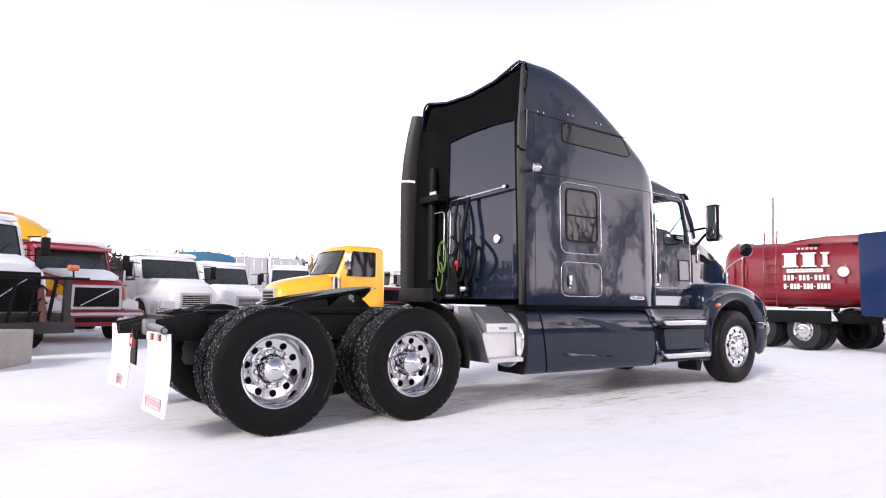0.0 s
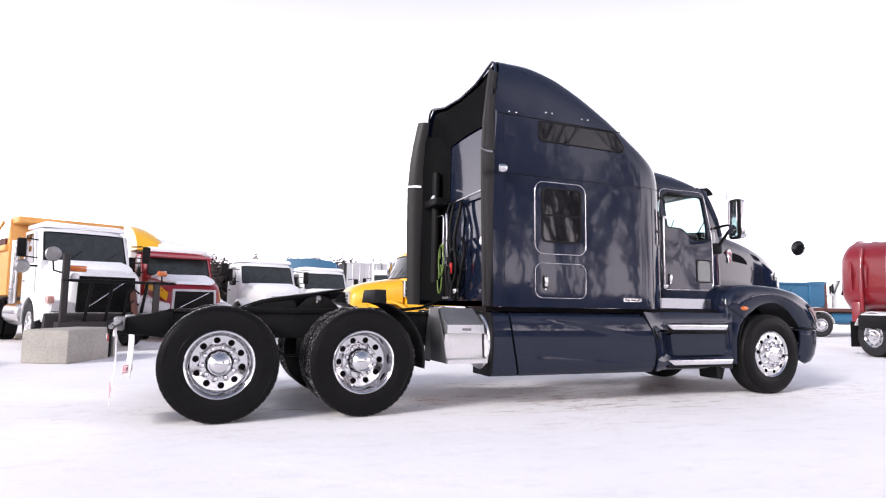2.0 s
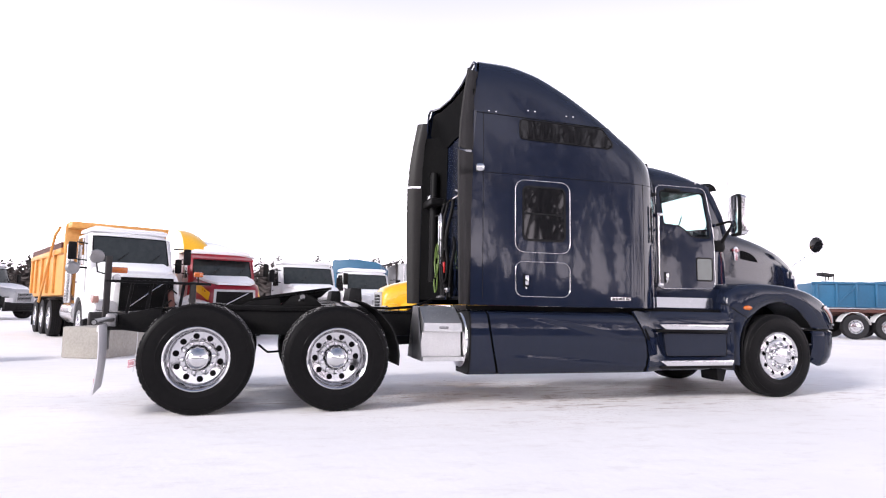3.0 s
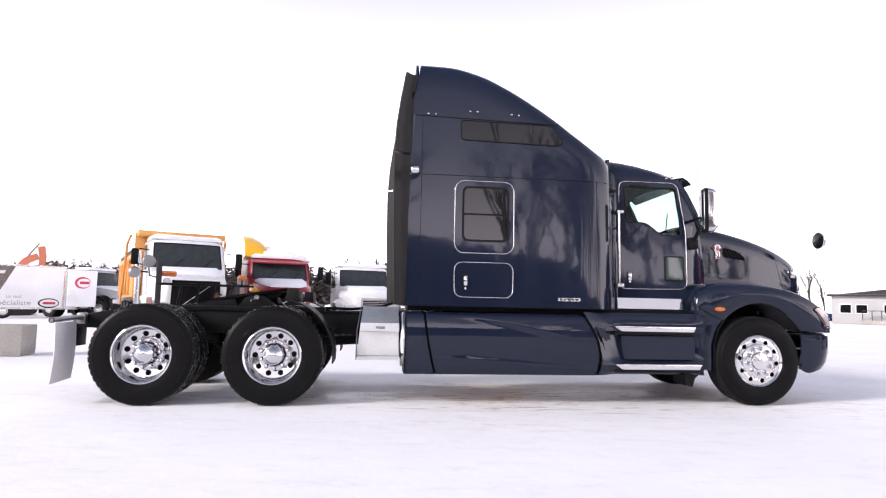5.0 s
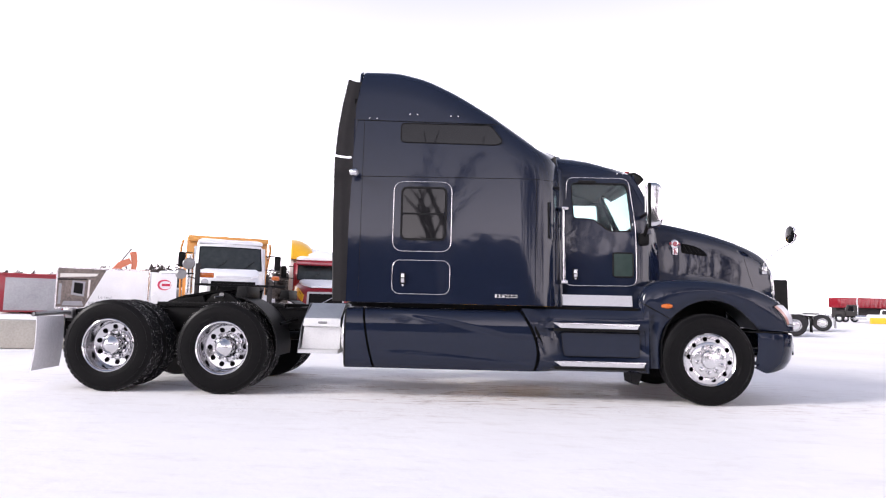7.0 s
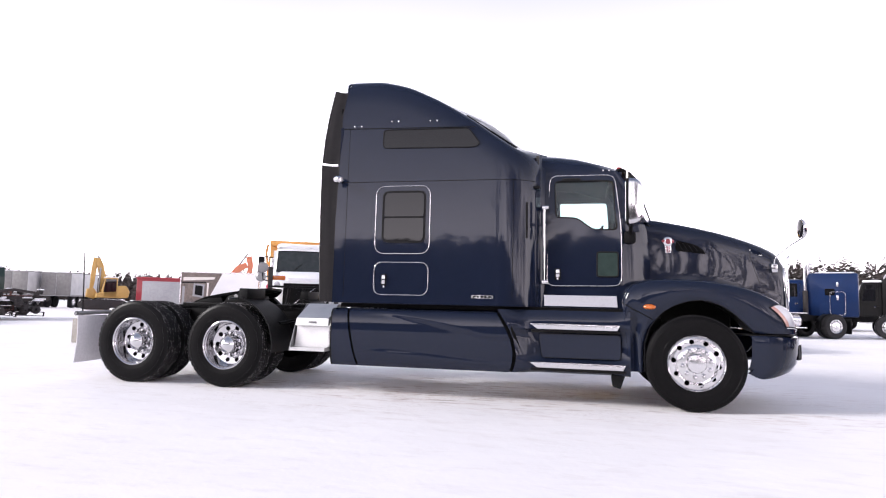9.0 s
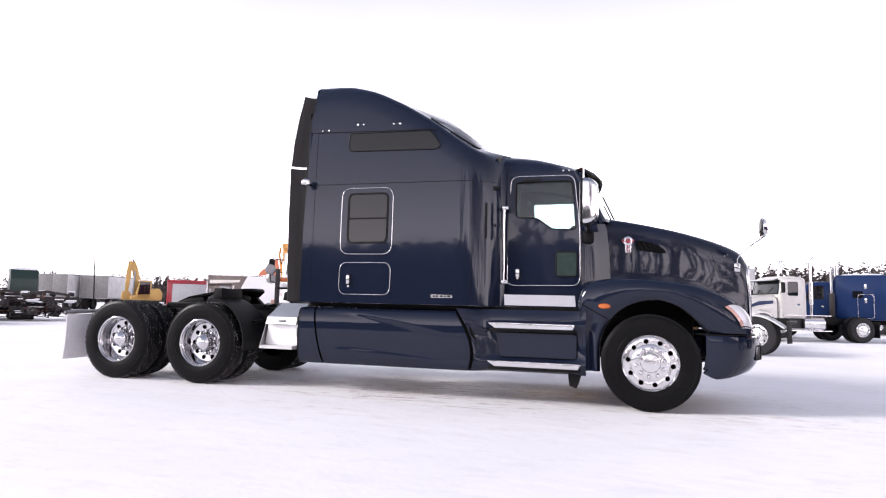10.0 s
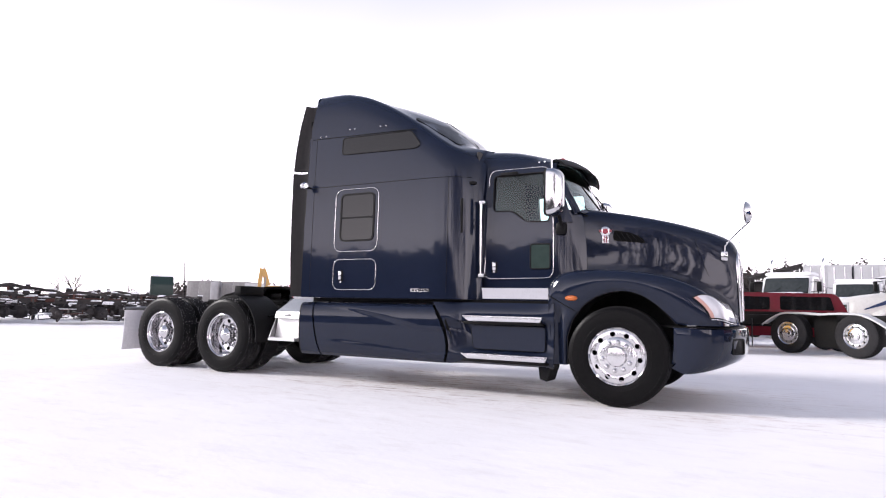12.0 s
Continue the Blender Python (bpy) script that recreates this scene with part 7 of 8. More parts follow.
# concrete blocks
for x, y, rz, l_, d, nm in ((-2.2, 5.75, 66, 1.5, 0.8, ""), (-5.0, 4.55, 8, 1.9, 0.75, "")):
    m = pose(x, y, 0, 0, 0, rz)
    cb = part("concrete_block", B(-l_ / 2, l_ / 2, -d / 2, d / 2, 0.0, 0.56, bev=0.025), CONCRETE, None, m=m)
    tagged(cb, "weathered grey concrete barrier block standing on the snow", "block", "concrete blocks")
post = part("marker_post", TB([(-4.82, 3.2, 0.0), (-4.85, 3.2, 1.1), (-4.87, 3.17, 2.02)], 0.018, 8, 0.01), BLACK, None)
tagged(post, "thin dark marker post stuck in the snow", "post")

# red vacuum tanker
T = thing("tanker_truck", "dark red vacuum tanker with white lettering and a side ladder", "truck", pose(18.9, 6.6, 0, 0, 0, -72.5), "parked trucks")
rows = []
for x, r in ((0.4, 0.3), (0.42, 0.55), (0.48, 0.8), (0.6, 0.98), (0.78, 1.08), (8.5, 1.1), (8.7, 0.6)):
    rows.append([(x, r * 1.08 * max(-0.93, min(0.93, math.cos(a) * 1.12)), 2.15 + r * max(-0.98, min(1.0, math.sin(a) * 1.08))) for a in (2 * math.pi * k / 28 for k in range(28))])
tank = part("tank", loft(bmesh.new(), rows), TANKRED, T, "dark red steel tank")
part("hopper", P([(1.9, 3.05), (2.6, 3.27), (3.4, 3.36), (8.0, 3.45), (8.0, 3.05)], -0.75, 0.75, 0.1), TANKRED, tank)
for x in (1.2, 2.6, 4.0, 5.4, 6.8):
    part("tank_band", lathe(bmesh.new(), [(1.125, x - 0.04), (1.14, x - 0.03), (1.14, x + 0.03), (1.125, x + 0.04)], (0, 0, 2.15), 40, "x"), TANKRED, tank)
part("rear_collar", lathe(bmesh.new(), [(1.1, 0.75), (1.18, 0.77), (1.18, 0.85), (1.1, 0.88)], (0, 0, 2.15), 40, "x"), TANKRED, tank)
part("side_pipe", TB([(1.1, -1.14, 1.1), (1.1, -1.2, 2.4), (1.1, -1.0, 3.0)], 0.06, 10), TANKRED, tank)
for x in (1.75, 2.12):
    part("ladder_rail", TB([(x, -1.2, 0.9), (x, -1.3, 1.8), (x, -1.22, 2.7), (x, -0.9, 3.35), (x, -0.85, 3.6)], 0.025, 8), TANKRED, tank)
for k in range(8):
    z = 1.0 + 0.29 * k
    part("ladder_rung", TB([(1.75, -1.23, z), (2.12, -1.23, z)], 0.02, 6), TANKRED, tank)
for x in (3.0, 4.2, 5.4, 6.4):
    part("walkway_slot", B(x, x + 0.35, -0.95, -0.88, 3.05, 3.12, bev=0.01), BLACK, tank)
# the owner's mark as three plain blocks with serif feet, the rest of the lettering as bars
for x0, ww in ((2.36, 0.34), (2.88, 0.32), (3.42, 0.13)):
    part("name_block", B(x0, x0 + ww, -1.225, -1.18, 2.4, 2.8, bev=0.02), WHITEINK, tank, "white lettering block")
    for z in (2.37, 2.775):
        part("name_foot", B(x0 - 0.05, x0 + ww + 0.05, -1.222, -1.18, z, z + 0.045), WHITEINK, tank)
part("line_bar", B(2.42, 3.42, -1.222, -1.18, 2.2, 2.31), WHITEINK, tank)
for k in range(9):
    part("line_mark", B(2.5 + 0.1 * k, 2.56 + 0.1 * k, -1.226, -1.2, 2.235, 2.275), GREYINK, tank)
for z, gaps in ((1.94, (3, 7)), (1.67, (1, 5, 9))):
    n = 12 if z > 1.8 else 14
    for k in range(n):
        x0 = 2.33 + 1.29 * k / n
        thin = k in gaps
        part("line_bar", B(x0, x0 + (0.045 if thin else 0.068), -1.222, -1.18, z + (0.07 if thin else 0.01), z + (0.1 if thin else 0.175)), WHITEINK, tank)
for k in range(5):
    part("faded_bar", B(2.72 + 0.12 * k, 2.8 + 0.12 * k, -1.16, -1.1, 2.92, 2.99), PALERED, tank)
part("crest", lathe(bmesh.new(), [(0.0, -1.24), (0.15, -1.235), (0.16, -1.18)], (3.95, 0, 2.2), 20), WHITEINK, tank)
part("frame", B(0.95, 10.5, -0.5, 0.5, 0.75, 1.05), BLACK, T)
part("rear_leg", B(0.8, 1.02, -1.1, -0.85, 0.55, 1.4, bev=0.02), TANKRED, T)
for x in (1.55, 2.9):
    for s in (-1, 1):
        far_wheel(T, x, s * 1.02, s)
part("tool_box", B(4.0, 5.2, -1.15, -0.6, 0.55, 1.0, bev=0.03), BLACK, T)
part("cab", B(9.3, 11.0, -1.1, 1.1, 0.9, 2.9, bev=0.1), TANKRED, T)

# blue tractor standing before the tanker, rear towards the navy truck
m = pose(14.95, -3.46, 0, 0, 0, -105)
conventional("day_tractor", "blue tractor with black frame and snow-white wheel guards", m, BLUEPAINT, cab_h=2.5, hood_h=1.7, rear_axles=(-5.25, -6.6), white_guards=True, snow=True, sleeper=(1.7, 2.9, BLUEPAINT), stacks=1)
DAY = bpy.data.objects["day_tractor"]
for s in (-1, 1):
    part("side_bar", B(-6.95, -4.4, *sorted((s * 1.2, s * 1.28)), 0.7, 1.02, bev=0.02), BLACK, DAY)
    part("bar_snow", B(-6.9, -4.5, *sorted((s * 1.0, s * 1.24)), 1.015, 1.06, bev=0.02), SNOWCAP, DAY)

# utility pole
pl = part("utility_pole", TB([(32.6, 11.6, 0.0), (32.6, 11.65, 4.0), (32.65, 11.6, 7.2)], 0.1, 10, 0.06), WOODPOLE, None)
tagged(pl, "weathered wooden utility pole beyond the tanker", "pole")

# blue tipping trailer on a rust-red frame, a white tractor behind it
T = thing("tipping_trailer", "weathered blue tipping trailer on a rust-red frame", "trailer", pose(21.8, 14.6, 0, 0, 0, -25.5))
hull = part("hull", P([(1.4, 1.3), (4.4, 1.3), (4.55, 2.38), (4.3, 2.42), (4.2, 2.3), (1.35, 2.3)], -1.2, 1.2, 0.02), BLUEBOX, T, "weathered blue steel body")
for x in (1.55, 2.3, 3.05, 3.8):
    part("rib", B(x - 0.05, x + 0.05, -1.27, -1.19, 1.32, 2.28, bev=0.015), BLUEBOX, hull)
part("brace", limb([(2.3, 1.4), (3.1, 2.25)], 0.07, 0.07, -1.25, -1.19), BLUEBOX, hull)
part("top_rail", B(1.35, 4.2, -1.28, -1.18, 2.25, 2.35, bev=0.015), BLUEBOX, hull)
part("rail_snow", B(1.7, 2.3, -1.26, -1.18, 2.352, 2.385, bev=0.01), SNOWCAP, hull)
for y in (-1.22, -0.9, 0.8):
    part("end_post", B(4.42, 4.52, y, y + 0.1, 1.2, 2.28, bev=0.015), RUSTRED, hull)
part("frame", B(1.3, 6.4, -0.5, 0.5, 0.95, 1.28, bev=0.015), RUSTRED, T)
part("side_rail", B(1.3, 6.2, -1.05, -0.93, 1.1, 1.24, bev=0.01), RUSTRED, T)
part("frame_snow", B(1.4, 6.0, -1.1, -0.7, 1.245, 1.28, bev=0.012), SNOWCAP, T)
bow = part("tarp_bow", P([(2.15, 2.66), (2.62, 2.6), (2.66, 2.72), (2.15, 2.8)], -0.3, 0.3, 0.02), DARKSTEEL, T)
for x in (2.3, 2.42, 2.62):
    part("bow_leg", TB([(x, -0.25, 2.25), (x, -0.25, 2.64)], 0.025, 6), DARKSTEEL, bow)
for x in (3.0, 4.25):
    for sd in (-1, 1):
        far_wheel(T, x, sd * 1.04, sd)
    rws = []
    for k in range(9):
        a = radians(160 - 150 * k / 8)
        rws.append([(x + 0.6 * math.cos(a), -y, 0.5 + 0.62 * math.sin(a)) for y in (1.18, 1.15, 0.7)])
    part("wheel_guard", sheet(bmesh.new(), rws, 0.02), WHITEPAINT, T, "snowy white wheel guard")
part("air_tank", lathe(bmesh.new(), [(0.0, 4.9), (0.2, 4.9), (0.24, 4.98), (0.24, 6.0), (0.2, 6.08), (0.0, 6.08)], (0, -0.75, 0.8), 18, "x"), BLUEBOX, T, "blue cylindrical side tank")
conventional("cab_truck", "white truck with chrome stacks behind the blue trailer", pose(28.2, 14.3, 0, 0, 0, 128), WHITEPAINT, cab_h=2.6, hood_h=1.8, nose=1.0, cowl=-0.7, rear_axles=(-5.0,), stacks=2, snow=False)


# printed show trailer
ang = math.degrees(math.atan2(25.8 - 23.6, -13.25 + 17.05))
T = thing("show_trailer", "white box trailer with a brown photo print and grey slogan", "trailer", pose(-17.05, 23.6, 0, 0, 0, ang))
part("body", P([(0, 0.5), (4.4, 0.5), (4.4, 2.62), (0, 2.62)], 0.0, 2.3, 0.03), WHITEPAINT, T)
part("frame_edge", framed([(-0.02, 0.46), (4.42, 0.46), (4.42, 2.66), (-0.02, 2.66)], [(0.05, 0.54), (4.34, 0.54), (4.34, 2.58), (0.05, 2.58)], lambda u, v, d: (u, -0.03 + d, v), 0.03, 64), ALLOY, T)
pr = part("print_panel", P([(0.06, 0.55), (1.75, 0.55), (3.0, 2.57), (0.06, 2.57)], -0.012, 0.01), PRINT, T, "brown printed photograph of a house", m=Matrix.Diagonal((0.76, 1, 1, 1)))
part("print_window", P([(0.9, 1.2), (1.7, 1.1), (1.75, 1.9), (0.95, 1.95)], -0.018, 0.0), GREYINK, pr)
part("print_pane", P([(1.05, 1.3), (1.6, 1.22), (1.62, 1.8), (1.08, 1.85)], -0.024, 0.0), BLACK, pr)
part("print_porch", P([(0.15, 0.7), (0.32, 0.7), (0.34, 1.75), (0.17, 1.78)], -0.018, 0.0), GREYINK, pr)
part("print_porch", P([(1.9, 1.0), (2.02, 1.15), (2.04, 2.0), (1.92, 2.0)], -0.018, 0.0), CREAMPAINT, pr)
part("print_eave", P([(0.1, 1.95), (1.85, 2.0), (1.85, 2.06), (0.1, 2.03)], -0.02, 0.0), BLACK, pr)
part("print_step", P([(0.4, 0.62), (1.7, 0.62), (1.6, 0.86), (0.5, 0.86)], -0.018, 0.0), GREYINK, pr)
part("print_beam", P([(0.2, 2.1), (2.4, 2.2), (2.5, 2.35), (0.2, 2.3)], -0.018, 0.0), CREAMPAINT, pr)
rows = []
for k in range(9):
    a = radians(-90 + 90 * k / 8)
    rows.append([(4.35 + 0.75 * math.cos(a), 0.75 + 0.75 * math.sin(a), z) for z in (0.5, 1.5, 2.55)])
part("rounded_nose", sheet(bmesh.new(), rows, 0.02), WHITEPAINT, T)
nb = part("nose_box", B(4.9, 6.2, -0.4, 1.4, 0.62, 2.5, bev=0.05), WHITEPAINT, T, m=pose(-0.4, 0, 0))
se = part("side_emblem", framed([(3.75 + 0.46 * math.cos(t), 0.78 + 0.24 * math.sin(t)) for t in (2 * math.pi * k / 24 for k in range(24))], [(3.77 + 0.41 * math.cos(t), 0.78 + 0.19 * math.sin(t)) for t in (2 * math.pi * k / 24 for k in range(24))], lambda u, v, d: (u, -0.016 + d, v), 0.02, 40), BLACK, T, "black oval around a red mark")
part("emblem_bar", B(3.5, 4.04, -0.02, 0.0, 0.72, 0.84), REDINK, se)
part("nose_emblem", framed([(5.55 + 0.36 * math.cos(t), 1.85 + 0.3 * math.sin(t)) for t in (2 * math.pi * k / 24 for k in range(24))], [(5.6 + 0.3 * math.cos(t), 1.84 + 0.23 * math.sin(t)) for t in (2 * math.pi * k / 24 for k in range(24))], lambda u, v, d: (u, -0.415 + d, v), 0.02, 40), REDINK, nb, "red oval emblem")
part("emblem_bar", B(5.42, 5.85, -0.42, -0.4, 1.78, 1.92), REDINK, nb)
for x in (0.9, 1.9):
    far_wheel(T, x, 0.2, -1, 0.36)


def words(text, size, mat, parent, m, name):
    """Lettering as a flat mesh."""
    cu = bpy.data.curves.new(name, "FONT")
    cu.body, cu.size, cu.extrude = text, size, 0.002
    tmp = bpy.data.objects.new(name, cu)
    scene.collection.objects.link(tmp)
    dg = bpy.context.evaluated_depsgraph_get()
    me = bpy.data.meshes.new_from_object(tmp.evaluated_get(dg))
    bpy.data.objects.remove(tmp)
    me.materials.clear()
    me.materials.append(mat)
    ob = new(name, me)
    ob.parent = parent
    ob.matrix_basis = m
    return ob


words("Le seul", 0.23, GREYINK, T, pose(1.95, -0.016, 1.02, 90, 0, 0), "slogan_line")
words("sp\u00e9cialiste", 0.37, GREYINK, T, pose(1.5, -0.016, 0.66, 90, 0, 0), "slogan_line")

# red skip container with a grey end
T = thing("skip_container", "red steel roll-off container with a grey end door", "container", pose(-23.2, 27.6, 0, 0, 0, 33))
part("hull", P([(0, 0.1), (3.4, 0.1), (3.4, 2.3), (0, 2.3)], 0, 5.5, 0.05), REDPAINT, T)
part("end_door", B(0.35, 3.3, -0.04, 0.0, 0.2, 2.15, bev=0.02), GREYPAINT, T)
part("top_rail", B(-0.03, 3.43, -0.06, 0.06, 2.28, 2.42, bev=0.02), REDPAINT, T)
for y in (0.8, 2.0, 3.2, 4.4):
    part("rib", B(-0.08, 0.0, y, y + 0.12, 0.15, 2.3, bev=0.02), REDPAINT, T)


def excavator(label, m, mat, boom, stick):
    T = thing("excavator", label, "excavator", m)
    for s in (-1, 1):
        part("track", P(rpoly([(-1.4, 0.0), (1.4, 0.0), (1.7, 0.4), (1.4, 0.8), (-1.4, 0.8), (-1.7, 0.4)], 0.3), s * 0.75, s * 1.25, 0.03), DARKSTEEL, T)
    part("house", P([(-1.7, 0.95), (0.6, 0.95), (0.6, 1.3), (-0.2, 1.45), (-0.25, 1.9), (-1.5, 1.95), (-1.8, 1.5)], -1.15, 1.15, 0.08), mat, T)
    cab = part("cab", P([(-0.9, 1.0), (0.1, 1.0), (0.2, 1.7), (0.0, 2.55), (-0.9, 2.55)], 0.25, 1.15, 0.06), mat, T)
    part("cab_window", P([(-0.8, 1.45), (0.1, 1.4), (-0.04, 2.45), (-0.8, 2.45)], 0.23, 1.17), DARKGLASS, cab)
    part("front_window", P([(0.14, 1.45), (0.215, 1.72), (0.03, 2.45), (-0.02, 2.45), (0.1, 1.7)], 0.34, 1.06), DARKGLASS, cab)
    part("cab_roof", B(-0.95, 0.05, 0.22, 1.18, 2.55, 2.62, bev=0.03), SNOWCAP, cab, "snow on the cab roof")
    part("boom", limb(boom, 0.5, 0.42, -0.32, 0.08), mat, T, "slim arched boom")
    arm = part("arm", limb(stick, 0.42, 0.24, -0.27, 0.02), mat, T)
    e = stick[-1]
    part("bucket", P([(e[0] - 0.15, e[1] + 0.1), (e[0] + 0.3, e[1] + 0.05), (e[0] + 0.35, e[1] - 0.6), (e[0] - 0.2, e[1] - 0.75), (e[0] - 0.5, e[1] - 0.4)], -0.55, 0.3, 0.03), mat, arm)
    a, b = boom[0], boom[len(boom) // 2]
    part("ram", TB([(a[0] + 0.35, 0.12, a[1] - 0.2), (b[0], 0.12, b[1] - 0.15)], 0.07, 8), STEEL, T)
    part("arm_ram", TB([(b[0] + 0.05, -0.12, b[1] + 0.25), (stick[0][0] - 0.1, -0.12, stick[0][1] + 0.2)], 0.06, 8), STEEL, T)
    return T


excavator("yellow tracked excavator with folded boom beside the trailers", pose(-31.9, 34.6, 0, 0, 0, 227), EXCAV, [(0.0, 1.4), (0.1, 2.6), (0.3, 3.5), (0.55, 4.1)], [(0.6, 4.15), (0.75, 3.2), (0.8, 2.2), (0.85, 1.6)])
excavator("faded orange excavator with a slim arm behind the show trailer", pose(-19.1, 31.4, 0, 0, 0, 30), surface("faded_orange", (0.62, 0.2, 0.1), (0.5, 0.15, 0.08), rough=0.5, scale=3), [(0.2, 1.6), (0.5, 2.7), (0.9, 3.25), (1.5, 3.55)], [(1.6, 4.15), (1.75, 3.5), (1.65, 2.4), (1.5, 1.5)])


def box_trailer(m, length, h, label):
    T = thing("box_trailer", label, "trailer", m, "grey trailers")
    part("body", B(0, length, -1.25, 1.25, 1.0, h, bev=0.04), SILVER, T)
    # end doors coloured darker than the pale sides
    part("end_door", B(-0.02, 0.0, -1.2, -0.012, 1.04, h - 0.06, bev=0.008), DOORGREY, T)
    part("end_door", B(-0.02, 0.0, 0.012, 1.2, 1.04, h - 0.06, bev=0.008), DOORGREY, T)
    for s in (-1, 1):
        part("bottom_rail", B(0, length, *sorted((s * 1.25, s * 1.265)), 0.98, 1.1, bev=0.006), STEEL, T)
        part("top_rail", B(0, length, *sorted((s * 1.25, s * 1.265)), h - 0.1, h, bev=0.006), STEEL, T)
        for k in range(int(length / 1.2)):
            part("side_post", B(1.2 + 1.2 * k, 1.22 + 1.2 * k, *sorted((s * 1.25, s * 1.255)), 1.1, h - 0.1), SILVER, T)
    for x in (0.8, 2.0):
        for s in (-1, 1):
            far_wheel(T, x, s * 1.0, s)
    part("landing_leg", B(length - 0.9, length - 0.75, -0.9, 0.9, 0, 1.0), DARKSTEEL, T)


box_trailer(pose(-38.98 - 1.17, 34.36 - 0.41, 0, 0, 0, 109), 4.2, 3.05, "grey metal box trailer parked at the yard's edge")
box_trailer(pose(-36.8 - 1.17, 36.56 - 0.41, 0, 0, 0, 109), 5.0, 3.05, "grey metal box trailer beside another one")

# stacked axles and chassis frames along the yard's edge
def axle_stack():
    T = thing("axle_stack", "stack of dark rusty truck axles and frames dusted with snow", "scrap", None, "axle stacks")
    rng = random.Random(11)
    for k in range(3):
        z = 0.45 + 0.38 * k
        part("axle_beam", lathe(bmesh.new(), [(0.0, -1.1), (0.08, -1.1), (0.08, -0.3), (0.26, -0.15), (0.28, 0.0), (0.26, 0.15), (0.08, 0.3), (0.08, 1.1), (0.0, 1.1)], (-0.9 + 0.8 * k, 0.1 * k, 0.42 + 0.3 * (k % 2)), 14), DARKSTEEL, T)
        for s in (-1, 1):
            part("hub_drum", lathe(bmesh.new(), [(0.0, s * 0.95), (0.17, s * 0.95), (0.185, s * 1.06), (0.12, s * 1.1), (0.085, s * 1.12), (0.08, s * 1.28), (0.06, s * 1.3), (0.0, s * 1.3)], (-0.9 + 0.8 * k, 0.1 * k, 0.42 + 0.3 * (k % 2)), 16), DARKSTEEL, T)
    part("frame_rail", B(-1.3, 1.2, 0.4, 0.52, 0.85, 1.05), RUSTRED, T)
    part("frame_rail", B(-1.0, 1.4, -0.52, -0.4, 0.8, 1.0), DARKSTEEL, T)
    for k in range(9):
        x, y, z = rng.uniform(-1.3, 1.3), rng.uniform(-0.9, 0.6), rng.uniform(0.2, 1.15)
        ln = rng.uniform(0.5, 1.1)
        part("scrap_rail", framed([(-ln, -0.1), (ln, -0.1), (ln, 0.1), (-ln, 0.1)], [(-ln * 0.96, -0.075), (ln * 0.96, -0.075), (ln * 0.96, 0.075), (-ln * 0.96, 0.075)], lambda u, v, d: (u, d, v), 0.07, 24), DARKSTEEL if k % 5 else RUSTRED, T, m=pose(x, y, z, rng.uniform(-12, 12), rng.uniform(-9, 9), rng.uniform(-25, 25) + (90 if k % 3 == 0 else 0)))
        part("rail_snow", B(-ln * 0.7, ln * 0.5, -0.05, 0.05, 0.1, 0.135, bev=0.015), SNOWCAP, T, m=pose(x, y, z, 0, 0, rng.uniform(-25, 25)))
    for k in range(9):
        x, y, z = rng.uniform(-1.4, 1.4), rng.uniform(-1.0, 0.6), rng.uniform(0.15, 1.2)
        a, b, c = rng.uniform(0.05, 0.16), rng.uniform(0.05, 0.14), rng.uniform(0.04, 0.12)
        part("scrap_bracket", P([(-a, -c), (a, -c), (a, c * 0.2), (a * 0.3, c), (-a, c)], -b, b, 0.015), DARKSTEEL, T, m=pose(x, y, z, rng.uniform(-30, 30), rng.uniform(-30, 30), rng.uniform(0, 180)))
    for k in range(4):
        x, y, z = -1.1 + 0.75 * k, rng.uniform(-0.7, 0.1), 1.12 + rng.uniform(0, 0.12)
        part("brake_pot", lathe(bmesh.new(), [(0.0, -0.14), (0.07, -0.14), (0.09, -0.1), (0.09, 0.0), (0.1, 0.01), (0.1, 0.04), (0.08, 0.1), (0.0, 0.12)], (0, 0, 0), 12, "x"), DARKSTEEL, T, m=pose(x, y, z, 0, rng.uniform(-20, 20), rng.uniform(-40, 40)))
        part("snow_cap", slab(bmesh.new(), [(x - 0.14, y - 0.1, 0), (x + 0.12, y - 0.09, 0), (x + 0.14, y + 0.08, 0), (x - 0.1, y + 0.09, 0)], z + 0.085, 0.05, k), SNOWCAP, T)
    for k in range(5):
        x, y, z = rng.uniform(-1.3, 1.2), rng.uniform(-1.1, -0.3), rng.uniform(0.55, 0.95)
        part("snow_cap", slab(bmesh.new(), [(x - 0.2, y - 0.1, 0), (x + 0.2, y - 0.12, 0), (x + 0.24, y + 0.1, 0), (x - 0.18, y + 0.12, 0)], z, 0.06, k + 9), SNOWCAP, T)
    part("spring_pack", P([(-1.2, 1.1), (-0.2, 1.22), (0.8, 1.1), (0.8, 1.2), (-0.2, 1.34), (-1.2, 1.2)], -0.75, -0.6), DARKSTEEL, T)
    return T


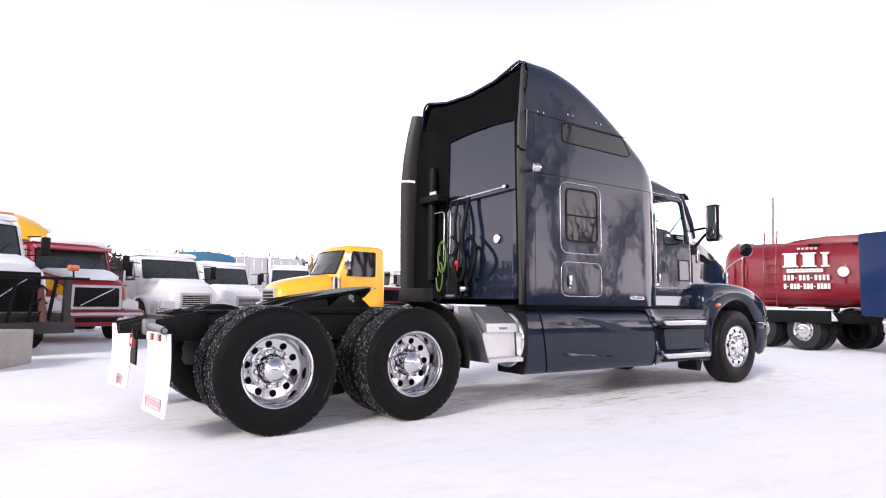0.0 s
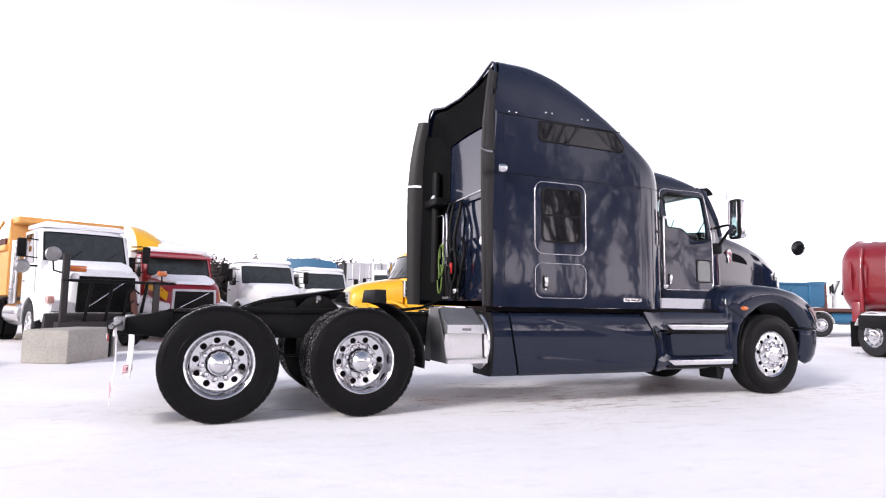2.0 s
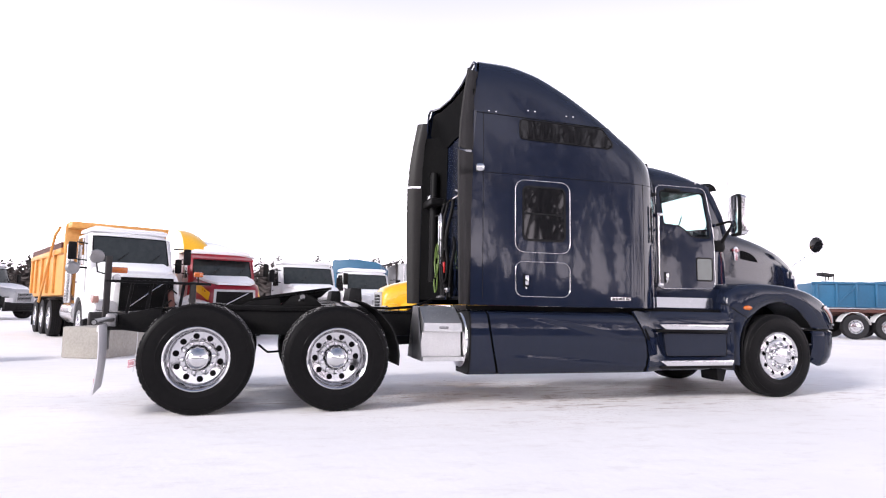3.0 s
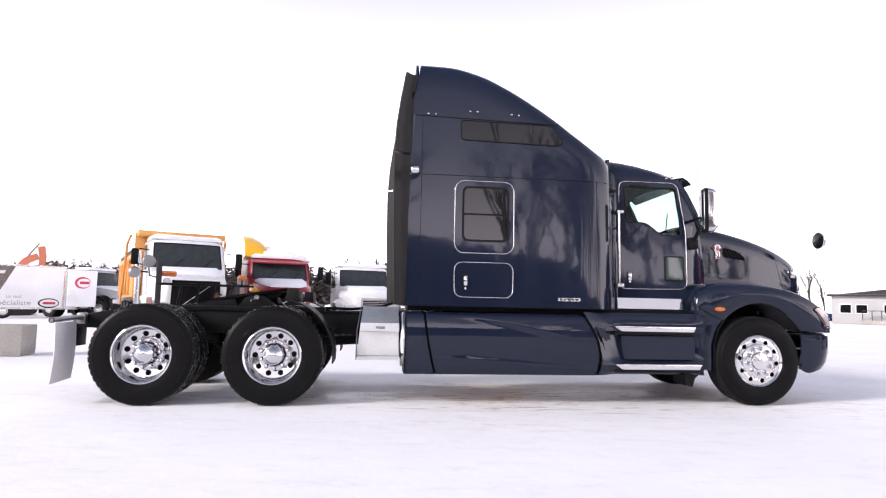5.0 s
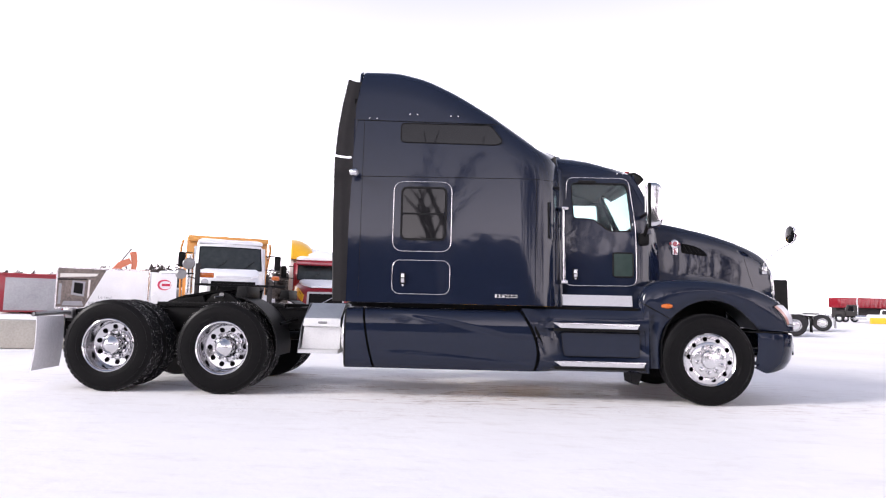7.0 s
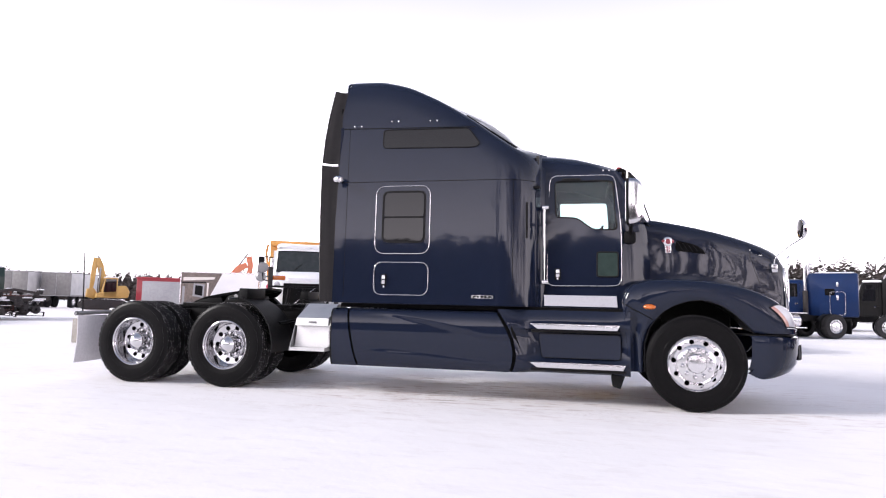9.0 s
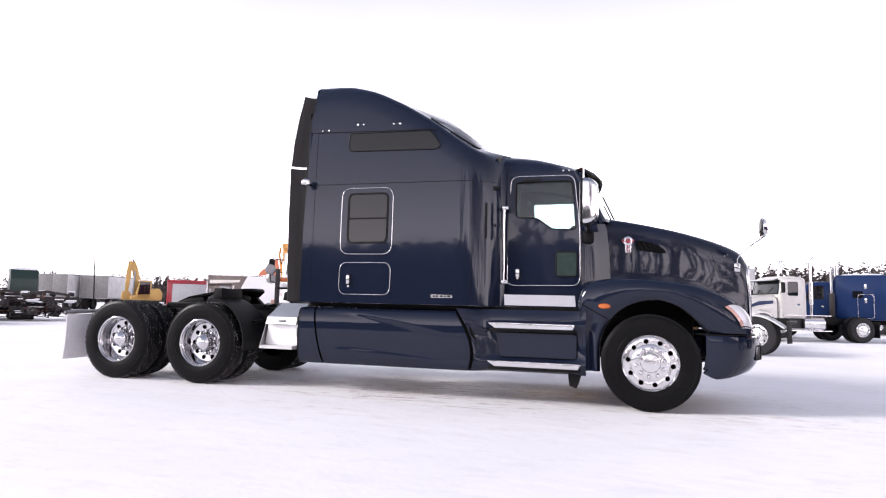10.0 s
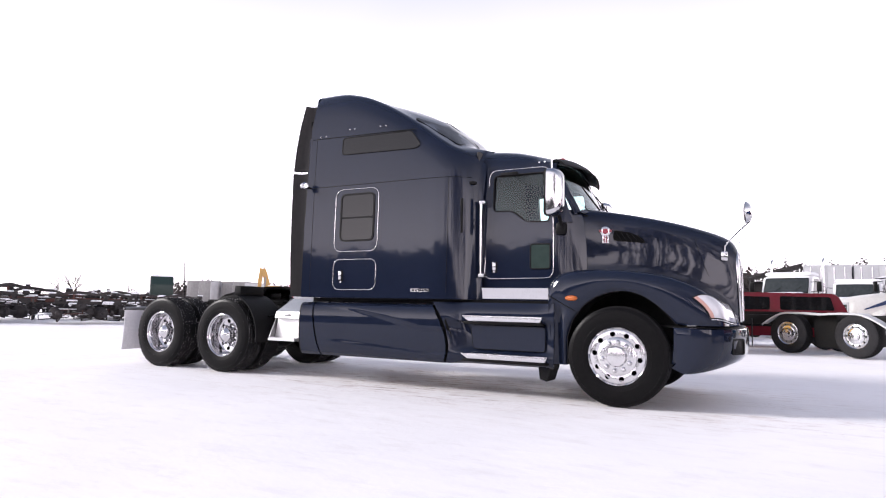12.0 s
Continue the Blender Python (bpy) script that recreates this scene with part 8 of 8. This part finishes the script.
stack = axle_stack()
stack.matrix_basis = pose(-17.2, 8.3, 0, 0, 0, 62)
RS = random.Random(23)
for k in range(8):
    f = k * 2.0 - 8.0
    x, y = -18.2 - 0.02 * k, 6.6
    dx, dy = 0.54, 0.84
    px, py = -17.6 + dx * f + RS.uniform(-0.4, 0.4) - 0.35 * max(0, f - 6), 8.2 + dy * f
    if k == 4 or k > 5:
        continue
    copy_thing(stack, pose(px - 1.2 * (k % 2), py, 0, 0, 0, 62 + RS.uniform(-50, 50)) @ Matrix.Diagonal((1, 1, RS.uniform(0.85, 1.2), 1)))
for k in range(9):
    copy_thing(stack, pose(-22.5 - RS.uniform(0, 2), -1.5 + 2.0 * k, 0, 0, 0, RS.uniform(0, 180)) @ Matrix.Diagonal((1.1, 1.1, RS.uniform(1.1, 1.5), 1)))
for px, py, a in ((-19.6, 13.6, 30), (-20.8, 12.4, 50), (-18.9, 14.3, 75)):
    copy_thing(stack, pose(px, py, 0, 0, 0, a))
T = thing("cab_shell", "dark green cab shell on scrap frames, snow on its roof", "cab", pose(-20.6, 14.7, 1.15, 0, 0, -35) @ Matrix.Diagonal((0.8, 0.8, 0.8, 1)))
part("shell", P([(-0.9, 0), (0.9, 0), (0.85, 0.9), (0.5, 1.45), (-0.9, 1.5)], -0.7, 0.7, 0.06), GREENCAB, T)
part("roof_snow", slab(bmesh.new(), [(-0.85, -0.65, 0), (0.5, -0.65, -0.03), (0.5, 0.65, -0.03), (-0.85, 0.65, 0)], 1.46, 0.12), SNOWCAP, T)
part("shell_window", B(-0.6, 0.4, -0.72, -0.69, 0.75, 1.25, bev=0.01), DARKGLASS, T)
for x in (-0.7, 0.7):
    part("stand", B(x - 0.1, x + 0.1, -0.6, 0.6, -1.45, 0.0), DARKSTEEL, T)

# bare chassis with tandem wheels beside the navy nose
d = Vector((-0.79, 0.61))
T = thing("bare_chassis", "black tractor chassis with polished guards over tandem wheels", "chassis", pose(10.12 + 0.61 * 1.04, 9.84 + 0.79 * 1.04, 0, 0, 0, math.degrees(math.atan2(d.y, d.x))))
for s in (-1, 1):
    part("frame_rail", B(-0.5, 4.6, *sorted((s * 0.38, s * 0.46)), 0.7, 0.97, bev=0.01), BLACK, T)
    for x in (0.0, 1.72) if s > 0 else (1.72,):
        far_wheel(T, x, s * 1.04, s)
    arc = []
    for k in range(25):
        f = k / 24
        x = -0.72 + 3.16 * f if s > 0 else 0.95 + 1.49 * f
        up = 0.74 + 0.315 * math.sin(min(1.0, min(f, 1 - f) * 4.2) * math.pi / 2) - 0.03 * max(0.0, 1 - abs(f - 0.5) / 0.16)
        arc.append([(x, s * 1.215, up - 0.05), (x, s * 1.21, up - 0.008), (x, s * 1.19, up), (x, s * 0.98, up)])
    part("wheel_guard", sheet(bmesh.new(), arc, 0.015), SILVER, T, "pale full-length wheel guard")
    part("side_panel", B(0.56, 1.16, *sorted((s * 0.6, s * 0.95)), 0.2, 1.0), BLACK, T)
part("flap_bracket", TB([(-0.5, 0.44, 0.86), (-0.74, 0.6, 0.88), (-0.76, 1.2, 0.88)], 0.03, 8), BLACK, T)
part("mud_flap", P([(-0.79, 0.34), (-0.77, 0.34), (-0.75, 0.9), (-0.77, 0.9)], 0.95, 1.2, 0.004), PLASTIC, T, "black rubber mud flap")
for x in (-0.45, 0.7, 2.2, 4.0):
    part("cross_member", B(x, x + 0.12, -0.38, 0.38, 0.72, 0.94), BLACK, T)

# red estate car behind that frame
T = thing("estate_car", "dark red estate car with black windows", "car", pose(8.9, 14.1, 0, 0, 0, 0))
part("body", P(rpoly([(-2.6, 0.35), (1.35, 0.35), (1.45, 0.8), (1.35, 1.05), (1.08, 1.6), (-1.6, 1.64), (-2.1, 1.1), (-2.65, 1.0)], 0.12), -0.85, 0.85, 0.05), CRIMSON, T)
part("lower_panel", P([(-2.3, 0.62), (1.3, 0.62), (1.3, 1.06), (-2.2, 1.06)], -0.862, -0.84), BLACK, T, "dark lower side")
for x0, x1, q in ((-1.5, -0.62, 0), (-0.35, 0.92, 0.2)):
    part("side_window", P(rpoly([(x0, 1.12), (x1 + q * 0.5, 1.12), (x1, 1.5), (x0, 1.52)], 0.05), -0.868, -0.84), DARKGLASS, T)
for x in (-1.7, 0.75):
    far_wheel(T, x, -0.75, -1, 0.33)
    far_wheel(T, x, 0.75, 1, 0.33)

# white bonneted tractor with chrome stack
conventional("classic_tractor", "white long-nosed tractor with chrome stacks and tanks", pose(11.7, 20.2, 0, 0, 0, 201), CREAM, cab_h=2.5, hood_h=1.75, nose=1.1, cowl=-0.75, cab_len=1.28, rear_axles=(-4.25,), tail=0.4, stacks=2, snow=False, grille=CHROME, visor=DARKGLASS, slant=0.12, tank_run=(2.0, 0.25), window_trim=0.08)
for z in (0.42, 1.03):
    part("tank_step", B(-2.95, -0.95, 0.55, 1.13, z, z + 0.035, bev=0.01), ALLOY, bpy.data.objects["classic_tractor"], "bright step plate along the tank")
part("hood_flash", sheet(bmesh.new(), [[(-0.6, 0.935, 1.5), (-0.6, 0.93, 1.62)], [(0.0, 0.905, 1.42), (0.0, 0.9, 1.58)], [(0.75, 0.82, 1.2), (0.75, 0.82, 1.24)]], 0.012), BLUEPAINT, bpy.data.objects["classic_tractor"], "blue flash")
# blue sleeper tractor with a dark shielded pipe and hatch on its near flank
T = conventional("sleeper_tractor", "dark blue tractor with long flat-roofed sleeper", pose(14.1, 24.5, 0, 0, 0, 161), BLUEPAINT, cab_h=2.45, hood_h=1.7, nose=1.0, cowl=-0.65, rear_axles=(-5.1, -6.45), sleeper=(2.0, 2.85, BLUEPAINT), stacks=2, snow=False, grille=CHROME, tail=0.45)
st = part("exhaust_pipe", TB([(-2.02, 1.2, 0.9), (-2.02, 1.2, 3.05), (-2.08, 1.2, 3.2)], 0.06, 12), CHROME, T, "chrome exhaust pipe")
part("pipe_shield", TB([(-2.02, 1.2, 1.0), (-2.02, 1.2, 2.05)], 0.11, 14), DARKSTEEL, st, "soot-dark pierced heat shield")
sl = next(o for o in T.children if o.name.startswith("sleeper"))
part("hatch_frame", framed(rrect(-3.55, -2.95, 0.98, 2.02, 0.08), rrect(-3.53, -2.97, 1.0, 2.0, 0.07), lambda u, v, d: (u, 1.135 - d, v), 0.012, 32), ALLOY, sl, "thin bright hatch outline")
for x, z in ((-3.25, 2.25), (-3.25, 1.65)):
    part("marker_plate", B(x - 0.04, x + 0.04, 1.12, 1.135, z, z + 0.2, bev=0.006), ALLOY, sl)
part("roof_snow", slab(bmesh.new(), [(-2.35, -0.9, 0), (-3.9, -0.95, 0), (-3.9, 0.95, 0), (-2.35, 0.9, 0)], 2.83, 0.07, 4), SNOWCAP, T, "thin snow on the sleeper roof")
conventional("sleeper_tractor", "black tractor with polished guards over its rear wheels", pose(21.75, 34.9, 0, 0, 0, 152), BLACK, cab_h=2.85, hood_h=1.75, rear_axles=(-4.95, -6.2), sleeper=(2.3, 3.2, BLACK), stacks=2, snow=True, white_guards="alloy", tail=0.4)
conventional("cab_truck", "grey truck standing far beyond the dump truck", pose(-11.4, 27.6, 0, 0, 0, -25), GREYPAINT, cab_h=2.5, hood_h=1.6, rear_axles=(-3.4,), snow=True, fender_paint=BLACK, bright=False)

# far white trailers, office and cars
for x in (11.5, 14.15):
    T = thing("box_trailer", "white box trailer with its end doors to the yard", "trailer", pose(x, 37.4, 0, 0, 0, 88), "white trailers")
    part("body", B(0, 12, -1.28, 1.28, 1.1, 4.1, bev=0.04), PALEGREY, T)
    for s in (-1, 1):
        d = part("end_door", B(-0.03, 0.0, *sorted((s * 0.02, s * 1.22)), 1.15, 4.02, bev=0.01), PALEGREY, T)
        for y in (0.35, 0.9):
            part("lock_bar", TB([(-0.05, s * y, 1.2), (-0.05, s * y, 3.95)], 0.018, 6), ALLOY, d)
        for px in (1.0, 2.3):
            far_wheel(T, px, s * 1.0, s)
    part("frame", B(0.1, 11.9, -0.5, 0.5, 0.75, 1.1), DARKSTEEL, T)
T = thing("shelter", "dark open-sided lean-to with a sloping roof", "shelter", pose(7.0, 37.5, 0))
part("roof", P([(0.0, 3.3), (3.2, 4.15), (3.2, 4.25), (0.0, 3.42)], 0.0, 5.0), DARKSTEEL, T)
part("back_wall", B(0.0, 3.2, 4.9, 5.0, 0.0, 3.3), DARKSTEEL, T)
for x, h in ((0.1, 3.3), (3.05, 4.1)):
    for y in (0.1, 4.7):
        part("post", B(x, x + 0.12, y, y + 0.12, 0, h), DARKSTEEL, T)
T = thing("site_office", "pale prefabricated office with low snowy roof", "building", pose(51.3, 53.0, 0, 0, 0, -42))
part("wall", B(0, 14, 0, 6, 0, 3.0, bev=0.03), SIDING, T)
part("eaves", B(-0.42, 14.42, -0.44, -0.4, 2.88, 3.12), DARKSTEEL, T, "dark eaves board")
part("roof", P([(-0.4, 2.95), (14.4, 2.95), (14.4, 3.2), (7, 3.9), (-0.4, 3.2)], -0.4, 6.4), SNOWCAP, T)
for x in (0.7, 2.1, 4.5, 8.0, 11.0):
    wdw = part("window", B(x, x + 1.1, -0.04, 0.02, 1.1, 2.1, bev=0.01), WHITEPAINT, T)
    part("pane", B(x + 0.08, x + 1.02, -0.05, -0.03, 1.18, 2.02), DARKGLASS, wdw)
part("door", B(6.4, 7.3, -0.05, 0.02, 0.1, 2.1, bev=0.01), GREYPAINT, T)
part("bare_roof", P([(0.8, 3.14), (12.8, 3.14), (9.2, 3.64), (4.6, 3.6)], -0.44, -0.38), DARKSTEEL, T, "dark gable boards where the snow slid off")
part("porch_deck", B(2.6, 6.2, -1.5, 0.0, 0.0, 0.45, bev=0.02), CONCRETE, T)
for x in (2.7, 3.5, 4.3, 5.1, 5.9):
    part("porch_post", B(x, x + 0.07, -1.45, -1.38, 0.45, 1.4), DARKSTEEL, T)
part("porch_rail", B(2.7, 6.0, -1.46, -1.37, 1.38, 1.45), DARKSTEEL, T)


def small_car(m, mat, label):
    """A pick-up: long bonnet, short cab, open bed."""
    T = thing("parked_car", label, "car", m, "parked cars")
    part("body", P(rpoly([(-2.5, 0.45), (2.3, 0.4), (2.42, 0.6), (2.4, 0.95), (2.2, 1.05), (0.95, 1.12), (-2.5, 1.12)], 0.08), -0.92, 0.92, 0.06), mat, T)
    cab = part("cab", P(rpoly([(1.0, 1.1), (0.4, 1.72), (0.2, 1.78), (-0.75, 1.78), (-0.9, 1.7), (-1.0, 1.1)], 0.06), -0.8, 0.8, 0.07), mat, T)
    part("windscreen", P([(0.97, 1.14), (0.99, 1.14), (0.44, 1.7), (0.4, 1.7)], -0.7, 0.7), DARKGLASS, cab)
    for s in (-1, 1):
        part("side_window", P(rpoly([(0.75, 1.18), (0.3, 1.68), (-0.65, 1.68), (-0.75, 1.18)], 0.05), s * 0.79, s * 0.815), DARKGLASS, cab)
        part("headlamp", B(2.36, 2.43, *sorted((s * 0.6, s * 0.85)), 0.78, 0.95, bev=0.02), LAMPGLASS, T)
    part("grille", B(2.38, 2.43, -0.55, 0.55, 0.7, 0.96, bev=0.02), BLACK, T)
    part("bumper", B(2.36, 2.5, -0.88, 0.88, 0.42, 0.6, bev=0.04), SILVER, T)
    for x in (-1.5, 1.5):
        for s in (-1, 1):
            far_wheel(T, x, s * 0.8, s, 0.37)


for k, (x, y, mat, c) in enumerate(((58.3, 70.8, WHITEPAINT, "white"), (61.2, 70.2, EXCAV, "gold"), (65.2, 73.0, BLUEPAINT, "blue"))):
    small_car(pose(x, y, 0, 0, 0, -62 + 4 * k), mat, c + " pick-up parked far across the yard")
for x, y in ((55.6, 68.6), (67.5, 68.0)):
    yb = part("yellow_barrier", B(-1.3, 1.3, -0.3, 0.3, 0.0, 0.75, bev=0.06), YELLOW, None, m=pose(x, y, 0, 0, 0, -12))
    tagged(yb, "yellow concrete barrier standing by the parked pick-ups", "barrier", "yellow barriers")
T = thing("freight_container", "red freight container on a dark trailer beyond the pick-ups", "container", pose(58.5, 83.2, 0))
part("hull", B(0, 7.6, -1.2, 1.2, 2.05, 3.5, bev=0.04), REDPAINT, T)
for k in range(12):
    part("corrugation", B(0.3 + 0.6 * k, 0.55 + 0.6 * k, -1.25, -1.2, 2.15, 3.4), REDPAINT, T)
part("stand", B(0, 7.6, -0.5, 0.5, 0.9, 2.05), DARKSTEEL, T)
for x in (1.0, 2.3, 6.3):
    far_wheel(T, x, -1.0, -1)
conventional("sleeper_tractor", "dark grey tractor with pale stacks before the red container", pose(57.3, 80.0, 0, 0, 0, 150), DARKSTEEL, cab_h=2.3, hood_h=1.5, rear_axles=(-4.4, -5.7), stacks=2, snow=False, tail=0.4)
for x, y, mat in ((50.5, 77.0, WHITEPAINT), (47.0, 79.0, GREYPAINT), (66.5, 79.0, BLUEPAINT)):
    T = thing("parked_van", "panel van parked far across the yard", "van", pose(x, y, 0, 0, 0, -20), "parked vans")
    part("body", P([(-2.4, 0.35), (2.4, 0.35), (2.45, 1.0), (1.7, 1.25), (1.2, 2.1), (-2.4, 2.15)], -0.95, 0.95, 0.08), mat, T)
    part("windscreen", P([(1.25, 2.0), (1.72, 1.3), (1.75, 1.32), (1.28, 2.03)], -0.8, 0.8), DARKGLASS, T)
    for px in (-1.5, 1.5):
        far_wheel(T, px, -0.85, -1, 0.35)
        far_wheel(T, px, 0.85, 1, 0.35)


# ---- trees ----
def conifer_into(bm, x, y, h, rng, wide=0.19, blunt=0.8):
    """A ragged spruce: a stem and many drooping flat boughs."""
    tube(bm, [(x, y, 0), (x, y, h * 0.97)], 0.12, 4, 0.02)
    n = int(20 + h * 2.6)
    for k in range(n):
        f = (k + rng.random()) / n
        z = h * (0.12 + 0.87 * f)
        r = h * wide * (1 - f) ** blunt * rng.uniform(0.55, 1.15) + 0.12
        a = rng.uniform(0, 2 * math.pi)
        ca, sa = math.cos(a), math.sin(a)
        wv = r * (0.34 if blunt > 0.5 else 0.6)
        p0 = (x, y, z + 0.16 * r)
        p1 = (x + ca * r * 0.6 - sa * wv, y + sa * r * 0.6 + ca * wv, z - 0.05 * r)
        p2 = (x + ca * r, y + sa * r, z - 0.28 * r)
        p3 = (x + ca * r * 0.6 + sa * wv, y + sa * r * 0.6 - ca * wv, z - 0.05 * r)
        p4 = (x + ca * r * 0.5, y + sa * r * 0.5, z - 0.35 * r)
        v = [bm.verts.new(p) for p in (p0, p1, p2, p3, p4)]
        bm.faces.new((v[0], v[1], v[2]))
        bm.faces.new((v[0], v[2], v[3]))
        bm.faces.new((v[0], v[2], v[4]))


def bare_into(bm, x, y, h, rng, depth=4, thick=0.02, spread=1.0):
    """A leafless tree: tapering trunk, limbs and twigs."""
    def grow(p, d, ln, r, lev):
        q = p + d * ln * 0.5 + Vector((rng.uniform(-1, 1), rng.uniform(-1, 1), rng.uniform(-0.3, 0.3))) * ln * 0.05
        e = p + d * ln
        tube(bm, [p, q, e], r, 5 if lev < 2 else 3, r * 0.6)
        if lev >= depth:
            return
        for k in range(3 if lev else 5):
            a = rng.uniform(0, 2 * math.pi)
            tilt = rng.uniform(0.35, 0.75) * spread
            nd = (d + Vector((math.cos(a), math.sin(a), 0.25)) * tilt).normalized()
            s = p.lerp(e, rng.uniform(0.45, 1.0))
            grow(s, nd, ln * rng.uniform(0.55, 0.72), r * 0.55, lev + 1)
    grow(Vector((x, y, -0.1)), Vector((rng.uniform(-0.05, 0.05), rng.uniform(-0.05, 0.05), 1)).normalized(), h * 0.42, h * thick, 0)


def tree_belt(name, label, spots, mat, kind, wide=0.19, blunt=0.8):
    bm = bmesh.new()
    rng = random.Random(len(spots))
    for x, y, h in spots:
        if kind == "conifer":
            conifer_into(bm, x, y, h, rng, wide, blunt)
        else:
            bare_into(bm, x, y, h, rng, 3, 0.012)
    ob = part(name, bm, mat, None)
    tagged(ob, label, "trees", kind="stuff")


rt = random.Random(77)
spots = []
for k in range(330):
    f = k / 329
    x = -150 + 300 * f
    y = 128 + rt.uniform(-8, 14) - 0.0 * x
    if x > 10:
        y -= (x - 10) * 0.32
    if x < -60:
        y -= (-60 - x) * 0.5
    if -12 < x < 50:
        spots.append((x, y, rt.uniform(5.5, 9.0) * 1.15))
for k in range(430):
    x = rt.uniform(-4, 55)
    spots.append((x, 118 - 0.32 * (x - 10) + rt.uniform(-8, 10), rt.uniform(6.5, 9.5) + 2.6 * rt.random() ** 3))
for k in range(420):
    x = rt.uniform(-4, 56)
    spots.append((x, 119 - 0.32 * (x - 10) + rt.uniform(-5, 8), rt.uniform(4.5, 7.6)))
tree_belt("spruce_belt", "dark spruce wood along the far edge of the yard", spots, NEEDLES, "conifer", 0.27, 0.7)
spots = []
for k in range(520):
    x = -135 + 132 * k / 519
    h = 6.6 + 1.6 * noise.noise((x * 0.12, 2.0, 0.0)) + rt.uniform(-0.9, 0.9)
    spots.append((x, 128 + rt.uniform(-6, 8) - 0.3 * max(0.0, -60 - x), max(3.5, h * (1.25 if x > -75 else 0.95))))
tree_belt("mixed_wood", "dense brownish winter wood along the far edge", spots, NEEDLES, "conifer", 0.26, 0.55)
spots = [(x + rt.uniform(-2, 2), 112 - 0.32 * max(0, x) - 0.45 * max(0, -60 - x) + rt.uniform(-4, 4), rt.uniform(5, 9)) for x in range(-8, 60, 9)]
spots += [(x + rt.uniform(-2, 2), 118 - 0.45 * max(0, -60 - x) + rt.uniform(-6, 6), rt.uniform(3.5, 6.0)) for x in range(-150, -8, 2)]
tree_belt("bare_belt", "leafless birches and shrubs before the far wood", spots, BARK, "bare")


def bare_tree(x, y, h, seed, label, mat=BARK, depth=4, spread=1.0, thick=0.02):
    bm = bmesh.new()
    bare_into(bm, x, y, h, random.Random(seed), depth, thick, spread)
    tagged(part("bare_tree", bm, mat, None), label, "tree", "bare trees")


bare_tree(-112, 62, 6.4, 1, "round-crowned leafless tree in the misty distance", BARK, 5, 1.25, 0.026)
bare_tree(-99, 57.8, 7.0, 2, "round-crowned leafless tree in the misty distance", BARK, 5, 1.15, 0.024)
bare_tree(-96, 66, 5.2, 5, "round-crowned leafless tree in the misty distance", PALEBARK, 5, 1.25, 0.02)
bare_tree(64.0, 72.8, 8.6, 3, "slim leafless tree beyond the parked pick-ups", BARK, 5, 0.4, 0.015)
bare_tree(67.3, 74.4, 8.2, 4, "slim leafless tree beyond the parked pick-ups", BARK, 5, 0.35, 0.014)

# behind the camera: what the glossy flank mirrors
spots = []
for k in range(1500):
    x = -120 + 280 * k / 1499
    h = 9.9 + 0.9 * noise.noise((x * 0.09, 4.0, 0.0)) + 0.5 * noise.noise((x * 0.4, 9.0, 0.0)) + rt.uniform(-0.15, 0.15)
    spots.append((x, -62 + rt.uniform(-7, 5) - 0.001 * (x - 10) ** 2, h * (1.0 if x < 14 else max(0.5, 1.0 - (x - 14) * 0.02))))
tree_belt("roadside_belt", "dark dense wood across the road facing the lorries", spots, HAZYWOOD, "conifer", 0.3, 0.3)
bare_tree(3.1, -26, 15, 20, "tall leafless roadside tree mirrored in the paint", PALEBARK, 3)
rt = random.Random(31)
for k in range(18):
    bare_tree(10.6 + 0.82 * k + rt.uniform(-0.5, 0.5), -26 + rt.uniform(-4, 3), rt.uniform(14, 20), 50 + k, "tall leafless roadside tree mirrored in the paint", PALEBARK, 4, 0.7, 0.013)
for k in range(8):
    bare_tree(27.5 + 2.6 * k + rt.uniform(-0.8, 0.8), -26 + rt.uniform(-3, 2), rt.uniform(10.5, 14.5), 40 + k, "tall leafless roadside tree mirrored in the paint", PALEBARK, 3)
